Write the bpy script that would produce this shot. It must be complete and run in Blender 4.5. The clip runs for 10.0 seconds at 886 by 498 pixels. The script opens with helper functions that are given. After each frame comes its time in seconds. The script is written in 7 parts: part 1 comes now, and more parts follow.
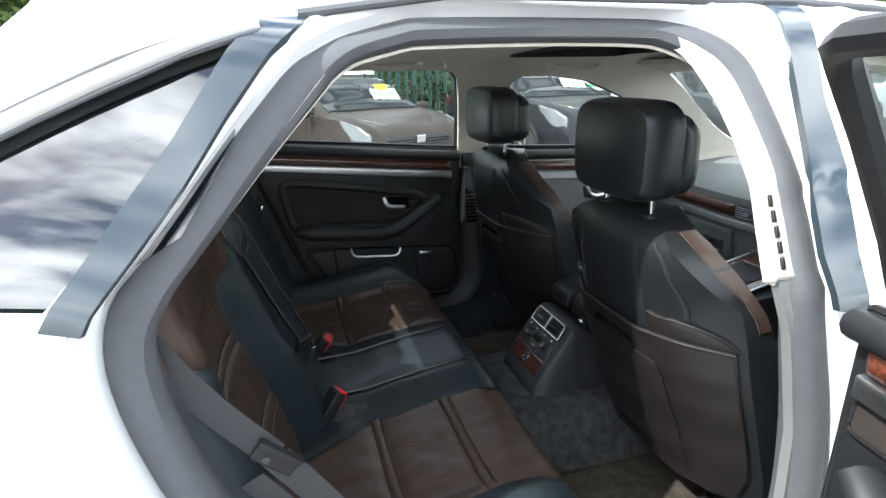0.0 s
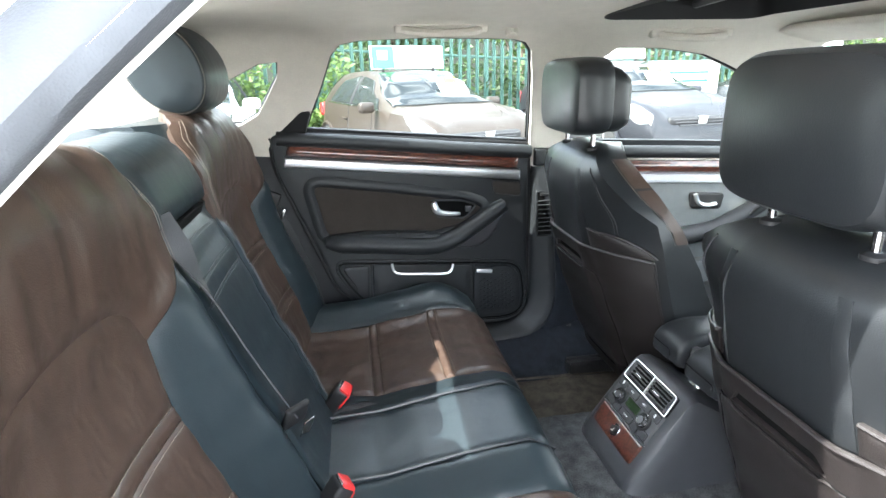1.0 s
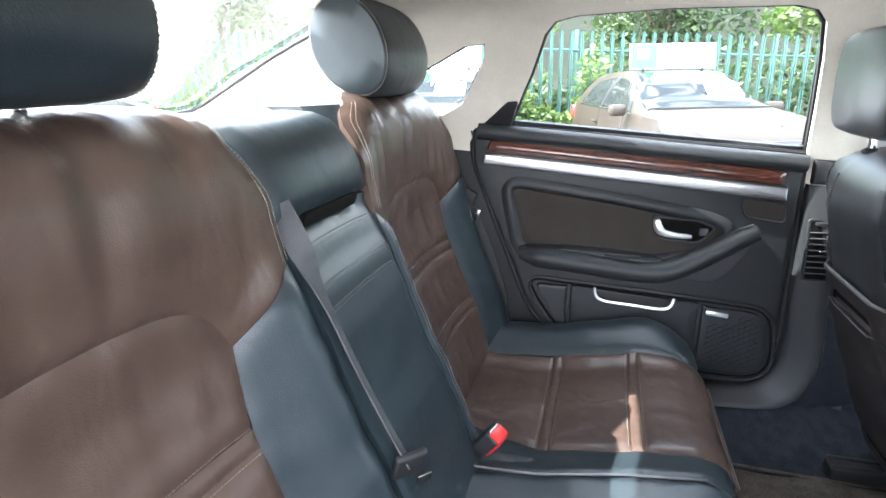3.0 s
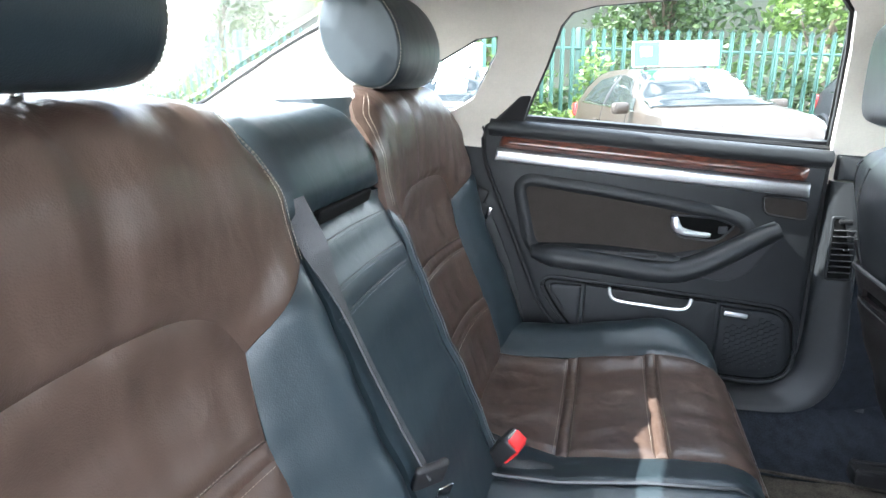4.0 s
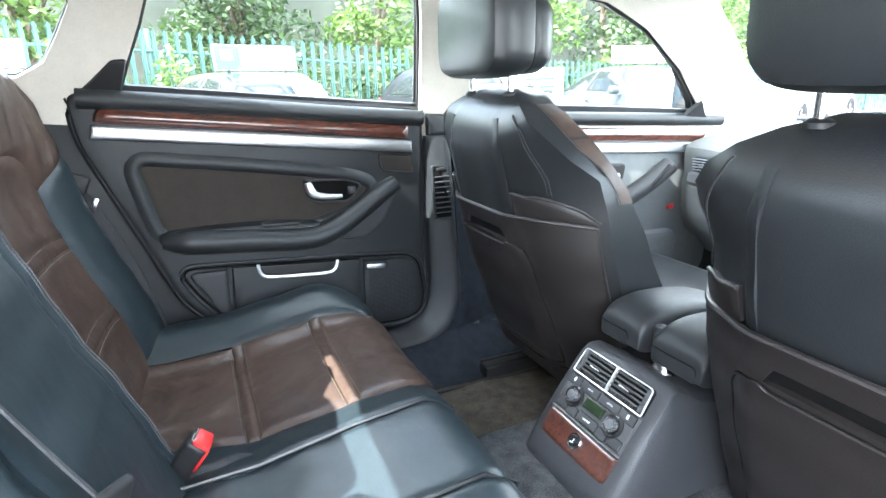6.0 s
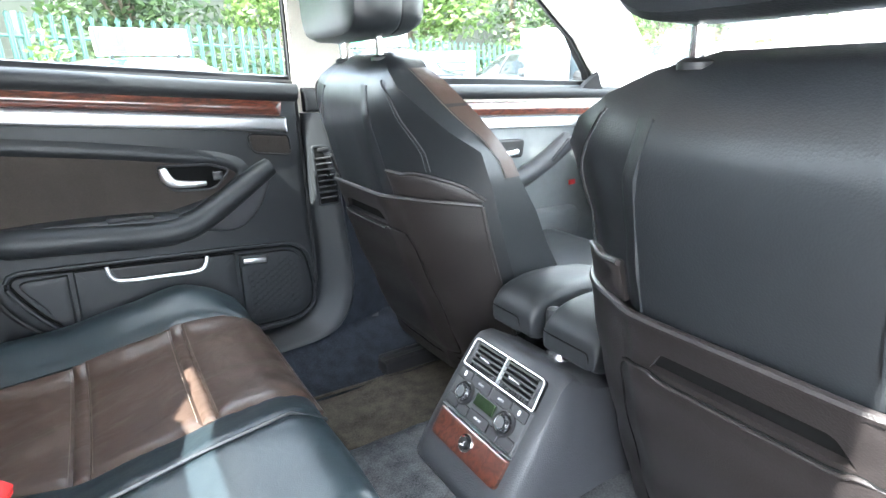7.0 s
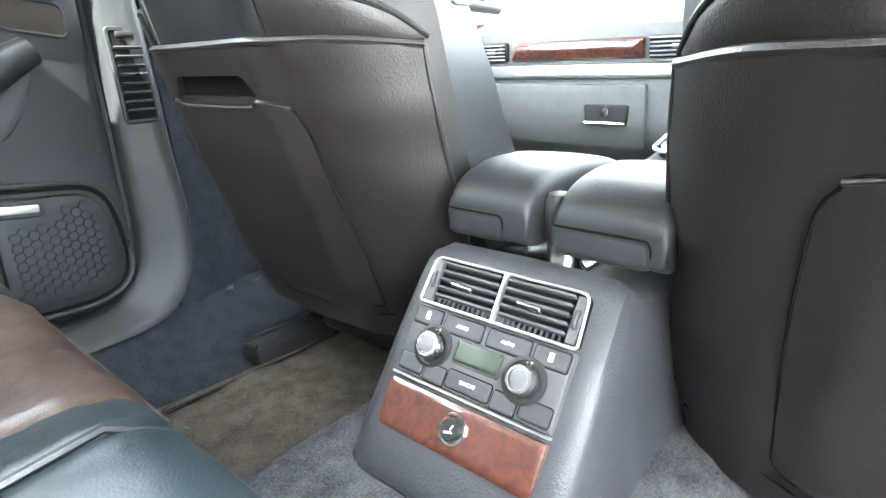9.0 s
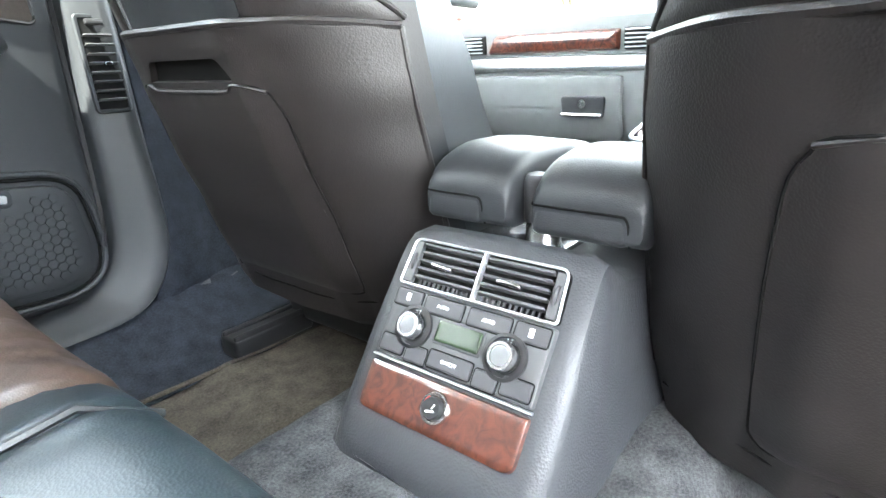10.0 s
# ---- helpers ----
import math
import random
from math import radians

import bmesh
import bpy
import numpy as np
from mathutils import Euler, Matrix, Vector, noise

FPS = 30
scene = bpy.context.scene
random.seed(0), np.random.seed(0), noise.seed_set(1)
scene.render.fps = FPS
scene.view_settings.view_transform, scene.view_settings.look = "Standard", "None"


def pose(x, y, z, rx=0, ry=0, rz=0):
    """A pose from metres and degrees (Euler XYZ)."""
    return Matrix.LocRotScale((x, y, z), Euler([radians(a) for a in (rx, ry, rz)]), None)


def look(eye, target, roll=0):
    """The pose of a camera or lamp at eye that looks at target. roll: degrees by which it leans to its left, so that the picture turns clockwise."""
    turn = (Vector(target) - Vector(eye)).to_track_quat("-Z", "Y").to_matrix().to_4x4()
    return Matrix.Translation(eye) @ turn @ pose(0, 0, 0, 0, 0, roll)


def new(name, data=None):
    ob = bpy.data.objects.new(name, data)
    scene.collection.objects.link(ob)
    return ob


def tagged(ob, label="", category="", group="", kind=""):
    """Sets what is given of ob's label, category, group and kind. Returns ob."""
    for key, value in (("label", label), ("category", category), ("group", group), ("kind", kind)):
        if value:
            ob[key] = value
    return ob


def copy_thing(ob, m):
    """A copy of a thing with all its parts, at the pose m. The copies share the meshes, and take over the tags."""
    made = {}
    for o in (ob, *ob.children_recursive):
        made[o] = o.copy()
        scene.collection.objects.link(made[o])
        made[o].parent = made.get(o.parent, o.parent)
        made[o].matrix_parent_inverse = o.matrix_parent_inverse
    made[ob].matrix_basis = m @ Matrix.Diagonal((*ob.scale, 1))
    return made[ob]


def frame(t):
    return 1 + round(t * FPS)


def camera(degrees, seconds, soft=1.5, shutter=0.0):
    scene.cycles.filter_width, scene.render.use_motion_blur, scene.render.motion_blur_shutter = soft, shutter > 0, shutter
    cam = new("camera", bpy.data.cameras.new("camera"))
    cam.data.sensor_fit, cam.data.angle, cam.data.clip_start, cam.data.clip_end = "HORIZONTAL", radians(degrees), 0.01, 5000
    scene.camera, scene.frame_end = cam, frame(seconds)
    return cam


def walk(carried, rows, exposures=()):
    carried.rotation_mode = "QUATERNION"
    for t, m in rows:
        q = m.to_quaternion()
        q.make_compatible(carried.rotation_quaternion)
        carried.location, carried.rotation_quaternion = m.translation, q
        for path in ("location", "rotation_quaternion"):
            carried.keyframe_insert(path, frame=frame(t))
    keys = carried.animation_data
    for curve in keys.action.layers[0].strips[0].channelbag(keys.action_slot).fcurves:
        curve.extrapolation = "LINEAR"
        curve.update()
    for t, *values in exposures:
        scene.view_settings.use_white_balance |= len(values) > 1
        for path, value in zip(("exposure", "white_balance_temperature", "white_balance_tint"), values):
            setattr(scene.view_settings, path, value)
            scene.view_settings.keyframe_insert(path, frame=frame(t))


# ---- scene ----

cam = camera(76.5, 10.0)
PATH = [
    (0, (-0.765, -1.45, 1.271), (-0.237, 0.382, 0.668), -1.2),
    (0.5, (-0.667, -1.231, 1.237), (-0.218, 0.622, 0.635), -1.1),
    (1, (-0.624, -1.01, 1.19), (-0.329, 0.874, 0.59), -1.3),
    (1.5, (-0.601, -0.872, 1.171), (-0.542, 1.038, 0.581), -1.3),
    (2, (-0.556, -0.805, 1.156), (-0.743, 1.1, 0.578), -1.4),
    (2.5, (-0.526, -0.768, 1.143), (-0.924, 1.107, 0.57), -1.2),
    (3, (-0.513, -0.758, 1.14), (-1.049, 1.083, 0.57), -1.1),
    (3.2, (-0.508, -0.759, 1.141), (-1.08, 1.07, 0.569), -1.1),
    (4.3, (-0.566, -0.72, 1.119), (-1.037, 1.137, 0.545), -1.3),
    (4.5, (-0.567, -0.726, 1.111), (-0.883, 1.164, 0.537), -1.4),
    (5, (-0.608, -0.71, 1.07), (-0.337, 1.184, 0.485), -1.2),
    (5.5, (-0.633, -0.697, 1.035), (0.008, 1.107, 0.457), -1.1),
    (5.7, (-0.641, -0.696, 1.022), (0.066, 1.088, 0.46), -1.2),
    (6.8, (-0.511, -0.659, 1.022), (0.384, 1.024, 0.416), -2.1),
    (7, (-0.49, -0.629, 0.978), (0.492, 1.002, 0.366), -2.2),
    (7.5, (-0.43, -0.492, 0.845), (0.734, 1.01, 0.222), -1.9),
    (8, (-0.413, -0.367, 0.793), (0.913, 0.99, 0.161), -2.0),
    (8.5, (-0.415, -0.301, 0.759), (0.97, 0.995, 0.126), -2.0),
    (9, (-0.409, -0.282, 0.731), (1.016, 0.969, 0.097), -2.0),
    (9.5, (-0.411, -0.282, 0.714), (1.043, 0.936, 0.079), -2.0),
    (10, (-0.413, -0.285, 0.712), (1.058, 0.912, 0.077), -2.0),
]
EXPOSURES = [(0.0, 1.0, 6250, 7), (0.5, 2.1, 6350, 6), (1.0, 3.0, 6250, 7), (1.5, 3.2, 6250, 10), (2.5, 3.35, 6200, 12), (4.5, 3.35, 5950, 7), (5.5, 3.6, 5950, 6), (7.0, 3.87, 6100, 7), (8.0, 4.47, 6280, 6), (10.0, 4.69, 6400, 6)]
walk(cam, [(t, look(eye, target, roll)) for t, eye, target, roll in PATH], EXPOSURES)

# ---- world, sun ----
SUN = Vector((0.628, 0.16, -0.776)).normalized()
world = bpy.data.worlds.new("sky_world")
scene.world = world
world.use_nodes = True
wn = world.node_tree.nodes
sky = wn.new("ShaderNodeTexSky")
sky.sky_type, sky.sun_disc = "NISHITA", False
sky.sun_elevation = math.asin(-SUN.z)
sky.sun_rotation = math.atan2(-SUN.x, -SUN.y)
sky.air_density, sky.dust_density = 1.0, 2.0
wn["Background"].inputs["Strength"].default_value = 0.15
cloud_co = wn.new("ShaderNodeTexCoord")
cloud_map = wn.new("ShaderNodeMapping")
cloud_map.inputs["Scale"].default_value = (1.2, 1.2, 3.5)
cloud = wn.new("ShaderNodeTexNoise")
cloud.inputs["Scale"].default_value, cloud.inputs["Detail"].default_value = 2.2, 6
cloud_ramp = wn.new("ShaderNodeValToRGB")
cloud_ramp.color_ramp.elements[0].position, cloud_ramp.color_ramp.elements[1].position = 0.41, 0.63
cloud_mix = wn.new("ShaderNodeMixRGB")
cloud_mix.inputs[2].default_value = (22, 22.3, 22.8, 1)
wl = world.node_tree.links
wl.new(cloud_co.outputs["Generated"], cloud_map.inputs[0])
wl.new(cloud_map.outputs[0], cloud.inputs["Vector"])
wl.new(cloud.outputs["Fac"], cloud_ramp.inputs[0])
wl.new(cloud_ramp.outputs[0], cloud_mix.inputs[0])
wl.new(sky.outputs[0], cloud_mix.inputs[1])
wl.new(cloud_mix.outputs[0], wn["Background"].inputs["Color"])
sun_data = bpy.data.lights.new("sun", "SUN")
sun_data.energy, sun_data.angle, sun_data.color = 5.0, radians(0.5), (1.0, 0.96, 0.90)
sun = new("sun", sun_data)
sun.matrix_world = look((0, 0, 30), Vector((0, 0, 30)) + SUN)


# ---- materials ----
def material(name, color, rough=0.5, metal=0.0, spot=0.0, scale=40.0, bump=0.0, bump_scale=400.0, coat=0.0, spec=0.5, color2=None):
    """A surface with colour that varies at two scales and a fine relief."""
    m = bpy.data.materials.new(name)
    m.use_nodes = True
    n, l = m.node_tree.nodes, m.node_tree.links
    b = n["Principled BSDF"]
    b.inputs["Roughness"].default_value, b.inputs["Metallic"].default_value = rough, metal
    b.inputs["Coat Weight"].default_value = coat
    b.inputs["Coat Roughness"].default_value = 0.05
    b.inputs["Specular IOR Level"].default_value = spec
    co = n.new("ShaderNodeTexCoord")
    a = n.new("ShaderNodeTexNoise")
    a.inputs["Scale"].default_value, a.inputs["Detail"].default_value = scale, 5
    l.new(co.outputs["Object"], a.inputs["Vector"])
    big = n.new("ShaderNodeTexNoise")
    big.inputs["Scale"].default_value, big.inputs["Detail"].default_value = scale / 9, 3
    l.new(co.outputs["Object"], big.inputs["Vector"])
    add = n.new("ShaderNodeMath")
    add.operation = "ADD"
    l.new(a.outputs["Fac"], add.inputs[0])
    l.new(big.outputs["Fac"], add.inputs[1])
    ramp = n.new("ShaderNodeMapRange")
    ramp.inputs["From Min"].default_value, ramp.inputs["From Max"].default_value = 0.7, 1.3
    l.new(add.outputs[0], ramp.inputs["Value"])
    mix = n.new("ShaderNodeMixRGB")
    mix.inputs[1].default_value = (*[c * (1 - spot) for c in color], 1)
    mix.inputs[2].default_value = (*(color2 or [min(1, c * (1 + spot)) for c in color]), 1)
    l.new(ramp.outputs[0], mix.inputs[0])
    l.new(mix.outputs[0], b.inputs["Base Color"])
    rr = n.new("ShaderNodeMapRange")
    rr.inputs["To Min"].default_value, rr.inputs["To Max"].default_value = rough * 0.85, min(1, rough * 1.15)
    l.new(big.outputs["Fac"], rr.inputs["Value"])
    l.new(rr.outputs[0], b.inputs["Roughness"])
    if bump:
        g = n.new("ShaderNodeTexVoronoi")
        g.inputs["Scale"].default_value = bump_scale
        l.new(co.outputs["Object"], g.inputs["Vector"])
        bp = n.new("ShaderNodeBump")
        bp.inputs["Strength"].default_value, bp.inputs["Distance"].default_value = bump, 0.001
        l.new(g.outputs["Distance"], bp.inputs["Height"])
        l.new(bp.outputs[0], b.inputs["Normal"])
    return m


def leather(name, color, rough, wrinkle=0.35, spec=0.4):
    """Leather: fine grain and soft wrinkles."""
    m = material(name, color, rough, spot=0.12, scale=25, spec=spec)
    n, l = m.node_tree.nodes, m.node_tree.links
    co = n.new("ShaderNodeTexCoord")
    v = n.new("ShaderNodeTexVoronoi")
    v.inputs["Scale"].default_value = 520
    w = n.new("ShaderNodeTexNoise")
    w.inputs["Scale"].default_value, w.inputs["Detail"].default_value, w.inputs["Distortion"].default_value = 16, 2, 0.3
    mp = n.new("ShaderNodeMapping")
    mp.inputs["Scale"].default_value = (1.0, 1.2, 0.8)
    l.new(co.outputs["Object"], v.inputs["Vector"])
    l.new(co.outputs["Object"], mp.inputs[0])
    l.new(mp.outputs[0], w.inputs["Vector"])
    b1, b2 = n.new("ShaderNodeBump"), n.new("ShaderNodeBump")
    b1.inputs["Strength"].default_value, b1.inputs["Distance"].default_value = wrinkle, 0.008
    b2.inputs["Strength"].default_value, b2.inputs["Distance"].default_value = 0.25, 0.0006
    l.new(w.outputs["Fac"], b1.inputs["Height"])
    l.new(v.outputs["Distance"], b2.inputs["Height"])
    l.new(b1.outputs[0], b2.inputs["Normal"])
    l.new(b2.outputs[0], n["Principled BSDF"].inputs["Normal"])
    return m


def burl(name, color, dark):
    """Varnished burr walnut: swirled dark veins under a clear coat."""
    m = material(name, color, 0.35, coat=1.0, spot=0.2)
    n, l = m.node_tree.nodes, m.node_tree.links
    co = n.new("ShaderNodeTexCoord")
    mp = n.new("ShaderNodeMapping")
    mp.inputs["Scale"].default_value = (14, 60, 60)
    w = n.new("ShaderNodeTexNoise")
    w.inputs["Scale"].default_value, w.inputs["Detail"].default_value, w.inputs["Distortion"].default_value = 1.0, 8, 2.2
    r = n.new("ShaderNodeValToRGB")
    r.color_ramp.elements[0].position, r.color_ramp.elements[0].color = 0.35, (*dark, 1)
    r.color_ramp.elements[1].position, r.color_ramp.elements[1].color = 0.62, (*color, 1)
    l.new(co.outputs["Object"], mp.inputs[0])
    l.new(mp.outputs[0], w.inputs["Vector"])
    l.new(w.outputs["Fac"], r.inputs[0])
    l.new(r.outputs[0], n["Principled BSDF"].inputs["Base Color"])
    return m


def glass(name, tint, base=0.06):
    """A thin pane: clear, with a sheen that grows at grazing angles."""
    m = bpy.data.materials.new(name)
    m.use_nodes = True
    n, l = m.node_tree.nodes, m.node_tree.links
    n.remove(n["Principled BSDF"])
    t, g, f, x, pw, ml, ad = (n.new("ShaderNode" + k) for k in ("BsdfTransparent", "BsdfGlossy", "LayerWeight", "MixShader", "Math", "Math", "Math"))
    t.inputs[0].default_value = (*tint, 1)
    g.inputs["Roughness"].default_value = 0.01
    f.inputs["Blend"].default_value = 0.5
    pw.operation, ml.operation, ad.operation = "POWER", "MULTIPLY", "ADD"
    pw.inputs[1].default_value, ml.inputs[1].default_value, ad.inputs[1].default_value = 5.0, 0.85, base
    l.new(f.outputs["Facing"], pw.inputs[0])
    l.new(pw.outputs[0], ml.inputs[0])
    l.new(ml.outputs[0], ad.inputs[0])
    l.new(ad.outputs[0], x.inputs[0])
    l.new(t.outputs[0], x.inputs[1])
    l.new(g.outputs[0], x.inputs[2])
    l.new(x.outputs[0], n["Material Output"].inputs[0])
    return m


def glow(name, color, strength):
    m = material(name, color, 0.4)
    b = m.node_tree.nodes["Principled BSDF"]
    b.inputs["Emission Color"].default_value, b.inputs["Emission Strength"].default_value = (*color, 1), strength
    return m


BROWN = leather("brown_leather", (0.052, 0.0335, 0.0255), 0.36, 0.5, 0.42)
BLUE = leather("black_leather", (0.0145, 0.0215, 0.0255), 0.37, 0.22, 0.38)
SMOOTH = leather("smooth_black_leather", (0.013, 0.0145, 0.016), 0.34, 0.05, 0.45)
SHELL = material("seat_shell_plastic", (0.0135, 0.0112, 0.0108), 0.42, bump=0.25, bump_scale=500, spot=0.08, spec=0.45)
PLASTIC = material("soft_black_plastic", (0.0165, 0.018, 0.0200), 0.48, bump=0.2, bump_scale=600, spot=0.08, spec=0.34)
DARK = material("dark_plastic", (0.014, 0.014, 0.015), 0.5, spot=0.1, spec=0.3)
KEY = material("button_plastic", (0.040, 0.040, 0.043), 0.5, spot=0.05, spec=0.3)
# lighter copy of the black plastic: windscreen light put into the front trim's colour
DASH = material("lit_grey_plastic", (0.156, 0.163, 0.163), 0.6, bump=0.2, bump_scale=600, spot=0.08)
CLOTH = material("charcoal_cloth", (0.038, 0.032, 0.028), 0.9, spec=0.12, spot=0.15, scale=300, bump=0.5, bump_scale=900)
PLATE = material("grey_plate", (0.055, 0.056, 0.058), 0.5, spot=0.05, spec=0.35)
PALEKEY = material("silver_grey_plastic", (0.13, 0.13, 0.135), 0.36, metal=0.5)
CREAM = material("cream_headliner", (0.62, 0.58, 0.51), 0.9, spot=0.05, scale=200, bump=0.3, bump_scale=900)
CARPET = material("grey_carpet", (0.024, 0.026, 0.028), 0.95, color2=(0.090, 0.092, 0.094), spot=0.1, scale=330, bump=1.0, bump_scale=700, spec=0.12)
WOOD = burl("walnut_veneer", (0.13, 0.034, 0.017), (0.030, 0.008, 0.005))
BURR = burl("burr_walnut", (0.078, 0.023, 0.013), (0.030, 0.009, 0.006))
ALU = material("brushed_aluminium", (0.62, 0.63, 0.65), 0.35, metal=1.0, spot=0.05, scale=120)
SATIN = material("satin_chrome", (0.85, 0.85, 0.86), 0.32, metal=0.85)
KNOB = material("satin_knob", (0.36, 0.36, 0.37), 0.22, metal=0.95)
CHROME = material("chrome", (0.60, 0.60, 0.61), 0.18, metal=1.0)
RED = material("red_plastic", (0.55, 0.02, 0.02), 0.4)
BELT = material("belt_webbing", (0.034, 0.035, 0.038), 0.6, bump=0.6, bump_scale=700, spot=0.1)
SURROUND_PAINT = material("pale_window_surround", (0.42, 0.41, 0.39), 0.4, spot=0.08, scale=30)
WHITE = material("white_paint", (0.80, 0.81, 0.82), 0.25, coat=1.0, spot=0.02, scale=20)
RUBBER = material("grey_rubber_seal", (0.075, 0.079, 0.087), 0.7, spot=0.07, scale=60, bump=0.3, bump_scale=500)
PIANO = material("gloss_black_trim", (0.03, 0.042, 0.052), 0.16, coat=0.6)
THREAD = material("pale_thread", (0.22, 0.19, 0.155), 0.8)
THREAD2 = material("grey_thread", (0.10, 0.105, 0.11), 0.8)
GLASS = glass("clear_glass", (0.88, 0.92, 0.90))
# mirror share raised above the other panes for a veil of reflected light
HAZE = glass("veiled_rear_glass", (0.88, 0.91, 0.90), 0.14)
FACIA = material("console_plastic", (0.031, 0.0325, 0.036), 0.46, bump=0.3, bump_scale=450, spot=0.08, spec=0.4)
MATCLOTH = material("brown_grey_mat", (0.030, 0.026, 0.021), 0.95, color2=(0.082, 0.072, 0.058), spot=0.1, scale=280, bump=1.0, bump_scale=600, spec=0.12)
SIDECARPET = material("dark_blue_carpet", (0.017, 0.020, 0.026), 0.95, spec=0.1, spot=0.45, scale=300, bump=1.0, bump_scale=700)
SKYGLASS = glass("reflecting_glass", (0.08, 0.11, 0.15), 0.19)
TINT = glass("tinted_glass", (0.16, 0.18, 0.20), 0.15)
SCREEN = material("green_display", (0.014, 0.024, 0.011), 0.20)
PRINT = material("white_print", (0.7, 0.7, 0.7), 0.6)
# near-black: shade of slots and recesses put into the colour; dark joints too
HOLE = material("recess_shade_black", (0.004, 0.004, 0.004), 0.9, spec=0.1)
LAMP = glow("lamp_lens", (1.0, 0.62, 0.32), 0.35)


# ---- building helpers ----
def part(name, geo, mat, parent=None, label="", smooth=40, m=None, kind="", category=""):
    """Links geometry (verts, faces) as one mesh object under a thing or a part."""
    me = bpy.data.meshes.new(name)
    v, f = geo
    if m is not None:
        v = [m @ Vector(p) for p in v]
        if m.determinant() < 0:
            f = [tuple(reversed(q)) for q in f]
    me.from_pydata([tuple(p) for p in v], [], f)
    me.materials.append(mat)
    if smooth:
        bm = bmesh.new()
        bm.from_mesh(me)
        lim = radians(smooth)
        for e in bm.edges:
            e.smooth = not (len(e.link_faces) == 2 and e.calc_face_angle(0) > lim)
        for q in bm.faces:
            q.smooth = True
        bm.to_mesh(me)
        bm.free()
    ob = new(name, me)
    if parent is not None:
        ob.parent = parent
    return tagged(ob, label, category, "", kind)


def thing(name, label, category, group="", kind="", at=(0, 0, 0)):
    ob = new(name)
    ob.empty_display_size = 0.05
    ob.location = at
    return tagged(ob, label, category, group, kind)


def join(*geos):
    v, f = [], []
    for gv, gf in geos:
        k = len(v)
        v += [tuple(p) for p in gv]
        f += [tuple(i + k for i in q) for q in gf]
    return v, f


def moved(geo, m):
    v = [tuple(m @ Vector(p)) for p in geo[0]]
    return v, ([tuple(reversed(q)) for q in geo[1]] if m.determinant() < 0 else geo[1])


MIRROR = Matrix.Diagonal((1, -1, 1, 1))


def rpoly(pts, n=5):
    """A closed outline with rounded corners: points (a, b, radius)."""
    out = []
    for i, p in enumerate(pts):
        a, b = Vector(p[:2]), (Vector(pts[i - 1][:2]), Vector(pts[(i + 1) % len(pts)][:2]))
        r = p[2] if len(p) > 2 else 0
        if r <= 0:
            out.append(tuple(a))
            continue
        d0, d1 = b[0] - a, b[1] - a
        s = a + d0.normalized() * min(r, d0.length * 0.49)
        e = a + d1.normalized() * min(r, d1.length * 0.49)
        for k in range(n + 1):
            t = k / n
            q = s * (1 - t) ** 2 + a * 2 * t * (1 - t) + e * t * t
            out.append(tuple(q))
    return out


def spread(pts, step, closed=True):
    """Points at even steps along an outline or line."""
    ring = [Vector(p) for p in pts] + ([Vector(pts[0])] if closed else [])
    out = []
    for a, b in zip(ring, ring[1:]):
        k = max(1, int((b - a).length / step + 0.5))
        out += [a.lerp(b, i / k) for i in range(k)]
    if not closed:
        out.append(ring[-1])
    return out


def smooth_line(pts, n=6):
    """A Catmull-Rom line through points."""
    p = [Vector(q) for q in pts]
    p = [p[0] * 2 - p[1]] + p + [p[-1] * 2 - p[-2]]
    out = []
    for i in range(1, len(p) - 2):
        for k in range(n):
            t = k / n
            out.append(0.5 * (2 * p[i] + (p[i + 1] - p[i - 1]) * t + (2 * p[i - 1] - 5 * p[i] + 4 * p[i + 1] - p[i + 2]) * t * t + (3 * p[i] - p[i - 1] - 3 * p[i + 1] + p[i + 2]) * t ** 3))
    out.append(p[-2])
    return out


def normal_of(surf, a, b, side):
    e = 0.004
    p = Vector(surf(a, b))
    n = (Vector(surf(a + e, b)) - p).cross(Vector(surf(a, b + e)) - p)
    return n.normalized() * side


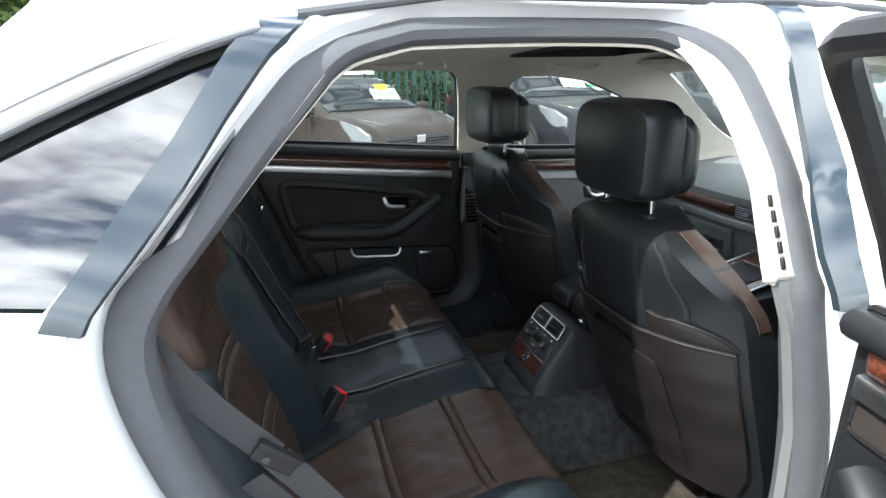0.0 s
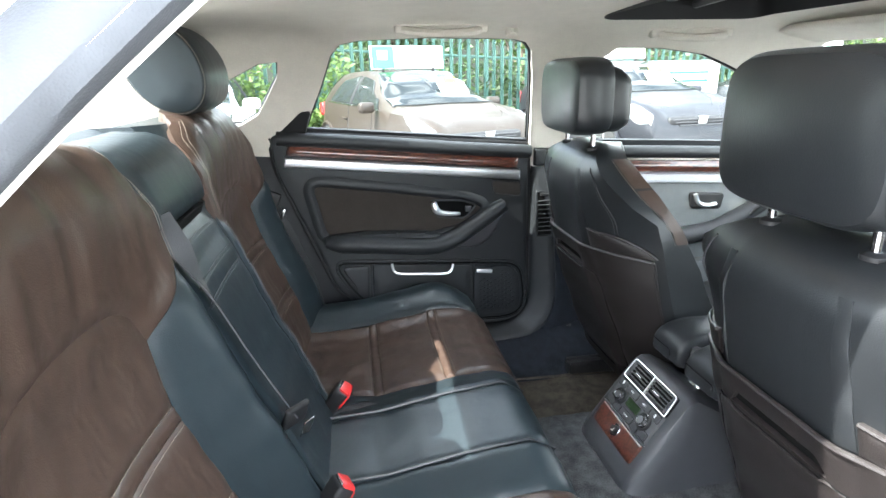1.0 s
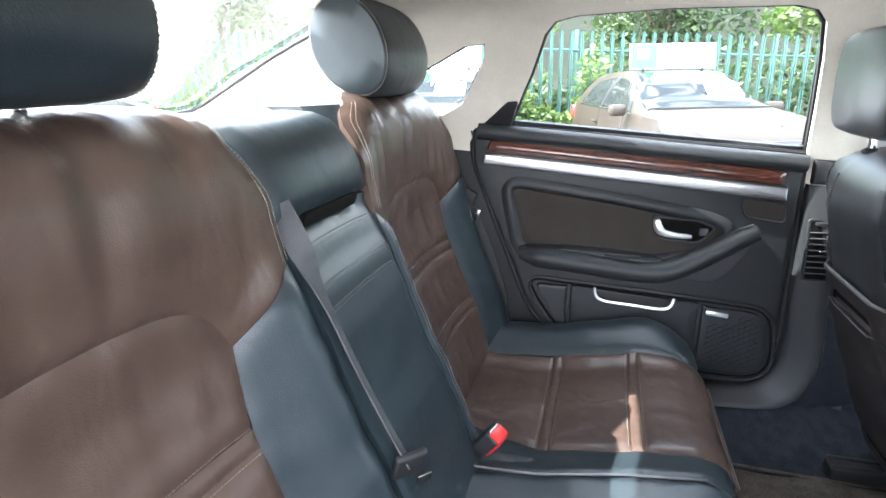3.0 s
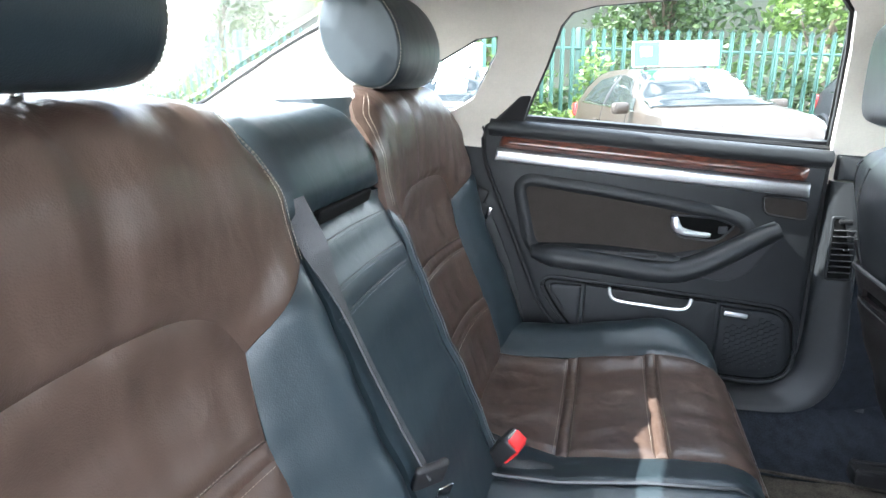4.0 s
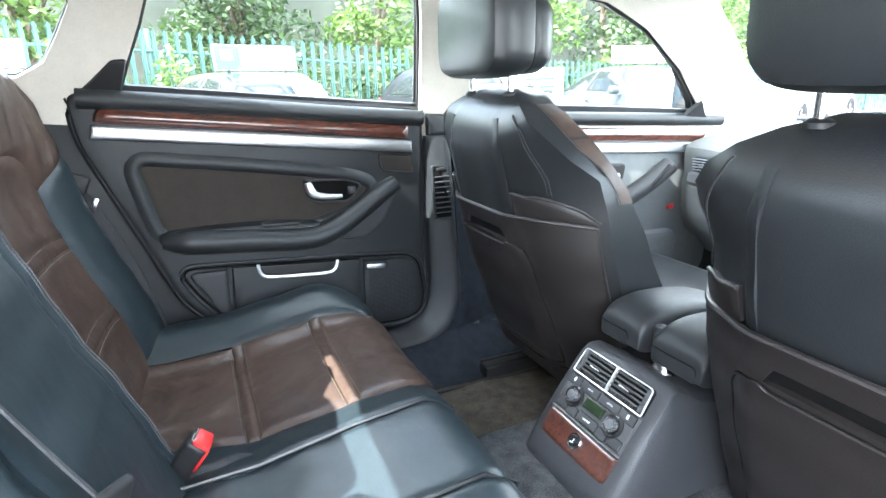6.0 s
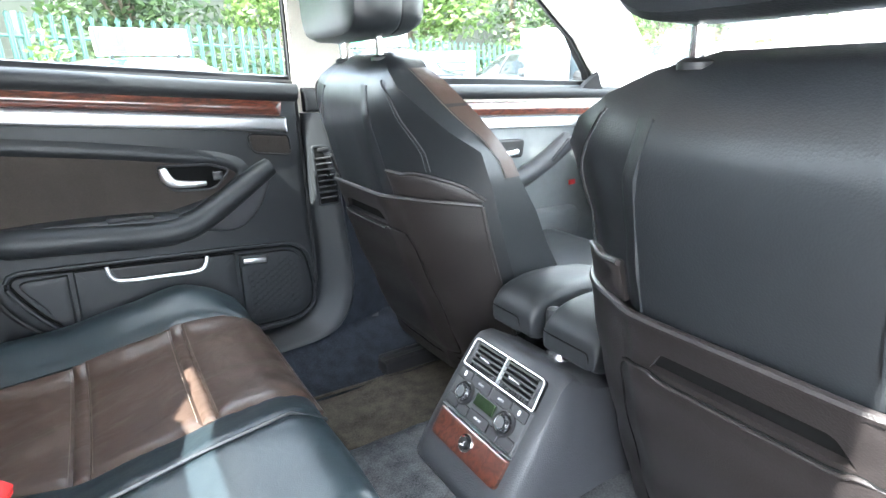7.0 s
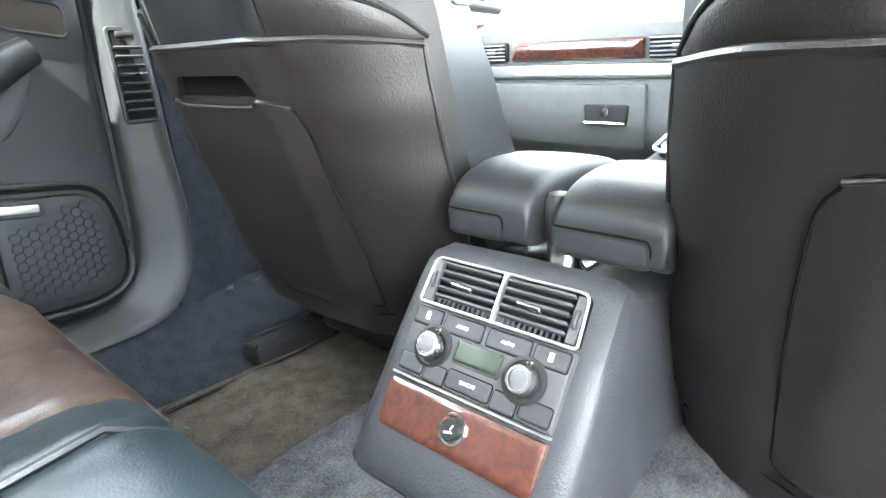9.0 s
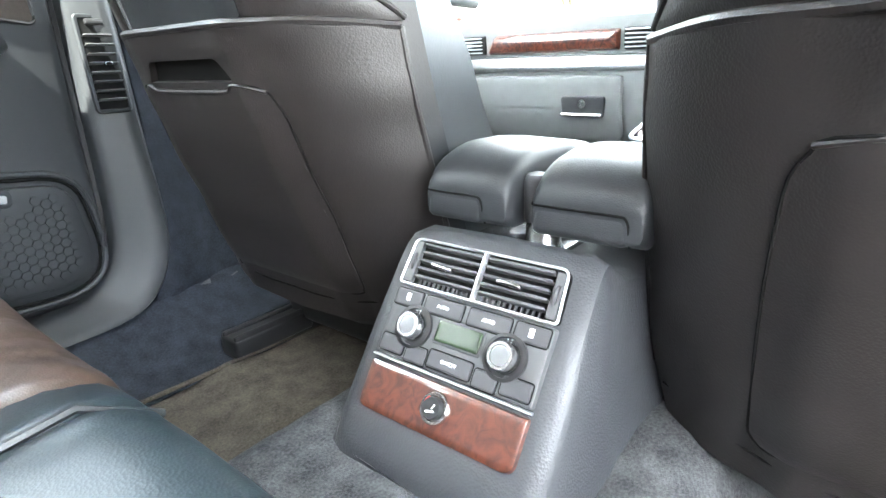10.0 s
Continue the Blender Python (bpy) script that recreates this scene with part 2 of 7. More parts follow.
def panel(surf, outline, height, side=1, base=0.0, edge=0.012, rings=6, step=0.018, power=0.55, spine=None, crown=0.0, foot=0.006):
    """A padded panel on a surface: it rises from its outline within `edge`, then crowns by `crown` towards its middle line."""
    o = spread(outline, step)
    lo = Vector((min(p.x for p in o), min(p.y for p in o)))
    hi = Vector((max(p.x for p in o), max(p.y for p in o)))
    c, w, h = (lo + hi) / 2, hi.x - lo.x, hi.y - lo.y
    if spine is None:
        half = abs(w - h) / 2
        spine = (c - Vector((half, 0)), c + Vector((half, 0))) if w > h else (c - Vector((0, half)), c + Vector((0, half)))
    s0, s1 = Vector(spine[0]), Vector(spine[1])
    target = []
    for p in o:
        d = s1 - s0
        t = 0 if d.length < 1e-6 else max(0, min(1, (p - s0).dot(d) / d.length_squared))
        target.append(s0 + d * t)
    v, f = [], []
    n = len(o)

    def put(p, hgt):
        q = Vector(surf(p.x, p.y))
        v.append(tuple(q + normal_of(surf, p.x, p.y, side) * (base + hgt)))

    for p in o:
        put(p, -foot)
    dist = [max((t - p).length, 1e-5) for p, t in zip(o, target)]
    inner = 1 - 0.04
    for r in range(rings + 1):
        for p, t, d in zip(o, target, dist):
            e = min(edge, d * 0.5)
            if r <= 2:
                k = r / 2 * e / d
                hh = height * math.sqrt(max(0, 1 - (1 - r / 2) ** 2))
            else:
                u = (r - 2) / (rings - 2)
                k = e / d + (inner - e / d) * u
                hh = height + crown * (1 - (1 - u) ** 2)
            put(p.lerp(t, k), hh)
    for r in range(rings + 1):
        for i in range(n):
            j = (i + 1) % n
            f.append((r * n + i, r * n + j, (r + 1) * n + j, (r + 1) * n + i))
    last = (rings + 1) * n
    f.append(tuple(range(last, last + n)))
    if side < 0:
        f = [tuple(reversed(q)) for q in f]
    return v, f


def inside(p, poly):
    x, y, odd = p[0], p[1], False
    for i in range(len(poly)):
        (x0, y0), (x1, y1) = poly[i - 1][:2], poly[i][:2]
        if (y0 > y) != (y1 > y) and x < (x1 - x0) * (y - y0) / (y1 - y0) + x0:
            odd = not odd
    return odd


def fill(outer, holes, step, creases=()):
    """Triangles that fill an outline but for its holes: points, triangles and the rims."""
    from mathutils.geometry import delaunay_2d_cdt
    rims = [[Vector(p[:2]) for p in spread([q[:2] for q in r], step)] for r in (outer, *holes)]
    pts, edges = [], []
    for r in rims:
        k = len(pts)
        pts += r
        edges += [(k + i, k + (i + 1) % len(r)) for i in range(len(r))]
    folds = [[Vector(p[:2]) for p in spread([q[:2] for q in c], step, closed=False)] for c in creases]
    for c in folds:
        c = [q for q in c if inside(q, rims[0]) and min((q - p).length_squared for r in rims for p in r) > (step * 0.2) ** 2 and not any(inside(q, r) for r in rims[1:])]
        k = len(pts)
        pts += c
        edges += [(k + i, k + i + 1) for i in range(len(c) - 1) if (c[i] - c[i + 1]).length < step * 1.6]
    near = [p for r in rims + folds for p in r]
    xs, ys = [p.x for p in rims[0]], [p.y for p in rims[0]]
    x = min(xs) + step / 2
    row = 0
    while x < max(xs):
        y = min(ys) + step / 2 * (1 + row % 2)
        while y < max(ys):
            q = Vector((x, y))
            if inside(q, rims[0]) and not any(inside(q, r) for r in rims[1:]) and min((q - p).length_squared for p in near) > (step * 0.45) ** 2:
                pts.append(q)
            y += step
        x += step * 0.87
        row += 1
    vo, _, fo, _, _, _ = delaunay_2d_cdt(pts, edges, [], 0, 1e-6)
    tris = []
    for q in fo:
        c = sum((vo[i] for i in q), Vector((0, 0))) / len(q)
        if inside(c, rims[0]) and not any(inside(c, r) for r in rims[1:]):
            tris.append(tuple(q))
    return vo, tris, rims


def sheet(surf, outer, holes=(), step=0.05, thick=0.0, side=1, creases=()):
    """A sheet on a surface, with openings through it and a thickness."""
    vo, tris, _ = fill(outer, holes, step, creases)
    v = [Vector(surf(p.x, p.y)) for p in vo]
    if thick:
        nrm = [normal_of(surf, p.x, p.y, side) for p in vo]
        k = len(v)
        v += [a - b * thick for a, b in zip(v, nrm)]
        count = {}
        for q in tris:
            for a, b in ((q[0], q[1]), (q[1], q[2]), (q[2], q[0])):
                count[(a, b)] = count.get((a, b), 0) + 1
        walls = [(b, a, a + k, b + k) for (a, b) in count if (b, a) not in count]
        tris = tris + [tuple(i + k for i in reversed(q)) for q in tris] + walls
    if side < 0:
        tris = [tuple(reversed(q)) for q in tris]
    return [tuple(p) for p in v], tris


def pad(surf, outline, groove=0.005, edge=0.012, step=0.014, wrinkle=0.0, freq=(20, 6), seed=0, side=1, skirt=0.02, lift=0.0, creases=()):
    """An upholstered pad on a surface: flush with its neighbours, drawn in along its seams, with soft folds."""
    vo, tris, rims = fill(outline, (), step, creases)
    segs = list(zip(rims[0], rims[0][1:] + rims[0][:1]))
    a = np.array([tuple(s[0]) for s in segs])
    d = np.array([tuple(s[1] - s[0]) for s in segs])
    dd = np.maximum((d * d).sum(1), 1e-12)
    v = []
    nrm = []
    for q in vo:
        w = np.array((q.x, q.y)) - a
        t = np.clip((w * d).sum(1) / dd, 0, 1)
        dist = float(np.sqrt(((w - d * t[:, None]) ** 2).sum(1)).min())
        h = lift - groove * (1 - min(1.0, dist / edge)) ** 2
        if wrinkle:
            fold = noise.noise((q.x * freq[0], q.y * freq[1], seed * 7.3)) + 0.5 * noise.noise((q.x * freq[0] * 2.3, q.y * freq[1] * 1.7, seed * 3.1))
            h += wrinkle * fold * min(1.0, dist / (edge * 2.5))
        n = normal_of(surf, q.x, q.y, side)
        v.append(Vector(surf(q.x, q.y)) + n * h)
        nrm.append(n)
    count = {}
    for q in tris:
        for i, j in ((q[0], q[1]), (q[1], q[2]), (q[2], q[0])):
            count[(i, j)] = 1
    rim = [(i, j) for (i, j) in count if (j, i) not in count]
    ids = {}
    for i, _ in rim:
        ids[i] = len(v)
        v.append(v[i] - nrm[i] * skirt)
    f = list(tris) + [(j, i, ids[i], ids[j]) for i, j in rim]
    if side < 0:
        f = [tuple(reversed(q)) for q in f]
    return [tuple(q) for q in v], f


def tube(path, r, n=8, closed=False, flat=1.0, up=(0, 0, 1)):
    """A round or flattened bar along a line."""
    p = [Vector(q) for q in path]
    v, f, m = [], [], len(p)
    ref = Vector(up)
    for i in range(m):
        if closed:
            d = (p[(i + 1) % m] - p[i - 1]).normalized()
        else:
            d = (p[min(i + 1, m - 1)] - p[max(i - 1, 0)]).normalized()
        a = d.cross(ref)
        if a.length < 1e-3:
            a = d.cross(Vector((0.3, 1, 0.2)))
        a.normalize()
        b = a.cross(d)
        rr = r[i] if isinstance(r, (list, tuple)) else r
        for k in range(n):
            t = 2 * math.pi * k / n
            v.append(tuple(p[i] + a * math.cos(t) * rr + b * math.sin(t) * rr * flat))
    for i in range(m if closed else m - 1):
        j = (i + 1) % m
        for k in range(n):
            l = (k + 1) % n
            f.append((i * n + k, j * n + k, j * n + l, i * n + l))
    if not closed:
        f.append(tuple(range(n)))
        f.append(tuple((m - 1) * n + k for k in reversed(range(n))))
    return v, f


def loft(sections, cap=True, closed=True):
    """A skin over sections of equal point count."""
    n = len(sections[0])
    v = [tuple(p) for s in sections for p in s]
    f = []
    for i in range(len(sections) - 1):
        for k in range(n if closed else n - 1):
            l = (k + 1) % n
            f.append((i * n + k, i * n + l, (i + 1) * n + l, (i + 1) * n + k))
    if cap:
        f.append(tuple(reversed(range(n))))
        f.append(tuple((len(sections) - 1) * n + k for k in range(n)))
    return v, f


def rbox(size, r=0.01, seg=3, m=None):
    """A box with rounded edges, centred, then moved by m."""
    bm = bmesh.new()
    bmesh.ops.create_cube(bm, size=1)
    for q in bm.verts:
        q.co = Vector((q.co.x * size[0], q.co.y * size[1], q.co.z * size[2]))
    if r:
        bmesh.ops.bevel(bm, geom=bm.edges[:], offset=min(r, min(size) * 0.49), segments=seg, affect="EDGES", profile=0.5)
    bm.normal_update()
    out = ([tuple(q.co) for q in bm.verts], [tuple(x.index for x in q.verts) for q in bm.faces])
    bm.free()
    return moved(out, m) if m is not None else out


def lathe(profile, m=None, n=24):
    """A turned shape: (radius, height) pairs round the z axis."""
    v, f = [], []
    for r, z in profile:
        for k in range(n):
            t = 2 * math.pi * k / n
            v.append((r * math.cos(t), r * math.sin(t), z))
    for i in range(len(profile) - 1):
        for k in range(n):
            l = (k + 1) % n
            f.append((i * n + k, i * n + l, (i + 1) * n + l, (i + 1) * n + k))
    f.append(tuple(reversed(range(n))))
    f.append(tuple((len(profile) - 1) * n + k for k in range(n)))
    return moved((v, f), m) if m is not None else (v, f)


def on(surf, line, side=1, lift=0.0):
    """A line of the surface's two coordinates, lifted off it."""
    return [Vector(surf(*p)) + normal_of(surf, p[0], p[1], side) * lift for p in [tuple(q)[:2] for q in line]]


def stitches(path, step=0.005, r=0.00055, gap=0.4):
    """A row of single stitches along a line."""
    p = spread(path, step, closed=False)
    geos = []
    for a, b in zip(p, p[1:]):
        geos.append(tube([a.lerp(b, gap / 2), b.lerp(a, gap / 2)], r, 4))
    return join(*geos)


def lerp_table(rows, z):
    """Smooth value from (z, value) rows in rising z."""
    if z <= rows[0][0]:
        return rows[0][1]
    for (z0, a), (z1, b) in zip(rows, rows[1:]):
        if z <= z1:
            t = (z - z0) / (z1 - z0)
            return a + (b - a) * (t * t * (3 - 2 * t) * 0.4 + t * 0.6)
    return rows[-1][1]


def words(name, body, size, m, mat, parent, label=""):
    """Lettering as a thin mesh."""
    cu = bpy.data.curves.new(name, "FONT")
    cu.body, cu.size, cu.extrude, cu.align_x, cu.align_y = body, size, 0.0002, "CENTER", "CENTER"
    ob = bpy.data.objects.new(name, cu)
    scene.collection.objects.link(ob)
    dg = bpy.context.evaluated_depsgraph_get()
    me = bpy.data.meshes.new_from_object(ob.evaluated_get(dg))
    bpy.data.objects.remove(ob)
    me.materials.clear()
    me.materials.append(mat)
    me.transform(m)
    o = new(name, me)
    o.parent = parent
    return tagged(o, label)


# ---- the car's cabin: x to the front, y to its left side, z up ----
def belt_z(x):
    return 0.945 - (0.10 if x < -0.055 else 0.05) * (x + 0.055)


def belt_y(x):
    y = 0.80 + 0.06 * min(x, 0)
    if x < -0.85:
        y -= 0.22 * (-0.85 - x) ** 2
    if x > 0.6:
        y -= 0.10 * (x - 0.6) ** 2
    return y


def roof_z(x):
    z = 1.335
    if x < -0.75:
        z -= 0.41 * (-0.75 - x) ** 2
    if x > 0.45:
        z -= 0.38 * (x - 0.45) ** 2
    return z


SPAN = 0.77


def inner(x, q, s=1):
    """The inner skin: q metres up from the beltline towards the roof's middle; below the belt q is negative."""
    z0, z1, y0 = belt_z(x), roof_z(x), belt_y(x)
    z0 = min(z0, z1 - 0.02)
    v, h = q / SPAN, (z1 - z0) / 0.39
    if s < 0 and v > 0.2:
        # the near side has a squarer shoulder above its doorway
        k = max(0.0, min(1.0, (x + 0.70) / 0.14)) * max(0.0, min(1.0, (0.6 - x) / 0.4))
        p = inner(x, q, 1)
        return (x, -p[1] - 0.006 * k, p[2] + 0.030 * k * math.exp(-((q - 0.43) / 0.10) ** 2))
    bx, bz = y0 - 0.165 * h, z1 - 0.085 * h
    cx, cz = 0.45 * y0 / 0.8, z1 - 0.014 * h
    kx, kz = bx - 0.05 * h, z1 - 0.022 * h
    if v < 0:
        return (x, s * (y0 + 0.01), z0 + q)
    if v < 0.45:
        k = v / 0.45
        return (x, s * (y0 + (bx - y0) * k + 0.012 * math.sin(math.pi * k)), z0 + (bz - z0) * k)
    if v < 0.7:
        k = (v - 0.45) / 0.25
        return (x, s * ((1 - k) ** 2 * bx + 2 * k * (1 - k) * kx + k * k * cx), (1 - k) ** 2 * bz + 2 * k * (1 - k) * kz + k * k * cz)
    k = (v - 0.7) / 0.3
    return (x, s * cx * (1 - k), cz + (z1 - cz) * (1 - (1 - k) ** 2))


def outer(x, q, s=-1):
    """The painted skin outside it."""
    p = inner(x, q, s)
    p = (p[0], abs(p[1]), p[2])
    if q < 0:
        return (x, s * (p[1] + 0.065 + 0.05 * (1 - math.exp(q * 5))), p[2] + 0.0)
    k = min(1, q / 0.45)
    f = max(0.0, min(1.0, (q - 0.455) / 0.14))
    crown = 0.10 * f * f * (3 - 2 * f) if s < 0 else 0.0
    return (x, s * (p[1] + 0.075 - 0.03 * k), p[2] + 0.04 * k + crown)


def liner(x, u):
    return inner(x, SPAN - abs(u), 1 if u >= 0 else -1)


def to_u(rows, s=1):
    return [(x, s * (SPAN - q)) for x, q in rows]


REAR_WINDOW = [(-0.775, -0.02), (-0.735, 0.10), (-0.70, 0.20), (-0.665, 0.315), (-0.64, 0.352), (-0.59, 0.372), (-0.40, 0.388), (-0.16, 0.385), (-0.12, 0.37), (-0.095, 0.335), (-0.075, 0.25), (-0.055, 0.12), (-0.04, -0.02)]
QUARTER = [(-0.808, 0.29), (-0.815, 0.235), (-0.885, 0.08), (-0.94, 0.03), (-1.10, 0.02), (-1.17, 0.05), (-1.07, 0.14), (-0.96, 0.22), (-0.86, 0.285)]
FRONT_WINDOW = [(0.085, -0.02), (0.105, 0.20), (0.13, 0.315), (0.165, 0.345), (0.30, 0.345), (0.45, 0.325), (0.64, 0.265), (0.84, 0.165), (0.96, 0.06), (1.00, -0.02)]
OPENING = [(-0.905, 0.0), (-0.84, 0.11), (-0.79, 0.195), (-0.72, 0.30), (-0.665, 0.375), (-0.62, 0.392), (-0.40, 0.408), (-0.17, 0.410), (-0.125, 0.395), (-0.092, 0.35), (-0.065, 0.30), (-0.045, 0.16), (-0.05, 0.0)]
B_SHIFT = 0.032
LOW_OPENING = [(-0.005, -0.08), (0.045, -0.28), (0.06, -0.50), (0.01, -0.60), (-0.15, -0.62), (-0.50, -0.62), (-0.64, -0.58), (-0.79, -0.46), (-0.89, -0.30), (-0.935, -0.15), (-0.94, -0.06)]
BELT_EDGE = 0.84
ceiling_rim = [(-1.66, BELT_EDGE), (1.42, BELT_EDGE), (1.42, -BELT_EDGE), (0.06, -BELT_EDGE), (0.06, -SPAN - 0.004), (-0.045, -SPAN - 0.004)] + to_u(list(reversed(OPENING)), -1) + [(-0.91, -SPAN - 0.004), (-1.66, -SPAN - 0.004)]
sunroof_hole = rpoly([(0.04, -0.27, 0.05), (0.50, -0.27, 0.05), (0.50, 0.27, 0.05), (0.04, 0.27, 0.05)])
back_hole = rpoly([(-1.09, -0.30, 0.04), (-1.075, 0.0, 0.2), (-1.09, 0.30, 0.04), (-1.30, 0.33, 0.05), (-1.58, 0.345, 0.05), (-1.58, -0.345, 0.05), (-1.30, -0.33, 0.05)])
screen_hole = [(0.80, -0.36), (0.83, 0.0), (0.80, 0.36), (1.0, 0.46), (1.2, 0.58), (1.38, 0.68), (1.38, -0.68), (1.2, -0.58), (1.0, -0.46)]
holes = [to_u(REAR_WINDOW), to_u(QUARTER), to_u(FRONT_WINDOW), to_u(QUARTER, -1), to_u(FRONT_WINDOW, -1), sunroof_hole, back_hole, screen_hole]
part("ceiling", sheet(liner, ceiling_rim, holes, 0.045, 0.02, -1), CREAM, None, "cream cloth headliner and pillar trims of a saloon car", kind="structure", category="headliner")


def pane(name, surf, rim, mat, label, parent=None, step=0.08):
    ob = part(name, sheet(surf, rim, (), step), mat, parent, label, kind="structure" if parent is None else "", category="window" if parent is None else "")
    return ob


def pushed(s, d):
    def f(x, q):
        p = inner(x, q, s)
        return (p[0], p[1] + s * d, p[2] + d * 0.3)
    return f


for number, rim, s in ((1, REAR_WINDOW, 1), (2, QUARTER, 1), (3, FRONT_WINDOW, 1), (4, QUARTER, -1), (5, FRONT_WINDOW, -1)):
    pane("window_%d" % number, pushed(s, 0.03), rim, TINT if number == 4 else GLASS, "clear side window glass of the car" if number != 4 else "dark tinted quarter window reflecting the sky")
lift = lambda x, u: tuple(Vector(liner(x, u)) + Vector((0, 0, 0.03)))
pane("window_6", lift, back_hole, HAZE, "sloping rear window glass of the car")
pane("window_7", lift, screen_hole, GLASS, "sloping windscreen glass of the car")

# thin black rubber round the far side windows
for rim, nm in ((REAR_WINDOW, "trim"), (FRONT_WINDOW, "trim"), (QUARTER, "trim")):
    line = [inner(x, q, 1) for x, q in rim] if rim is not QUARTER else [inner(x, q, 1) for x, q in rim + rim[:1]]
    line = [(p[0], p[1] + 0.022, p[2] + 0.005) for p in line]
    part(nm, tube(line, 0.006, 6), DARK, None, "black rubber seal round a side window", kind="structure", category="window seal")
edge = [liner(x, u) for x, u in back_hole]
part("trim", tube([(p[0], p[1], p[2] + 0.022) for p in edge], 0.006, 6, closed=True), DARK, None, "black rubber seal round the rear window", kind="structure", category="window seal")

# sunroof: a frame, the dark glass lid over it and its blind
sunroof = thing("sunroof", "dark tilted glass sunroof in the headliner", "sunroof", kind="structure")
rim3 = [Vector(liner(x, u)) for x, u in sunroof_hole]
part("frame", loft([[p + Vector((0, 0, k)) for p in rim3] for k in (-0.003, 0.012, 0.05)], cap=False), DARK, sunroof, "black rubber frame")
part("lid", sheet(lambda x, u: tuple(Vector(liner(x, u)) + Vector((0, 0, 0.05))), sunroof_hole, (), 0.1, 0.006), PIANO, sunroof, "dark glass lid")
part("rail", tube([tuple(Vector(liner(0.30, u)) + Vector((0, 0, 0.03))) for u in (-0.25, -0.1, 0, 0.1, 0.25)], 0.012, 6), DARK, sunroof)


# ---- body outside, on the near side ----
def offset(rim, d):
    """A closed outline grown by d."""
    n, out = len(rim), []
    area = sum(rim[i - 1][0] * rim[i][1] - rim[i][0] * rim[i - 1][1] for i in range(n))
    for i in range(n):
        a, b = Vector(rim[i - 1]), Vector(rim[(i + 1) % n])
        t = (b - a).normalized()
        nrm = Vector((t.y, -t.x)) * (1 if area > 0 else -1)
        out.append(tuple(Vector(rim[i]) + nrm * d))
    return out


def rounded(rim, times=2):
    """Cuts the corners of a closed outline."""
    for _ in range(times):
        rim = [tuple(Vector(a).lerp(Vector(b), t)) for a, b in zip(rim, rim[1:] + rim[:1]) for t in (0.25, 0.75)]
    return rim


DOORWAY = [tuple(p) for p in spread(rounded([(x + (B_SHIFT if x > -0.12 else 0), q) for x, q in OPENING] + LOW_OPENING), 0.025)]


def ring(d, w):
    out = []
    for x, q in offset(DOORWAY, d):
        a, b = Vector(inner(x, q, -1)), Vector(outer(x, q, -1))
        out.append(a.lerp(b, w))
    return out


body = thing("car_body", "white painted saloon car body with a dark door seal", "car body", kind="structure")
QUARTER_OUT = [(-0.79, 0.400), (-0.86, 0.25), (-0.94, 0.115), (-1.018, -0.005), (-1.20, -0.005), (-1.36, 0.01), (-1.25, 0.15), (-1.06, 0.262), (-0.97, 0.310), (-0.88, 0.353)]
skin_rim = [(-1.62, 0.415), (-1.30, 0.425), (-1.11, 0.455), (-1.07, 0.52), (-1.06, 0.74), (0.0, 0.74), (0.0, 0.49), (0.54, 0.49), (0.54, 0.74), (0.78, 0.74), (0.765, 0.40), (1.0, 0.29), (1.2, 0.17), (1.25, 0.13), (1.25, 0.0), (1.0, -0.62), (-0.5, -0.62), (-0.72, -0.62), (-0.85, -0.45), (-1.05, -0.32), (-1.28, -0.30), (-1.5, -0.42), (-1.58, -0.62), (-1.8, -0.62), (-1.8, 0.0)]
skin_front = [(0.14, 0.0), (0.15, 0.3), (0.2, 0.35), (0.45, 0.33), (0.66, 0.265), (0.86, 0.165), (0.98, 0.04), (1.0, -0.01)]
part("body_panel", sheet(outer, skin_rim, [offset(DOORWAY, 0.07), QUARTER_OUT, skin_front], 0.06, 0.004, -1), WHITE, body, "white painted side panel")
part("door_jamb", loft([ring(d, w) for d, w in ((0.046, 0.25), (0.050, 0.45), (0.052, 0.72), (0.058, 0.82), (0.063, 0.98), (0.07, 1.0))], cap=False), WHITE, body, "white painted door jamb")
part("door_seal", loft([ring(d, w) for d, w in ((0.004, -0.25), (-0.004, -0.1), (-0.005, 0.15), (0.004, 0.36), (0.018, 0.44), (0.034, 0.44), (0.046, 0.36), (0.048, 0.2))], cap=False), RUBBER, body, "grey rubber door seal with water specks")
upper_ring = [p for p, r in zip(ring(0.0, -0.22), DOORWAY) if r[1] > -0.01]
turn = max(range(len(upper_ring)), key=lambda i: (upper_ring[i] - upper_ring[i - 1]).length)
upper_ring = upper_ring[turn:] + upper_ring[:turn]
part("seal_lip", tube(upper_ring, 0.004, 6), CREAM, body, "thin pale edge of the trim")
b_edge = [(-0.40, 0.408), (-0.25, 0.411), (-0.17, 0.410), (-0.125, 0.395), (-0.105, 0.372), (-0.092, 0.35), (-0.065, 0.30), (-0.052, 0.24), (-0.045, 0.16), (-0.047, 0.08), (-0.05, 0.0)]
part("pillar_face", loft([[Vector(inner(x + dx, q, -1)) + Vector((0, dy, 0)) for x, q in b_edge] for dx, dy in ((-0.004, 0.0), (0.004, -0.004), (0.02, -0.006), (0.05, -0.02))], cap=False, closed=False), CREAM, body, "cream edge of the centre pillar trim")
for i in range(5):
    part("vent_slot", rbox((0.006, 0.006, 0.019), 0.001, 1, Matrix.Translation(Vector(inner(-0.034, 0.140 - i * 0.0255, -1)) + Vector((0, -0.025, 0))) @ pose(0, 0, 0, -20, 0, 0)), DARK, body, "dark slot in the pillar trim")
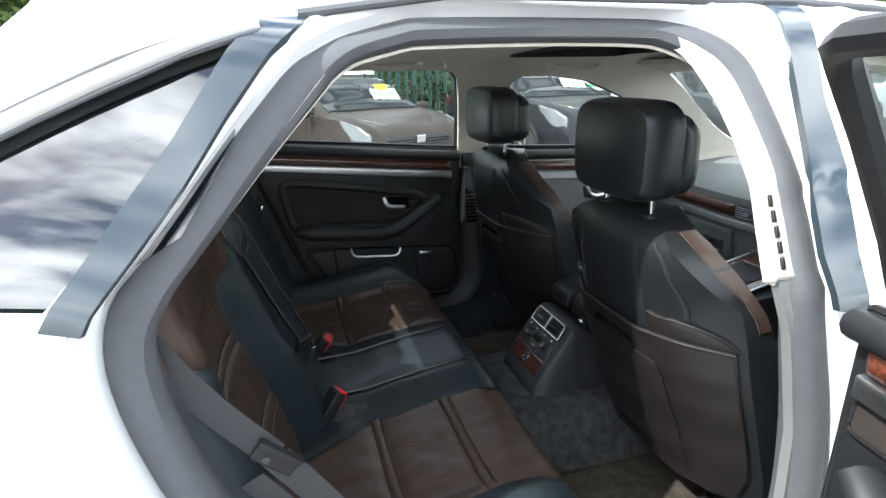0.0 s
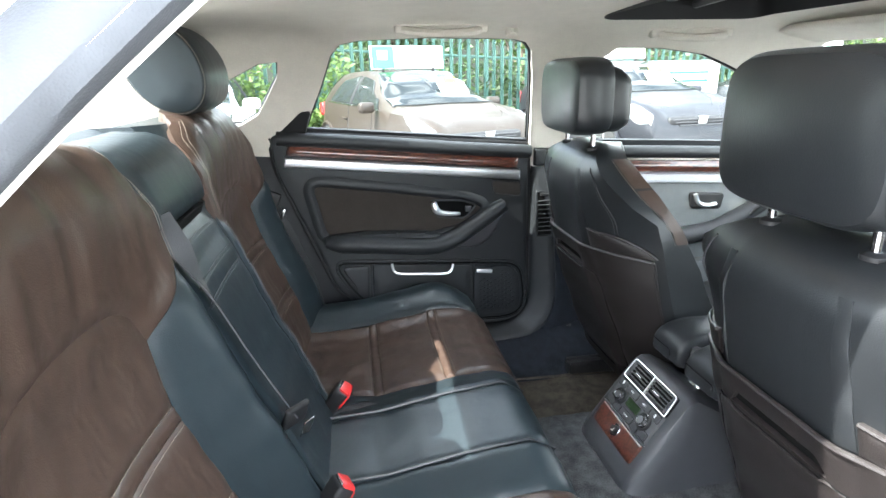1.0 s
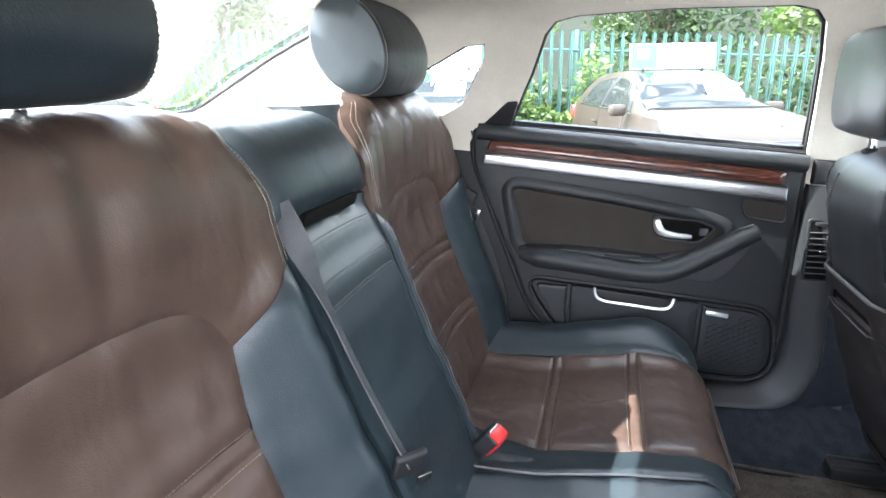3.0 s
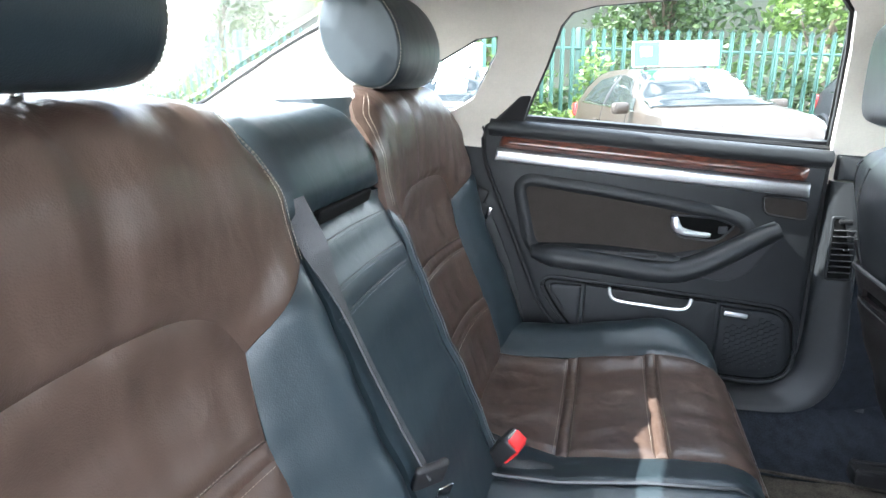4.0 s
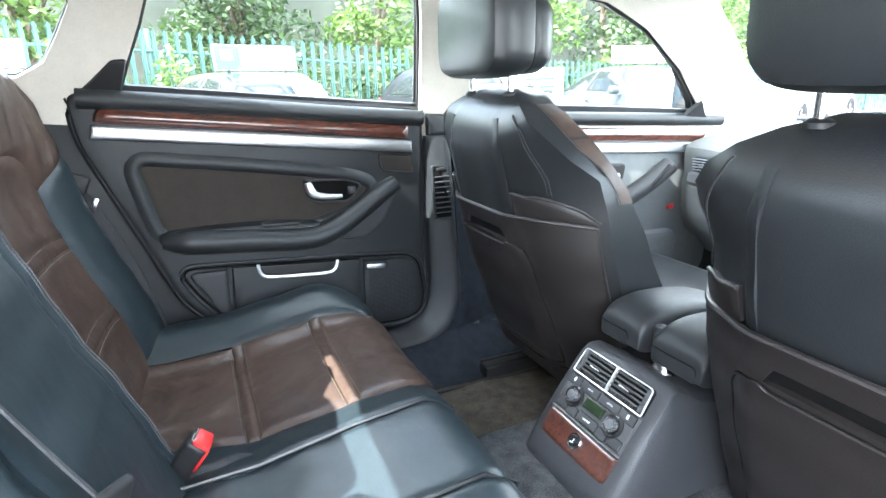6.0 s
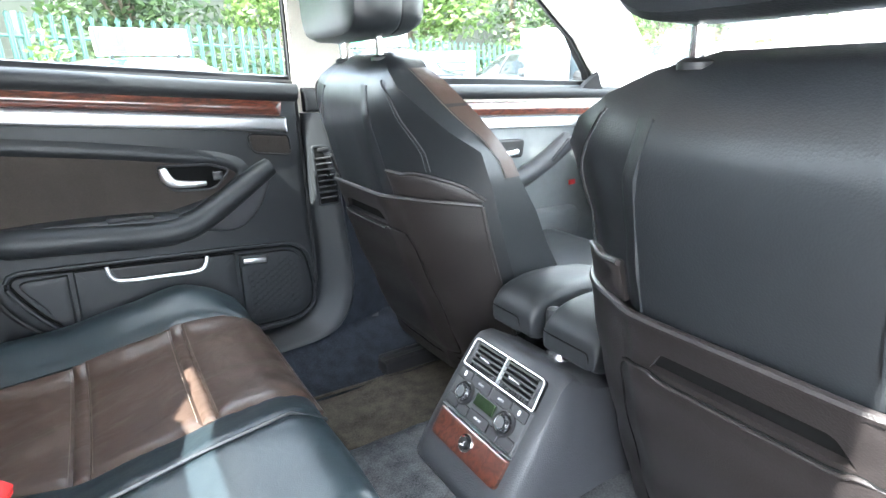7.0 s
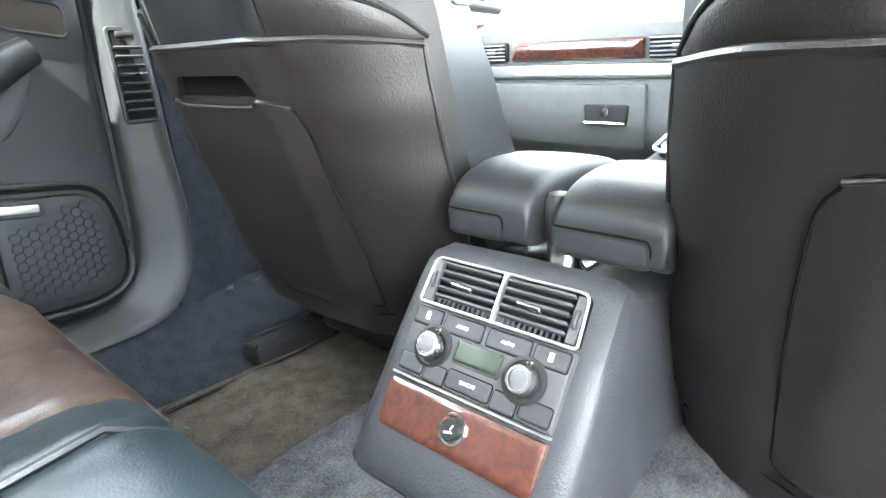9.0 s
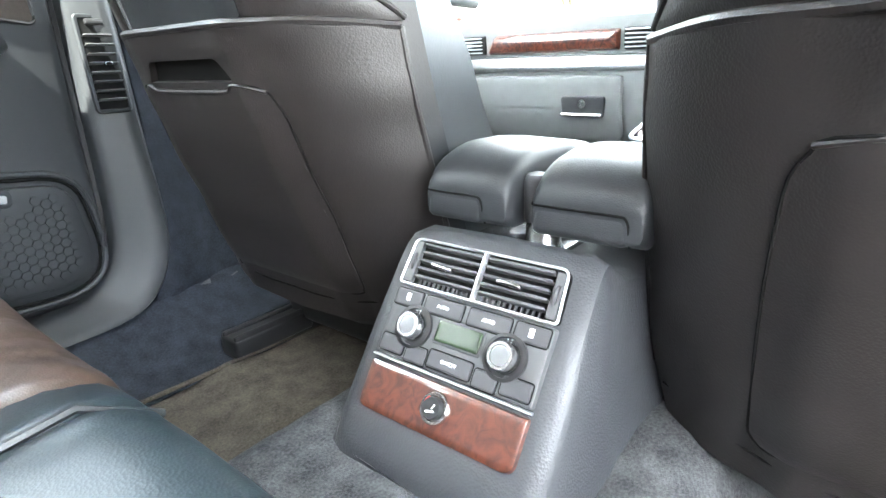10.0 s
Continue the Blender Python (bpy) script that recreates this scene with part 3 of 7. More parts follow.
part("pillar_cover", sheet(lambda x, q: tuple(Vector(inner(x, q, -1)) + Vector((0, 0.004, 0))), [(-0.045, -0.002), (0.12, -0.002), (0.16, -0.62), (0.05, -0.62), (0.035, -0.28), (-0.012, -0.08)], (), 0.06, 0.02, -1), DASH, body, "grey plastic lower pillar cover")
part("quarter_glass", sheet(lambda x, q: tuple(Vector(outer(x, q)) + Vector((0, 0.012, 0))), QUARTER_OUT, (), 0.06), SKYGLASS, body, "tinted quarter glass reflecting cloudy sky").visible_shadow = False
SURROUND = smooth_line([(-0.775, 0.412), (-0.88, 0.355), (-0.97, 0.312), (-1.06, 0.264), (-1.25, 0.150), (-1.38, 0.03)], 5)
part("quarter_trim", tube([tuple(Vector(outer(*p[:2])) + Vector((0, -0.006, 0.0))) for p in SURROUND], 0.0125, 10), SURROUND_PAINT, body, "pale rounded window surround")
for dq, nm in ((-0.019, "quarter_seal"), (0.018, "roof_gutter")):
    part(nm, tube([tuple(Vector(outer(p[0], p[1] + dq)) + Vector((0, -0.006, 0.002))) for p in SURROUND], 0.0035, 8), RUBBER, body, "thin dark strip beside the window surround")
STRIP = lambda x, q: tuple(Vector(outer(x, q)) + Vector((0, -0.008, 0.002)))
part("pillar_strip", sheet(STRIP, [(-0.768, 0.437), (-0.70, 0.447), (-0.82, 0.255), (-0.872, 0.16), (-0.975, -0.01), (-0.985, -0.03), (-1.025, -0.025), (-0.93, 0.145), (-0.88, 0.225)], (), 0.03, 0.012), PIANO, body, "gloss black pillar strip")
part("pillar_strip", sheet(STRIP, [(0.05, 0.47), (0.12, 0.47), (0.07, 0.28), (0.068, 0.18), (0.055, 0.06), (0.058, -0.03), (0.0, -0.02), (-0.012, 0.06), (-0.002, 0.18), (0.022, 0.30)], (), 0.03, 0.012), PIANO, body, "gloss black pillar strip")
part("roof_gutter", tube([tuple(Vector(outer(x, 0.445)) + Vector((0, -0.006, 0.004))) for x in (-0.72, -0.5, -0.2, 0.1, 0.3, 0.6)], 0.007, 8), RUBBER, body, "dark roof gutter strip")

# far side outside skin and rear deck, for light and reflections
part("body_panel", sheet(lambda x, q: outer(x, q, 1), [(-1.8, -0.62), (1.25, -0.62), (1.25, -0.02), (-1.62, -0.02)], (), 0.15, 0.004, 1), WHITE, body, "white painted side panel")
FAR_HOLES = [[(x, max(q, -0.018)) for x, q in r] for r in (REAR_WINDOW, QUARTER, FRONT_WINDOW)]
# outer frames added to keep sun from slipping in at the far windows' top
part("far_frame", sheet(lambda x, q: tuple(Vector(outer(x, q, 1)) + Vector((0, -0.012, 0))), [(-1.55, -0.05), (1.2, -0.05), (1.0, 0.2), (0.70, 0.42), (-1.12, 0.42), (-1.4, 0.2)], FAR_HOLES, 0.07, 0.004, 1), DARK, body, "dark outer door frames added to block the sun")
part("roof_panel", sheet(lambda x, u: tuple(Vector(liner(x, u)) + Vector((0, 0, 0.06))), [(-1.09, -0.36), (-1.06, 0), (-1.09, 0.36), (0.80, 0.40), (0.83, 0), (0.80, -0.40)], [sunroof_hole], 0.12, 0.004), WHITE, body, "white painted roof panel")
# far roof edge added to block sun that reached the far floor
part("roof_side", sheet(lambda x, q: outer(x, q, 1), [(-1.12, 0.40), (0.70, 0.40), (0.82, 0.74), (-1.09, 0.74)], (), 0.08, 0.004), WHITE, body, "white painted roof edge")
part("boot_lid", rbox((0.5, 1.5, 0.06), 0.03, 3, pose(-1.92, 0, 0.985, 0, -3, 0)), WHITE, body, "white painted boot lid")
part("bonnet", rbox((1.2, 1.55, 0.06), 0.03, 3, pose(1.98, 0, 0.72, 0, 6, 0)), WHITE, body, "white painted bonnet")
part("firewall", rbox((0.05, 1.6, 0.85), 0.02, 2, pose(1.48, 0, 0.45)), DARK, body)
part("rear_bulkhead", rbox((0.05, 1.5, 0.85), 0.02, 2, pose(-1.12, 0, 0.55)), DARK, body)
part("underbody", rbox((3.0, 1.66, 0.06), 0.02, 2, pose(0.1, 0, 0.10)), DARK, body)
for x0, x1, nm in ((-1.15, -0.96, "quarter_panel"), (0.1, 1.45, "quarter_panel")):
    part(nm, sheet(lambda x, q: tuple(Vector(inner(x, q, -1)) + Vector((0, -0.012, 0))), [(x0, 0.02), (x1, 0.02), (x1, -0.70), (x0, -0.70)], (), 0.15, 0.01, -1), PLASTIC, body, "black plastic inner side trim")
part("inner_side", sheet(lambda x, q: tuple(Vector(inner(x, q, 1)) + Vector((0, 0.03, 0))), [(-1.15, 0.03), (1.45, 0.03), (1.45, -0.72), (-1.15, -0.72)], (), 0.15, 0.01), PLASTIC, body, "black plastic inner side trim")
part("sill", rbox((1.1, 0.10, 0.10), 0.03, 4, pose(-0.45, -0.83, 0.33)), PLASTIC, body, "black plastic sill cover")

# parcel shelf
shelf = part("parcel_shelf", sheet(lambda x, y: (x, y, 1.035 + 0.01 * math.cos(y * 3)), [(-1.66, -0.62), (-1.66, 0.62), (-1.06, 0.70), (-1.06, -0.70)], (), 0.1, 0.02), material("shelf_cloth", (0.58, 0.57, 0.54), 0.9, spot=0.1, scale=200, bump=0.4, bump_scale=900), None, "grey cloth parcel shelf behind the rear seat", kind="structure", category="parcel shelf")
for y in (0.40, -0.40):
    sp = thing("shelf_speaker", "grey round speaker cover on the parcel shelf", "speaker cover", "shelf speakers", at=(0, 0, 0))
    part("grille", lathe([(0.085, 0.0), (0.085, 0.01), (0.06, 0.028), (0.0, 0.034)], pose(-1.22, y, 1.044)), CLOTH, sp)
    part("ring", lathe([(0.10, 0.0), (0.10, 0.008), (0.085, 0.012)], pose(-1.22, y, 1.044)), PLASTIC, sp)

# roof fittings
def grab_handle(x, q, length):
    h = thing("grab_handle", "cream folding grab handle above the side window", "grab handle", "grab handles")
    p = [Vector(inner(x + k * length / 2, q, 1)) for k in (-1, -0.7, 0, 0.7, 1)]
    d = [Vector((0, -0.008, -0.004)), Vector((0, -0.03, -0.012)), Vector((0, -0.034, -0.016)), Vector((0, -0.03, -0.012)), Vector((0, -0.008, -0.004))]
    part("bar", tube(smooth_line([a + b for a, b in zip(p, d)]), 0.011, 8), CREAM, h)
    for k in (-1, 1):
        part("mount", rbox((0.04, 0.025, 0.03), 0.008, 3, Matrix.Translation(p[0 if k < 0 else -1] + Vector((0, -0.006, 0)))), CREAM, h)
    part("recess", panel(lambda a, b: inner(a, b, 1), rpoly([(x - length / 2 - 0.02, q - 0.025, 0.02), (x + length / 2 + 0.02, q - 0.025, 0.02), (x + length / 2 + 0.02, q + 0.025, 0.02), (x - length / 2 - 0.02, q + 0.025, 0.02)]), 0.003, 1, edge=0.004), CREAM, h)
    return h


grab_handle(-0.37, 0.44, 0.21)
grab_handle(0.36, 0.41, 0.21)
hook = thing("coat_hook", "small cream coat hook on the roof edge", "coat hook")
part("plate", rbox((0.035, 0.015, 0.03), 0.005, 3, Matrix.Translation(Vector(inner(-0.175, 0.43, 1)) + Vector((0, -0.006, -0.002)))), CREAM, hook)
part("peg", tube([Vector(inner(-0.175, 0.43, 1)) + Vector((0, -0.012, 0)), Vector(inner(-0.175, 0.43, 1)) + Vector((0, -0.026, -0.012))], 0.006, 8), CREAM, hook)
lamp = thing("dome_lamp", "cream roof lamp with warm lit strips", "roof lamp")
part("housing", panel(lambda x, u: liner(x, u), rpoly([(-0.58, -0.08, 0.02), (-0.42, -0.08, 0.02), (-0.42, 0.08, 0.02), (-0.58, 0.08, 0.02)]), 0.008, -1, edge=0.008), CREAM, lamp)
for u in (-0.045, 0.045):
    part("lens", panel(lambda x, u: liner(x, u), rpoly([(-0.56, u - 0.02, 0.006), (-0.44, u - 0.02, 0.006), (-0.44, u + 0.02, 0.006), (-0.56, u + 0.02, 0.006)]), 0.003, -1, base=0.008, edge=0.003, foot=0.001), LAMP, lamp, "warm lit lens")
for y in (0.37, -0.37):
    visor = thing("sun_visor", "cream folded sun visor at the top of the windscreen", "sun visor", "sun visors")
    part("flap", rbox((0.16, 0.42, 0.02), 0.009, 3, pose(0.70, y, 1.275, 0, 12, 0)), CREAM, visor)
    part("arm", tube([(0.77, y - 0.2, 1.26), (0.77, y + 0.2, 1.26)], 0.006, 8), CREAM, visor)
mirror = thing("rear_view_mirror", "black rear-view mirror hanging from the windscreen", "rear-view mirror")
part("housing", rbox((0.035, 0.24, 0.07), 0.016, 4, pose(0.72, 0.05, 1.165, 0, -8, -12)), DARK, mirror)
part("glass", rbox((0.004, 0.225, 0.058), 0.002, 2, pose(0.7005, 0.0545, 1.163, 0, -8, -12)), CHROME, mirror, "mirror glass")
part("stem", tube([(0.73, 0.05, 1.185), (0.80, 0.02, 1.27)], 0.010, 8), DARK, mirror)
part("roof_console", rbox((0.22, 0.22, 0.03), 0.012, 3, pose(0.66, 0, 1.305, 0, 8, 0)), CREAM, None, "cream overhead console by the windscreen", kind="structure", category="overhead console")


# ---- floor ----
def floor_z(x, y):
    a = abs(y)
    t = max(0.0, min(1.0, (0.30 - a) / 0.13))
    hump = 0.145 * t * t * (3 - 2 * t)
    side = 0.10 * max(0.0, min(1.0, (a - 0.60) / 0.16)) ** 1.5
    back = 0.10 * max(0.0, min(1.0, (-0.30 - x) / 0.25))
    mat_edge = 0.012 * math.exp(-((x - 0.02) / 0.05) ** 2) * (a > 0.3)
    return 0.20 + max(hump, side) + back + mat_edge


part("floor", sheet(lambda x, y: (x, y, floor_z(x, y)), [(-0.9, -0.86), (1.45, -0.86), (1.45, 0.86), (-0.9, 0.86)], (), 0.04, 0.02), CARPET, None, "grey worn carpet on the car floor and tunnel", kind="structure", category="carpet")

mat = thing("floor_mat", "brown-grey carpet mat in the rear footwell", "floor mat", "floor mats")
part("mat", sheet(lambda x, y: (x, y, floor_z(x, y) + 0.010), [tuple(q) for q in rpoly([(-0.36, 0.268, 0.03), (0.30, 0.262, 0.03), (0.30, 0.572, 0.02), (0.02, 0.560, 0.02), (-0.36, 0.575, 0.03)])], (), 0.04, 0.006), MATCLOTH, mat)
part("binding", tube([(x, y, floor_z(x, y) + 0.011) for x, y in rpoly([(-0.36, 0.268, 0.03), (0.30, 0.262, 0.03), (0.30, 0.572, 0.02), (0.02, 0.560, 0.02), (-0.36, 0.575, 0.03)])], 0.004, 6, closed=True), MATCLOTH, mat, "sewn edge of the mat")
near_mat = copy_thing(mat, pose(0, -0.875, 0))
part("side_carpet", sheet(lambda x, y: (x, y, floor_z(x, y) + 0.004), [(-0.60, 0.578), (0.02, 0.566), (0.10, 0.575), (0.45, 0.575), (0.45, 0.80), (-0.60, 0.80)], (), 0.04, 0.006), SIDECARPET, None, "dark blue carpet rising to the sill", kind="structure", category="carpet")


# ---- doors ----
def door_surface(x, z):
    return (x, 0.80 + 0.06 * x - 0.02 * max(0, (0.62 - z) / 0.25) * 0.6, z)


def rear_door(name, m, label):
    S = door_surface
    d = thing(name, label, "car door", kind="structure")

    def add(nm, geo, mat, lab="", parent=d):
        return part(nm, moved(geo, m), mat, parent, lab)

    rim = rpoly([(-0.865, 1.03, 0.02), (-0.865, 0.93, 0.05), (-0.70, 0.50, 0.06), (-0.58, 0.40, 0.08), (-0.30, 0.345, 0.05), (-0.085, 0.335, 0.07), (-0.040, 0.42, 0.06), (-0.042, 0.957, 0.01)])
    add("door_panel", panel(S, rim, 0.012, base=-0.01, edge=0.02, foot=0.05, spine=((-0.6, 0.72), (-0.25, 0.66))), PLASTIC, "black soft plastic door panel")
    add("door_seal", tube(on(S, rim, 1, -0.012), 0.007, 6, closed=True), DARK, "black rubber seal")
    roll = rpoly([(-0.852, 1.022, 0.015), (-0.84, 0.955, 0.03), (-0.82, 0.98, 0.0), (-0.79, 0.995, 0.02), (-0.08, 0.924, 0.02), (-0.06, 0.83, 0.01), (-0.042, 0.83, 0.01), (-0.045, 0.948, 0.01)])
    add("belt_rail", tube(smooth_line(on(S, [(-0.845, 1.012), (-0.6, 0.989), (-0.3, 0.958), (-0.045, 0.934)], 1, 0.008)), 0.022, 10), PLASTIC, "black padded window rail")
    add("wood_trim", panel(S, rpoly([(-0.826, 0.958, 0.01), (-0.085, 0.879, 0.01), (-0.078, 0.919, 0.012), (-0.16, 0.928, 0.05), (-0.77, 0.991, 0.05), (-0.815, 0.993, 0.02)]), 0.016, edge=0.018, crown=0.006, spine=((-0.79, 0.972), (-0.11, 0.899))), WOOD, "polished dark walnut strip")
    add("metal_trim", panel(S, rpoly([(-0.834, 0.924, 0.003), (-0.078, 0.841, 0.003), (-0.078, 0.878, 0.003), (-0.828, 0.957, 0.003)]), 0.018, edge=0.004, crown=0.002, spine=((-0.82, 0.944), (-0.09, 0.864))), ALU, "brushed aluminium strip")
    ins = rpoly([(-0.757, 0.866, 0.03), (-0.495, 0.828, 0.2), (-0.25, 0.782, 0.04), (-0.20, 0.757, 0.03), (-0.27, 0.705, 0.05), (-0.40, 0.680, 0.06), (-0.722, 0.695, 0.03)])
    ins_ = [tuple(q) for q in spread(ins, 0.02)]
    add("recess_lip", loft([on(S, offset(ins_, g), 1, h) for g, h in ((0.030, 0.010), (0.020, 0.016), (0.010, 0.018), (0.003, 0.016), (-0.006, 0.003))], cap=False), PLASTIC, "padded lip round the insert")
    add("cloth_insert", panel(S, ins, 0.006, edge=0.004), CLOTH, "charcoal cloth insert")
    arm = [(-0.728, 0.683), (-0.642, 0.673), (-0.522, 0.660), (-0.428, 0.649), (-0.371, 0.648), (-0.313, 0.664), (-0.235, 0.708), (-0.168, 0.750), (-0.138, 0.766)]
    add("armrest", tube(smooth_line(on(S, arm, 1, 0.028), 5), [0.020 + 0.020 * min(1, i / 3) - 0.012 * max(0, (i - 22) / 18) for i in range(41)], 20, flat=0.76), PLASTIC, "padded armrest sweeping up to a grip")
    add("armrest_base", panel(S, rpoly([(-0.742, 0.704, 0.02), (-0.728, 0.655, 0.03), (-0.42, 0.622, 0.05), (-0.33, 0.635, 0.05), (-0.30, 0.668, 0.02), (-0.36, 0.688, 0.03), (-0.45, 0.699, 0.05), (-0.60, 0.708, 0.05)]), 0.040, edge=0.014), PLASTIC)
    add("pull_cup", panel(S, rpoly([(-0.31, 0.628, 0.02), (-0.239, 0.612, 0.03), (-0.180, 0.640, 0.04), (-0.150, 0.69, 0.04), (-0.128, 0.745, 0.02), (-0.20, 0.715, 0.03), (-0.28, 0.665, 0.03)]), 0.014, edge=0.012), KEY, "smooth grey pull cup")
    add("ashtray", rbox((0.09, 0.022, 0.010), 0.003, 2, Matrix.Translation(Vector(S(-0.455, 0.684)) + Vector((0, -0.040, 0.010))) @ pose(0, 0, 0, 0, 2, 0)), DARK, "glossy black lid")
    add("grip_end", lathe([(0.0, -0.03), (0.016, -0.03), (0.018, 0.0), (0.014, 0.008), (0.0, 0.010)], Matrix.Translation(Vector(S(-0.140, 0.766)) + Vector((0, -0.028, 0))) @ pose(0, 0, 0, 0, 62, 0), 12), DARK, "black window switch")
    bez = rpoly([(-0.386, 0.793, 0.012), (-0.275, 0.786, 0.01), (-0.230, 0.768, 0.012), (-0.268, 0.726, 0.02), (-0.366, 0.736, 0.02)])
    b = add("handle_bezel", panel(S, bez, 0.006, edge=0.005, base=0.004), HOLE, "flat handle recess with its shade painted black")
    add("bezel_rim", tube(on(S, bez, 1, 0.012), 0.0028, 8, closed=True), KEY, "", b)
    lever = smooth_line(on(S, [(-0.376, 0.788), (-0.369, 0.764), (-0.354, 0.752), (-0.322, 0.746), (-0.288, 0.744)], 1, 0.02), 4)
    add("handle", tube(lever, [0.008, 0.010, 0.011, 0.0115, 0.012, 0.012, 0.011, 0.010, 0.0095, 0.009, 0.0085, 0.008, 0.0075, 0.007, 0.007, 0.006, 0.005], 10), SATIN, "chrome lever", b)
    add("lock_button", rbox((0.022, 0.006, 0.020), 0.004, 3, Matrix.Translation(Vector(S(-0.258, 0.757)) + Vector((0, -0.015, 0)))), KEY, "", b)
    tw = rpoly([(-0.176, 0.846, 0.018), (-0.075, 0.834, 0.012), (-0.072, 0.785, 0.014), (-0.168, 0.799, 0.018)])
    t = add("tweeter", panel(S, tw, 0.004, edge=0.003, base=0.002), CLOTH, "dark mesh speaker cover")
    add("tweeter_rim", tube(on(S, tw, 1, 0.006), 0.003, 6, closed=True), DARK, "", t)
    low = rpoly([(-0.705, 0.605, 0.04), (-0.235, 0.565, 0.0), (-0.075, 0.548, 0.05), (-0.055, 0.40, 0.08), (-0.10, 0.355, 0.06), (-0.40, 0.37, 0.05), (-0.575, 0.42, 0.06), (-0.66, 0.52, 0.05)])
    add("pocket_edge", tube(on(S, low, 1, 0.0095), 0.0028, 8, closed=True), HOLE, "dark recessed joint")
    add("pocket_lip", tube(on(S, offset(low, 0.008), 1, 0.010), 0.005, 8, closed=True), PLASTIC, "raised pocket lip")
    add("pocket_end", panel(S, rpoly([(-0.69, 0.592, 0.03), (-0.592, 0.588, 0.004), (-0.598, 0.455, 0.004), (-0.645, 0.52, 0.03)]), 0.012, edge=0.006), PLASTIC)
    bin_ = add("door_bin", panel(S, rpoly([(-0.584, 0.594, 0.004), (-0.248, 0.562, 0.004), (-0.252, 0.375, 0.004), (-0.40, 0.385, 0.03), (-0.565, 0.435, 0.03), (-0.590, 0.455, 0.004)]), 0.014, edge=0.005), PLASTIC, "black folding storage bin")
    add("bin_mouth", panel(S, rpoly([(-0.518, 0.586, 0.006), (-0.318, 0.566, 0.006), (-0.33, 0.543, 0.012), (-0.50, 0.556, 0.012)]), 0.003, base=0.013, edge=0.003, foot=0.001), DARK, "", bin_)
    lip = smooth_line(on(S, [(-0.521, 0.590), (-0.516, 0.566), (-0.495, 0.553), (-0.42, 0.545), (-0.345, 0.539), (-0.322, 0.548), (-0.314, 0.570)], 1, 0.018), 4)
    add("bin_lip", tube(lip, 0.0045, 8), SATIN, "bright chrome lip", bin_)
    spk = rpoly([(-0.240, 0.555, 0.004), (-0.082, 0.540, 0.045), (-0.066, 0.40, 0.07), (-0.105, 0.366, 0.05), (-0.246, 0.374, 0.004)])
    g = add("speaker_grille", panel(S, spk, 0.012, edge=0.006), PLASTIC, "black speaker grille")
    cells = []
    r0 = 0.0088
    for i in range(-10, 11):
        for j in range(-12, 13):
            cx, cz = -0.152 + i * r0 * 1.5, 0.452 + (j + 0.5 * (i % 2)) * r0 * 1.732
            if inside((cx, cz), offset(spk, -0.019)) and not (cx < -0.15 and cz > 0.505):
                c = on(S, [(cx + r0 * 0.91 * math.cos(a * math.pi / 3), cz + r0 * 0.91 * math.sin(a * math.pi / 3)) for a in range(6)], 1, 0.0140)
                c2 = on(S, [(cx + r0 * 0.95 * math.cos(a * math.pi / 3), cz + r0 * 0.95 * math.sin(a * math.pi / 3)) for a in range(6)], 1, 0.0125)
                cells.append(([*c2, *c], [(0, 1, 7, 6), (1, 2, 8, 7), (2, 3, 9, 8), (3, 4, 10, 9), (4, 5, 11, 10), (5, 0, 6, 11), (6, 7, 8, 9, 10, 11)]))
    tagged(add("honeycomb", join(*cells), PLASTIC, "honeycomb cells of the grille", g), kind="stuff")
    l = add("courtesy_lamp", panel(S, rpoly([(-0.236, 0.553, 0.008), (-0.165, 0.545, 0.012), (-0.168, 0.515, 0.012), (-0.237, 0.522, 0.004)]), 0.008, base=0.008, edge=0.004), PLASTIC, "small lamp housing")
    add("lamp_lens", rbox((0.056, 0.006, 0.013), 0.003, 2, Matrix.Translation(Vector(S(-0.203, 0.535)) + Vector((0, -0.018, 0))) @ pose(0, 0, 0, 0, 6, 0)), SATIN, "bright lens", l)
    return d


door_1 = rear_door("door_1", Matrix.Identity(4), "closed black rear car door with walnut and aluminium strips")
# black corner piece at the rear end of the window
part("corner_trim", panel(lambda x, q: inner(x, q, 1), rpoly([(-0.855, -0.02, 0.01), (-0.765, -0.02, 0.01), (-0.735, 0.105, 0.01), (-0.765, 0.10, 0.01)]), 0.006, 1, edge=0.006), DARK, door_1, "black triangular window corner")


# the open rear door on the near side, swung out about its hinges
SWING = pose(0.06, -0.86, 0) @ pose(0, 0, 0, 0, 0, 73) @ pose(-0.06, 0.86, 0) @ MIRROR
door_2 = rear_door("door_2", SWING, "open black rear car door with walnut and aluminium strips")
part("outer_panel", moved(sheet(lambda x, q: outer(x, q, 1), [(-0.90, -0.02), (0.05, -0.02), (0.05, -0.60), (-0.55, -0.60), (-0.75, -0.45)], (), 0.1, 0.004), SWING), WHITE, door_2, "white painted outer skin")
OPEN_WINDOW = [(x - (0.03 if x > -0.2 else 0.0), q * 1.10) for x, q in REAR_WINDOW]
frame_line = [tuple(Vector(inner(x, q, 1)) + Vector((0, 0.04, 0))) for x, q in OPEN_WINDOW]
part("window_frame", moved(tube(frame_line, 0.018, 8), SWING), DARK, door_2, "black window frame")
dp = part("pane", moved(sheet(pushed(1, 0.045), OPEN_WINDOW, (), 0.1), SWING), GLASS, door_2, "clear door glass")
dp.visible_shadow = False


# far front door: belt rail, strips, grip and handle
def front_surface(x, z):
    return (x, 0.815 - 0.05 * max(0, x - 0.6) ** 2, z)


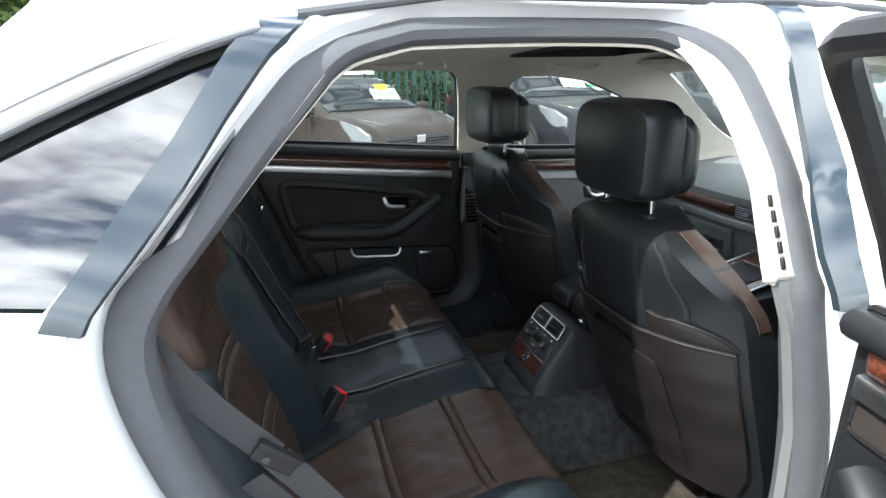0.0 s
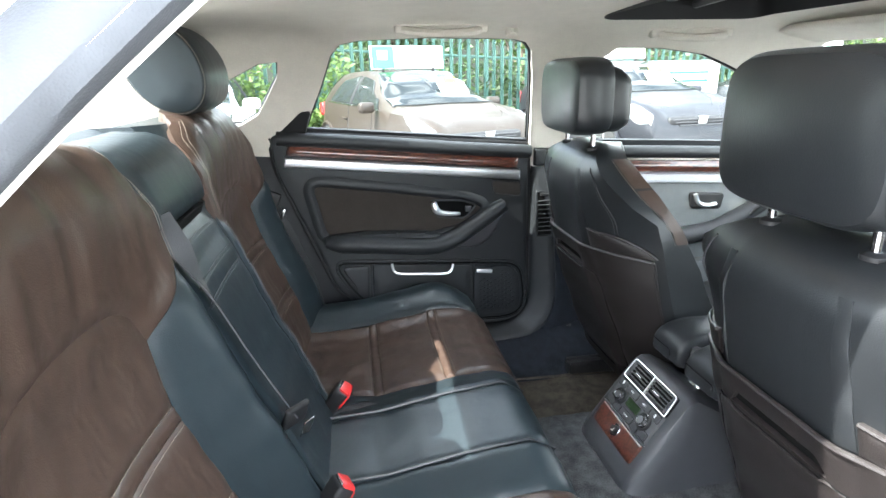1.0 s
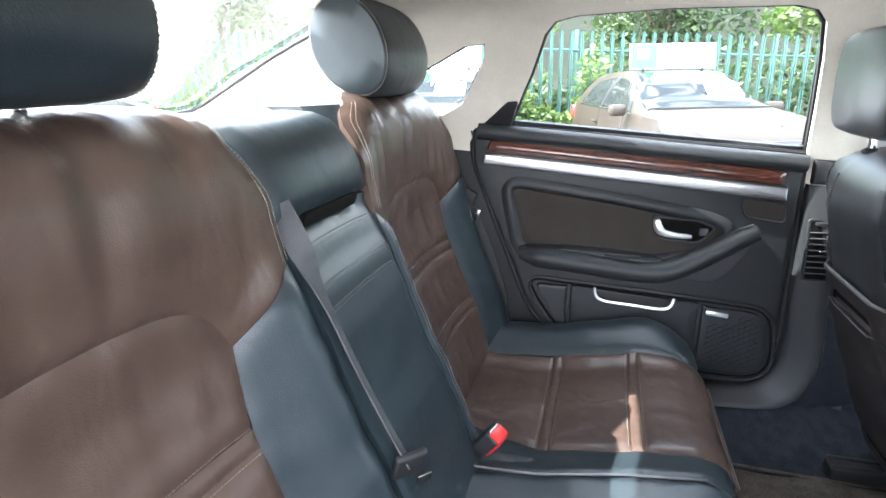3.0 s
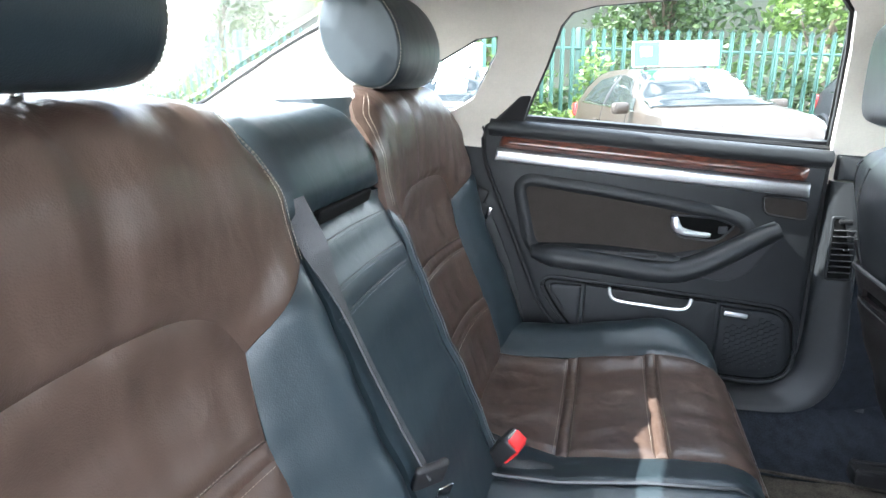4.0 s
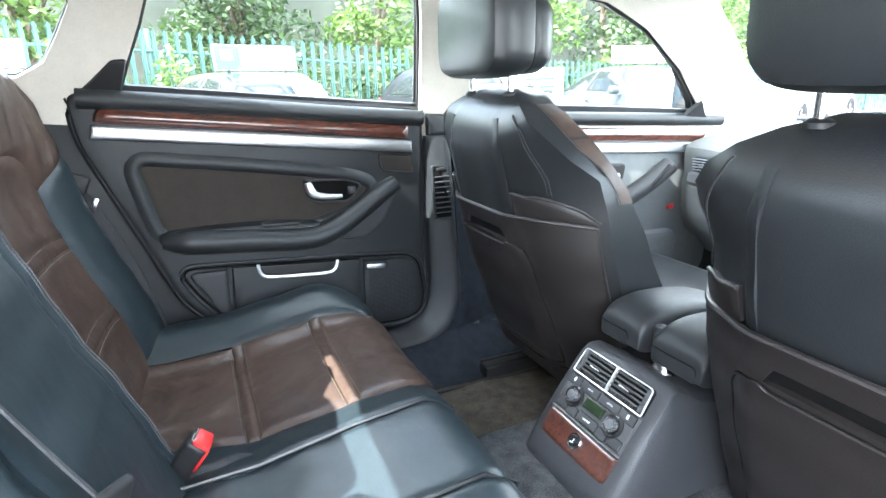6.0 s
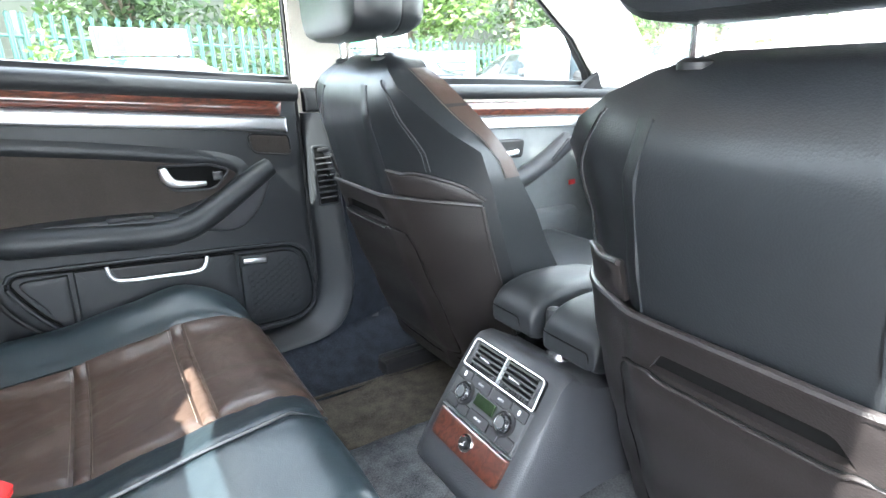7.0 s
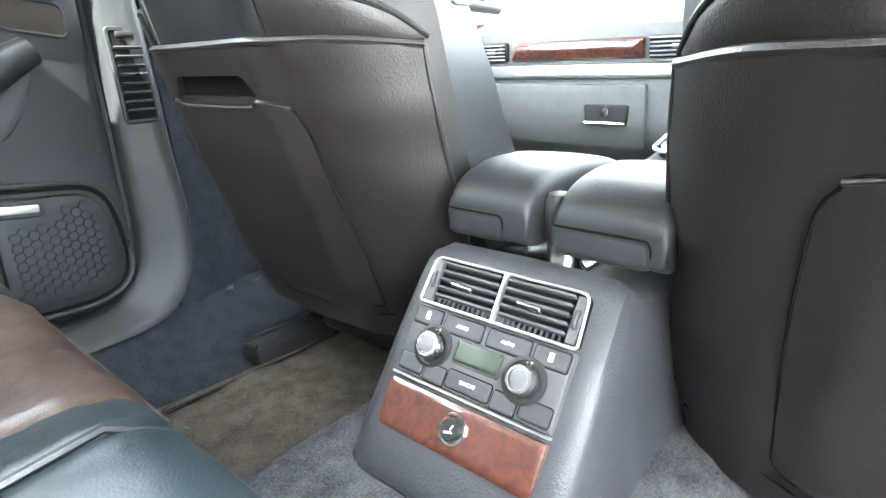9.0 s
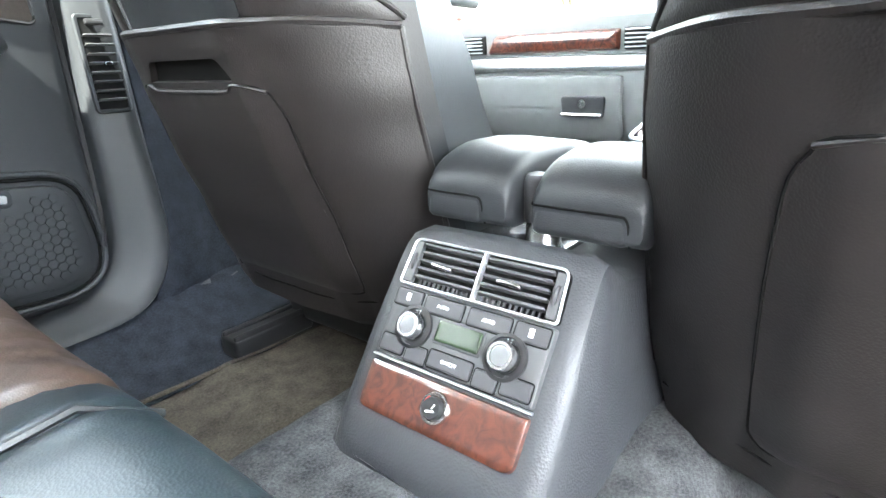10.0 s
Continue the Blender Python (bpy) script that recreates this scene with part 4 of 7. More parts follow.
door_3 = thing("door_3", "closed black front car door painted lighter as lit, with walnut strip", "car door", kind="structure")
FS = front_surface
# black panel in the lightened plastic, so its colour carries the light from ahead
part("door_panel", panel(FS, rpoly([(0.12, 0.93, 0.02), (0.13, 0.35, 0.05), (1.10, 0.30, 0.06), (1.16, 0.88, 0.02)]), 0.012, base=-0.01, edge=0.02, foot=0.05), DASH, door_3, "black soft plastic door panel with light in its colour")
part("belt_rail", tube(on(FS, [(0.12, 0.925), (0.5, 0.908), (0.8, 0.893), (1.1, 0.878)], 1, 0.01), 0.022, 10), PLASTIC, door_3)
part("wood_trim", panel(FS, rpoly([(0.14, 0.855, 0.004), (1.02, 0.805, 0.01), (1.06, 0.835, 0.02), (1.0, 0.855, 0.03), (0.13, 0.90, 0.004)]), 0.016, edge=0.016, crown=0.005, spine=((0.16, 0.876), (1.0, 0.83))), WOOD, door_3, "polished walnut strip")
part("metal_trim", panel(FS, rpoly([(0.14, 0.818, 0.004), (1.02, 0.768, 0.004), (1.02, 0.803, 0.004), (0.14, 0.853, 0.004)]), 0.018, edge=0.004, spine=((0.16, 0.838), (1.0, 0.79))), ALU, door_3, "brushed aluminium strip")
part("armrest", tube(smooth_line(on(FS, [(0.25, 0.63), (0.45, 0.61), (0.62, 0.62), (0.75, 0.67), (0.86, 0.735)], 1, 0.04)), 0.032, 10), KEY, door_3, "grey padded grip")
part("handle_bezel", panel(FS, rpoly([(0.56, 0.76, 0.015), (0.70, 0.75, 0.015), (0.69, 0.69, 0.015), (0.57, 0.70, 0.015)]), 0.012, edge=0.004), DARK, door_3)
part("handle", tube(smooth_line(on(FS, [(0.575, 0.755), (0.59, 0.725), (0.62, 0.712), (0.66, 0.715)], 1, 0.022)), 0.008, 8), SATIN, door_3, "chrome lever")
part("switch_panel", rbox((0.10, 0.05, 0.012), 0.005, 2, Matrix.Translation(Vector(FS(0.80, 0.70)) + Vector((0, -0.05, 0.01))) @ pose(0, 0, 0, 0, -40, 0)), DARK, door_3, "black window switches")
part("door_pocket", panel(FS, rpoly([(0.3, 0.52, 0.03), (0.95, 0.50, 0.05), (0.93, 0.36, 0.05), (0.32, 0.38, 0.04)]), 0.03, edge=0.02), DASH, door_3)
part("red_reflector", rbox((0.03, 0.006, 0.018), 0.003, 2, Matrix.Translation(Vector(FS(0.90, 0.585)) + Vector((0, -0.02, 0)))), RED, door_3, "small red reflector")
part("mirror_sail", panel(lambda x, q: inner(x, q, 1), rpoly([(0.90, -0.02, 0.005), (1.03, -0.02, 0.005), (0.97, 0.075, 0.01)]), 0.008, 1, edge=0.006), DARK, door_3, "black mirror corner piece")

# door mirror outside the far front window
dm = thing("door_mirror", "dark door mirror housing outside the front window", "door mirror")
part("housing", rbox((0.10, 0.24, 0.16), 0.05, 5, pose(1.02, 1.02, 0.98, 0, 0, 12)), PIANO, dm)
part("glass", rbox((0.004, 0.20, 0.125), 0.002, 2, pose(0.966, 1.008, 0.98, 0, 0, 12)), CHROME, dm, "mirror glass")
part("foot", tube([(1.02, 0.82, 0.92), (1.03, 0.93, 0.94)], 0.022, 8), DARK, dm)

# far B pillar below the belt, with its air vent, and the sill
pillar = thing("pillar_trim", "black plastic centre pillar cover with a slatted air vent", "pillar trim", kind="structure")
PS = lambda x, z: (x, 0.795 - 0.10 * max(0, 0.80 - z) * 0.9, z)
part("upper_cover", panel(PS, rpoly([(-0.028, 0.945, 0.004), (0.12, 0.935, 0.004), (0.12, 0.88, 0.004), (-0.028, 0.885, 0.004)]), 0.012, edge=0.008), PLASTIC, pillar)
INNER_EDGE = smooth_line([(-0.034, 0.786, 0.884), (-0.033, 0.784, 0.74), (-0.034, 0.781, 0.60), (-0.036, 0.778, 0.47), (-0.047, 0.776, 0.398), (-0.082, 0.775, 0.352), (-0.136, 0.775, 0.330), (-0.30, 0.775, 0.322), (-0.50, 0.775, 0.325), (-0.72, 0.775, 0.34)], 6)
OUTER_EDGE = smooth_line([(0.030, 0.774, 0.884), (0.036, 0.768, 0.74), (0.040, 0.760, 0.60), (0.047, 0.752, 0.47), (0.040, 0.745, 0.395), (0.008, 0.738, 0.330), (-0.055, 0.733, 0.292), (-0.20, 0.730, 0.283), (-0.45, 0.730, 0.283), (-0.72, 0.730, 0.283)], 6)
foot_secs = []
for a, b in zip(INNER_EDGE, OUTER_EDGE):
    d = (b - a).normalized()
    side_in = Vector((0, -1, 0))
    foot_secs.append([a - d * 0.002 + Vector((0, 0.04, 0)), a + d * 0.001 + Vector((0, 0.004, 0)), a + d * 0.006, a.lerp(b, 0.22) + side_in * 0.003, a.lerp(b, 0.45) + side_in * 0.004, a.lerp(b, 0.68) + side_in * 0.006, a.lerp(b, 0.86) + side_in * 0.006, b + side_in * 0.001, b + d * 0.007 + Vector((0, 0.010, 0)), b + d * 0.010 + Vector((0, 0.030, 0)), b + d * 0.012 + Vector((0, 0.09, 0))])
part("lower_cover", loft([list(reversed(q)) for q in foot_secs], cap=False, closed=False), PLASTIC, pillar, "smooth black cover sweeping from the pillar into the sill")
part("side_carpet", panel(lambda x, z: (x, 0.750 + 0.036 * max(0.0, min(1.0, (z - 0.30) / 0.55)) + 0.05 * min(1.0, max(0.0, (x - 0.05) / 0.12)), z), rpoly([(0.042, 0.882, 0.004), (0.40, 0.872, 0.004), (0.42, 0.16, 0.01), (-0.03, 0.16, 0.01), (0.0, 0.30, 0.01), (0.05, 0.42, 0.02)]), 0.002, edge=0.004, foot=0.03), SIDECARPET, pillar, "dark blue carpet on the side")
SLAT = material("grey_slat", (0.055, 0.056, 0.058), 0.45)
vent = thing("pillar_vent", "narrow upright air vent with black slats", "air vent")
vm = Matrix.Translation(Vector((0.004, 0.7675, 0.725))) @ pose(0, 0, 0, -6, 0, 0)
vr = rpoly([(-0.026, -0.075, 0.006), (0.026, -0.075, 0.006), (0.026, 0.075, 0.006), (-0.026, 0.075, 0.006)])
part("frame", moved(tube([(a, 0, b) for a, b in vr], 0.004, 6, closed=True, up=(0, 1, 0)), vm), PLASTIC, vent)
part("back", moved(rbox((0.05, 0.004, 0.148), 0.001, 1), vm), HOLE, vent)
for i in range(8):
    part("slat", moved(rbox((0.044, 0.009, 0.0022), 0.0008, 1, pose(0, -0.006, -0.057 + i * 0.0145, -15, 0, 0)), vm), SLAT, vent)
part("thumb_tab", moved(rbox((0.012, 0.012, 0.006), 0.002, 2, pose(0.004, -0.010, 0.0)), vm), CHROME, vent, "small chrome tab")
part("wheel", moved(rbox((0.028, 0.008, 0.010), 0.003, 2, pose(0, -0.004, 0.066)), vm), DARK, vent)


# ---- rear seat ----
XB = [(0.36, -0.765), (0.46, -0.785), (0.54, -0.808), (0.61, -0.835), (0.68, -0.864), (0.745, -0.890), (0.80, -0.906), (0.85, -0.917), (0.90, -0.912), (0.94, -0.906), (1.0, -0.910), (1.05, -0.919), (1.085, -0.936), (1.11, -0.960), (1.125, -0.995), (1.134, -1.05), (1.137, -1.08)]
XR = [(0.36, -0.665), (0.53, -0.738), (0.62, -0.772), (0.70, -0.810), (0.78, -0.839), (0.85, -0.865), (0.93, -0.899), (1.0, -0.910)]
XM = [(0.36, -0.672), (0.53, -0.744), (0.62, -0.778), (0.70, -0.816), (0.78, -0.845), (0.85, -0.872), (0.91, -0.902), (0.945, -0.922), (0.965, -0.916), (1.0, -0.921), (1.04, -0.936), (1.07, -0.957), (1.09, -0.984), (1.10, -1.02), (1.108, -1.08)]
MID = 0.147


def step01(a, b, v):
    t = max(0.0, min(1.0, (v - a) / (b - a)))
    return t * t * (3 - 2 * t)


def back_surface(y, z):
    a = abs(y)
    if a <= MID:
        return (lerp_table(XM, z) + 0.006 * (1 - (a / MID) ** 2) * step01(0.95, 1.0, z), y, z)
    x = lerp_table(XB, z)
    low = 1 - step01(0.84, 0.98, z)
    x += 0.045 * math.exp(-((a - 0.71) / 0.075) ** 2) * low
    x -= 0.020 * max(0, 1 - ((a - 0.433) / 0.20) ** 2) * step01(1.1, 0.9, z)
    x -= 0.05 * step01(0.70, 0.77, a) ** 2 + 0.05 * step01(0.24, 0.147, a) ** 2 * step01(1.0, 1.12, z) + 0.04 * step01(0.56, 0.72, a) ** 2 * step01(0.98, 1.12, z)
    x += (lerp_table(XR, z) - x) * step01(0.262, 0.16, a) * (1 - step01(0.93, 1.0, z))
    return (x, y, z)


rear_seat = thing("rear_bench", "brown and black leather rear bench of three places", "car seat")


def pair(nm, geo, mat, lab="", parent=None):
    """A part on the far place and its twin on the near one."""
    a = part(nm, geo, mat, parent or rear_seat, lab)
    b = part(nm, moved(geo, MIRROR), mat, parent or rear_seat, lab)
    return a, b


B = back_surface
body_secs = []
for y in (-0.77, -0.74, -0.70, -0.65, -0.60, -0.5, -0.40, -0.33, -0.29, -0.26, -0.235, -0.21, -0.19, -0.17, -0.158, -0.149, -0.145, -0.1, -0.05, 0, 0.05, 0.1, 0.145, 0.149, 0.158, 0.17, 0.19, 0.21, 0.235, 0.26, 0.29, 0.33, 0.40, 0.5, 0.60, 0.65, 0.70, 0.74, 0.77):
    body_secs.append([Vector(B(y, z)) + Vector((-0.026, 0, -0.006)) for z in (0.34, 0.42, 0.5, 0.56, 0.62, 0.68, 0.735, 0.78, 0.82, 0.86, 0.90, 0.94, 0.98, 1.03, 1.06, 1.08, 1.11)] + [Vector((-1.09, y, 1.10)), Vector((-1.11, y, 1.03)), Vector((-1.11, y, 0.34))])
part("backrest_body", loft([list(reversed(s)) for s in body_secs]), BLUE, rear_seat, "black leather backrest body")
arch = [tuple(q) for q in smooth_line([(0.25, 0.845), (0.261, 0.868), (0.285, 0.896), (0.325, 0.914), (0.38, 0.92), (0.433, 0.921), (0.486, 0.92), (0.541, 0.914), (0.581, 0.896), (0.600, 0.868), (0.608, 0.842)], 3)]
in_edge = [tuple(q) for q in smooth_line([(0.149, 0.922), (0.195, 0.888), (0.25, 0.845)], 4)]
out_edge = [tuple(q) for q in smooth_line([(0.608, 0.842), (0.68, 0.884), (0.757, 0.912)], 4)]
crest = [tuple(q) for q in smooth_line([(0.757, 0.912), (0.752, 1.0), (0.735, 1.06), (0.69, 1.105), (0.62, 1.126), (0.52, 1.131), (0.433, 1.132), (0.345, 1.131), (0.26, 1.127), (0.205, 1.115), (0.170, 1.085), (0.153, 1.03), (0.149, 0.98), (0.149, 0.922)], 4)]
S1, S2 = 0.735, 0.58
pair("shoulder_pad", pad(B, in_edge[:-1] + arch[:-1] + out_edge[:-1] + crest[:-1], 0.006, 0.016, wrinkle=0.0100, freq=(15, 3.6), seed=1, skirt=0.045), BROWN, "wrinkled brown leather shoulder panel")
pair("back_insert", pad(B, arch + [(0.604, S1 + 0.011), (0.262, S1 + 0.011)], 0.006, 0.014, wrinkle=0.0060, freq=(17, 5), seed=2), BROWN, "brown leather back insert")
pair("back_insert", pad(B, [(0.262, S2 + 0.011), (0.604, S2 + 0.011), (0.604, S1 - 0.011), (0.262, S1 - 0.011)], 0.005, 0.012, wrinkle=0.003, freq=(20, 9), seed=3), BROWN, "brown leather back insert")
pair("back_insert", pad(B, [(0.264, 0.36), (0.602, 0.36), (0.604, S2 - 0.011), (0.262, S2 - 0.011)], 0.005, 0.012, wrinkle=0.003, freq=(20, 9), seed=4), BROWN, "brown leather back insert")
for z in (S1, S2):
    pair("welt", pad(B, [(0.262, z - 0.011), (0.604, z - 0.011), (0.604, z + 0.011), (0.262, z + 0.011)], 0.004, 0.006, 0.008), BROWN, "stitched brown welt")
    for dz in (-0.016, 0.016):
        pair("stitching", stitches(on(B, [(0.268 + k * 0.033, z + dz) for k in range(11)], 1, 0.0002), 0.006), THREAD, "pale stitching")
pair("back_bolster", pad(B, in_edge + [(0.262, S1), (0.263, S2), (0.264, 0.36), (0.149, 0.36), (0.149, 0.65)], 0.005, 0.012, wrinkle=0.0012, freq=(9, 5), seed=5), BLUE, "black leather inner bolster")
pair("back_bolster", pad(B, out_edge + [(0.765, 0.65), (0.765, 0.36), (0.602, 0.36), (0.604, S2), (0.604, S1)], 0.005, 0.012, wrinkle=0.0014, freq=(9, 5), seed=6), BLUE, "black leather outer bolster")
for w in (0.0, 0.011):
    pair("stitching", stitches(on(B, smooth_line([(0.208 + w * 0.8, 1.108), (0.177 + w * 0.8, 1.075), (0.158 + w * 0.8, 1.0), (0.155 + w * 0.8, 0.925)]), 1, 0.0012)), THREAD, "pale double stitching")
    part("stitching", stitches(on(B, [(0.153 + w, 0.908 - k * 0.018) for k in range(28)], 1, 0.0016), 0.005, 0.0009), THREAD2, rear_seat, "grey double stitching")
# middle place with its folded armrest
part("middle_roll", pad(B, [tuple(q) for q in rpoly([(-0.146, 0.962, 0.01), (0.146, 0.962, 0.01), (0.146, 1.105, 0.02), (-0.146, 1.105, 0.02)])], 0.010, 0.022, wrinkle=0.0015, freq=(9, 9), seed=8, lift=0.004), BLUE, rear_seat, "black leather roll of the middle place")
part("middle_slot", panel(B, rpoly([(-0.075, 0.946, 0.005), (0.100, 0.946, 0.005), (0.100, 0.966, 0.005), (-0.075, 0.966, 0.005)]), 0.002, base=0.004, edge=0.004, foot=0.02), HOLE, rear_seat, "pull slot of the folded armrest, its shade painted black")
part("middle_back", pad(B, [(-0.128, 0.36), (0.1455, 0.36), (0.1455, 0.955), (0.106, 0.955), (0.102, 0.946), (-0.077, 0.946), (-0.082, 0.955), (-0.128, 0.955)], 0.0045, 0.007, wrinkle=0.001, freq=(6, 5), seed=9), BLUE, rear_seat, "black leather folded armrest")
for z in (0.921, 0.868, 0.836):
    part("seam", tube(on(B, [(-0.125 + k * 0.0268, z + 0.004 * math.sin(k * 0.3)) for k in range(11)], 1, 0.0002), 0.0011, 5), DARK, rear_seat)
    part("stitching", stitches(on(B, [(-0.123 + k * 0.0268, z - 0.005 + 0.004 * math.sin(k * 0.3)) for k in range(11)], 1, 0.0006), 0.006, 0.0005), THREAD2, rear_seat, "grey stitching")


# cushion
XC = [(-0.85, 0.425), (-0.75, 0.422), (-0.62, 0.430), (-0.50, 0.452), (-0.40, 0.470), (-0.32, 0.476), (-0.28, 0.467), (-0.258, 0.450), (-0.243, 0.42), (-0.236, 0.37)]


def seat_surface(x, y):
    a = abs(y)
    z = lerp_table(XC, x)
    z += 0.064 * step01(0.54, 0.68, a) * step01(-0.235, -0.40, x) - 0.045 * step01(0.69, 0.80, a)
    z += 0.026 * step01(0.225, 0.10, a) * (1 if x < -0.3 else step01(-0.24, -0.3, x))
    z -= 0.006 * max(0, 1 - ((a - 0.40) / 0.15) ** 2)
    return (x, y, z)


C = seat_surface
secs = []
for i in range(33):
    y = -0.785 + i * 1.57 / 32
    nose = -0.252 - 0.03 * max(0, (abs(y) - 0.6) / 0.18) ** 2
    top = [Vector(C(x, y)) + Vector((0, 0, -0.022)) for x in (-0.80, -0.70, -0.6, -0.5, -0.4, -0.34, -0.30)]
    secs.append(top + [Vector((nose - 0.012, y, C(-0.27, y)[2] - 0.03)), Vector((nose, y, 0.39)), Vector((nose - 0.01, y, 0.33)), Vector((nose - 0.05, y, 0.22)), Vector((-0.80, y, 0.22))])
part("cushion_body", loft(secs), BLUE, rear_seat, "black leather cushion body")
XS = (-0.60, -0.42)
NOSE = -0.240
for k, (x0, x1) in enumerate(((-0.82, XS[0] - 0.011), (XS[0] + 0.011, XS[1] - 0.011), (XS[1] + 0.011, NOSE))):
    rim = [[(x0, 0.33), (-0.70, 0.262), (x1, 0.226), (x1, 0.59), (x0, 0.595)], [(x0, 0.222), (x1, 0.217), (x1, 0.59), (x0, 0.595)]][k] if k < 2 else [tuple(q) for q in rpoly([(x0, 0.216, 0), (x1, 0.216, 0.02), (x1 + 0.002, 0.40, 0.2), (x1 - 0.004, 0.59, 0.05), (x0, 0.592, 0)])]
    pair("cushion_insert", pad(C, rim, 0.006, 0.014, 0.012, wrinkle=0.0034, freq=(11, 17), seed=11 + k), BROWN, "wrinkled brown leather cushion insert")
for x in XS:
    pair("welt", pad(C, [(x - 0.011, 0.216), (x + 0.011, 0.216), (x + 0.011, 0.592), (x - 0.011, 0.592)], 0.004, 0.006, 0.008), BROWN, "stitched brown welt")
    for dx in (-0.016, 0.016):
        pair("stitching", stitches(on(C, [(x + dx, 0.225 + k * 0.036) for k in range(11)], 1, 0.0002), 0.006), THREAD, "pale stitching")
pair("cushion_bolster", pad(C, [(-0.82, 0.595), (-0.60, 0.594), (-0.42, 0.591), (-0.30, 0.590), (-0.262, 0.592), (-0.252, 0.63), (-0.262, 0.70), (-0.32, 0.765), (-0.45, 0.792), (-0.82, 0.792)], 0.006, 0.014, wrinkle=0.0026, freq=(10, 10), seed=15), BLUE, "black leather cushion bolster")
part("middle_cushion", pad(C, [(-0.82, -0.108), (-0.262, -0.108), (-0.258, 0), (-0.262, 0.108), (-0.82, 0.108)], 0.005, 0.012, wrinkle=0.0030, freq=(9, 12), seed=16), BLUE, rear_seat, "creased black leather middle cushion")
pair("middle_flank", pad(C, [(-0.82, 0.108), (-0.262, 0.108), (-0.248, 0.214), (-0.42, 0.216), (-0.60, 0.223), (-0.70, 0.260), (-0.82, 0.328)], 0.006, 0.012, wrinkle=0.0024, freq=(10, 9), seed=17), BLUE, "black leather flank of the middle place")
pair("piping", tube(on(C, [(-0.80, 0.108), (-0.6, 0.108), (-0.45, 0.108), (-0.32, 0.108), (-0.268, 0.108)], 1, 0.001), 0.0035, 6), SMOOTH, "thin leather piping")
pair("piping", tube(smooth_line([Vector((-0.241, y, 0.408)) for y in (0.222, 0.30, 0.40, 0.5, 0.585)]), 0.005, 6), BROWN, "thick brown piping")
pair("cushion_apron", loft([[Vector((-0.243, y, 0.405)), Vector((-0.243, y, 0.37)), Vector((-0.256, y, 0.32)), Vector((-0.29, y, 0.24))] for y in (0.218, 0.3, 0.4, 0.5, 0.588)], cap=False, closed=False), BROWN, "brown leather front apron")


# headrests
def rear_headrest(y0, rise):
    h = thing("rear_headrest", "round-sided black leather headrest on a rear seat", "headrest", "rear headrests")
    secs, n = [], 28
    c, a, b = Vector((-0.995, 0, 1.206 + rise)), 0.075, 0.096

    def prof(k, dx=0.0):
        out = []
        for i in range(n):
            t = 2 * math.pi * i / n
            x, z = a * k * math.cos(t), b * k * math.sin(t)
            x += 0.02 * (z / b) * -1 - (0.012 if x < 0 else 0) * abs(math.cos(t))
            out.append(Vector((c.x + x + dx, 0, c.z + z)))
        return out

    for y, k in ((-0.13, 0.5), (-0.1305, 0.90), (-0.126, 0.965), (-0.115, 0.995), (-0.08, 1.02), (0, 1.03), (0.08, 1.02), (0.115, 0.995), (0.126, 0.965), (0.1305, 0.90), (0.13, 0.5)):
        secs.append([p + Vector((0, y0 + y, 0)) for p in prof(k)])
    part("pad", loft([list(reversed(s)) for s in secs]), BLUE, h, "black leather pad")
    for s in (-1, 1):
        part("stitching", stitches([p + Vector((0, y0 + s * 0.127, 0)) for p in prof(0.965) + prof(0.965)[:1]], 0.006, 0.0009), THREAD, h, "pale stitched side seam")
    for dy in (-0.055, 0.055):
        part("post", tube([(-1.025, y0 + dy, 1.05), (-1.02, y0 + dy, 1.15)], 0.006, 10), CHROME, h, "chrome post")
        part("collar", lathe([(0.014, 0), (0.014, 0.006), (0.009, 0.010)], pose(-1.024, y0 + dy, 1.112, 0, -20, 0), 14), DARK, h)
    return h


rear_headrest(0.418, 0.004)
rear_headrest(-0.418, 0.018)


# belts and buckles
def strap(path, width, across, t=0.0012):
    """A flat band along a line; `across` gives its width's direction."""
    secs = []
    p = [Vector(q) for q in path]
    for i, q in enumerate(p):
        d = (p[min(i + 1, len(p) - 1)] - p[max(i - 1, 0)]).normalized()
        a = Vector(across[i] if isinstance(across, list) else across).normalized()
        a = (a - d * a.dot(d)).normalized()
        nrm = d.cross(a)
        secs.append([q - a * width / 2 - nrm * t, q + a * width / 2 - nrm * t, q + a * width / 2 + nrm * t, q - a * width / 2 + nrm * t])
    return loft(secs)


mid_belt = thing("seat_belt", "black middle seat belt with its steel tongue", "seat belt", "seat belts")
mb = smooth_line([(-0.918, -0.128, 0.992), (-0.893, -0.126, 0.93), (-0.858, -0.124, 0.845), (-0.822, -0.123, 0.76), (-0.782, -0.122, 0.675), (-0.755, -0.120, 0.62)], 5)
twist = [Vector((1.0, 0.1, 0.3)).lerp(Vector((-0.42, 1.0, -0.1)), step01(0.0, 0.45, i / (len(mb) - 1))) for i in range(len(mb))]
part("webbing", strap(mb, 0.034, twist), BELT, mid_belt, "black belt webbing")
part("tongue_grip", rbox((0.012, 0.050, 0.05), 0.005, 3, Matrix.Translation(mb[-2] + Vector((0.006, 0, -0.01))) @ pose(0, 0, 0, 0, 25, -45)), DARK, mid_belt, "black tongue grip")
part("tongue", rbox((0.003, 0.022, 0.04), 0.001, 2, Matrix.Translation(mb[-1] + Vector((0.018, 0.004, -0.030))) @ pose(0, 0, 0, 0, 25, -45)), CHROME, mid_belt, "steel tongue")
far_belt = thing("seat_belt", "black outer seat belt hanging beside the rear seat", "seat belt", "seat belts")
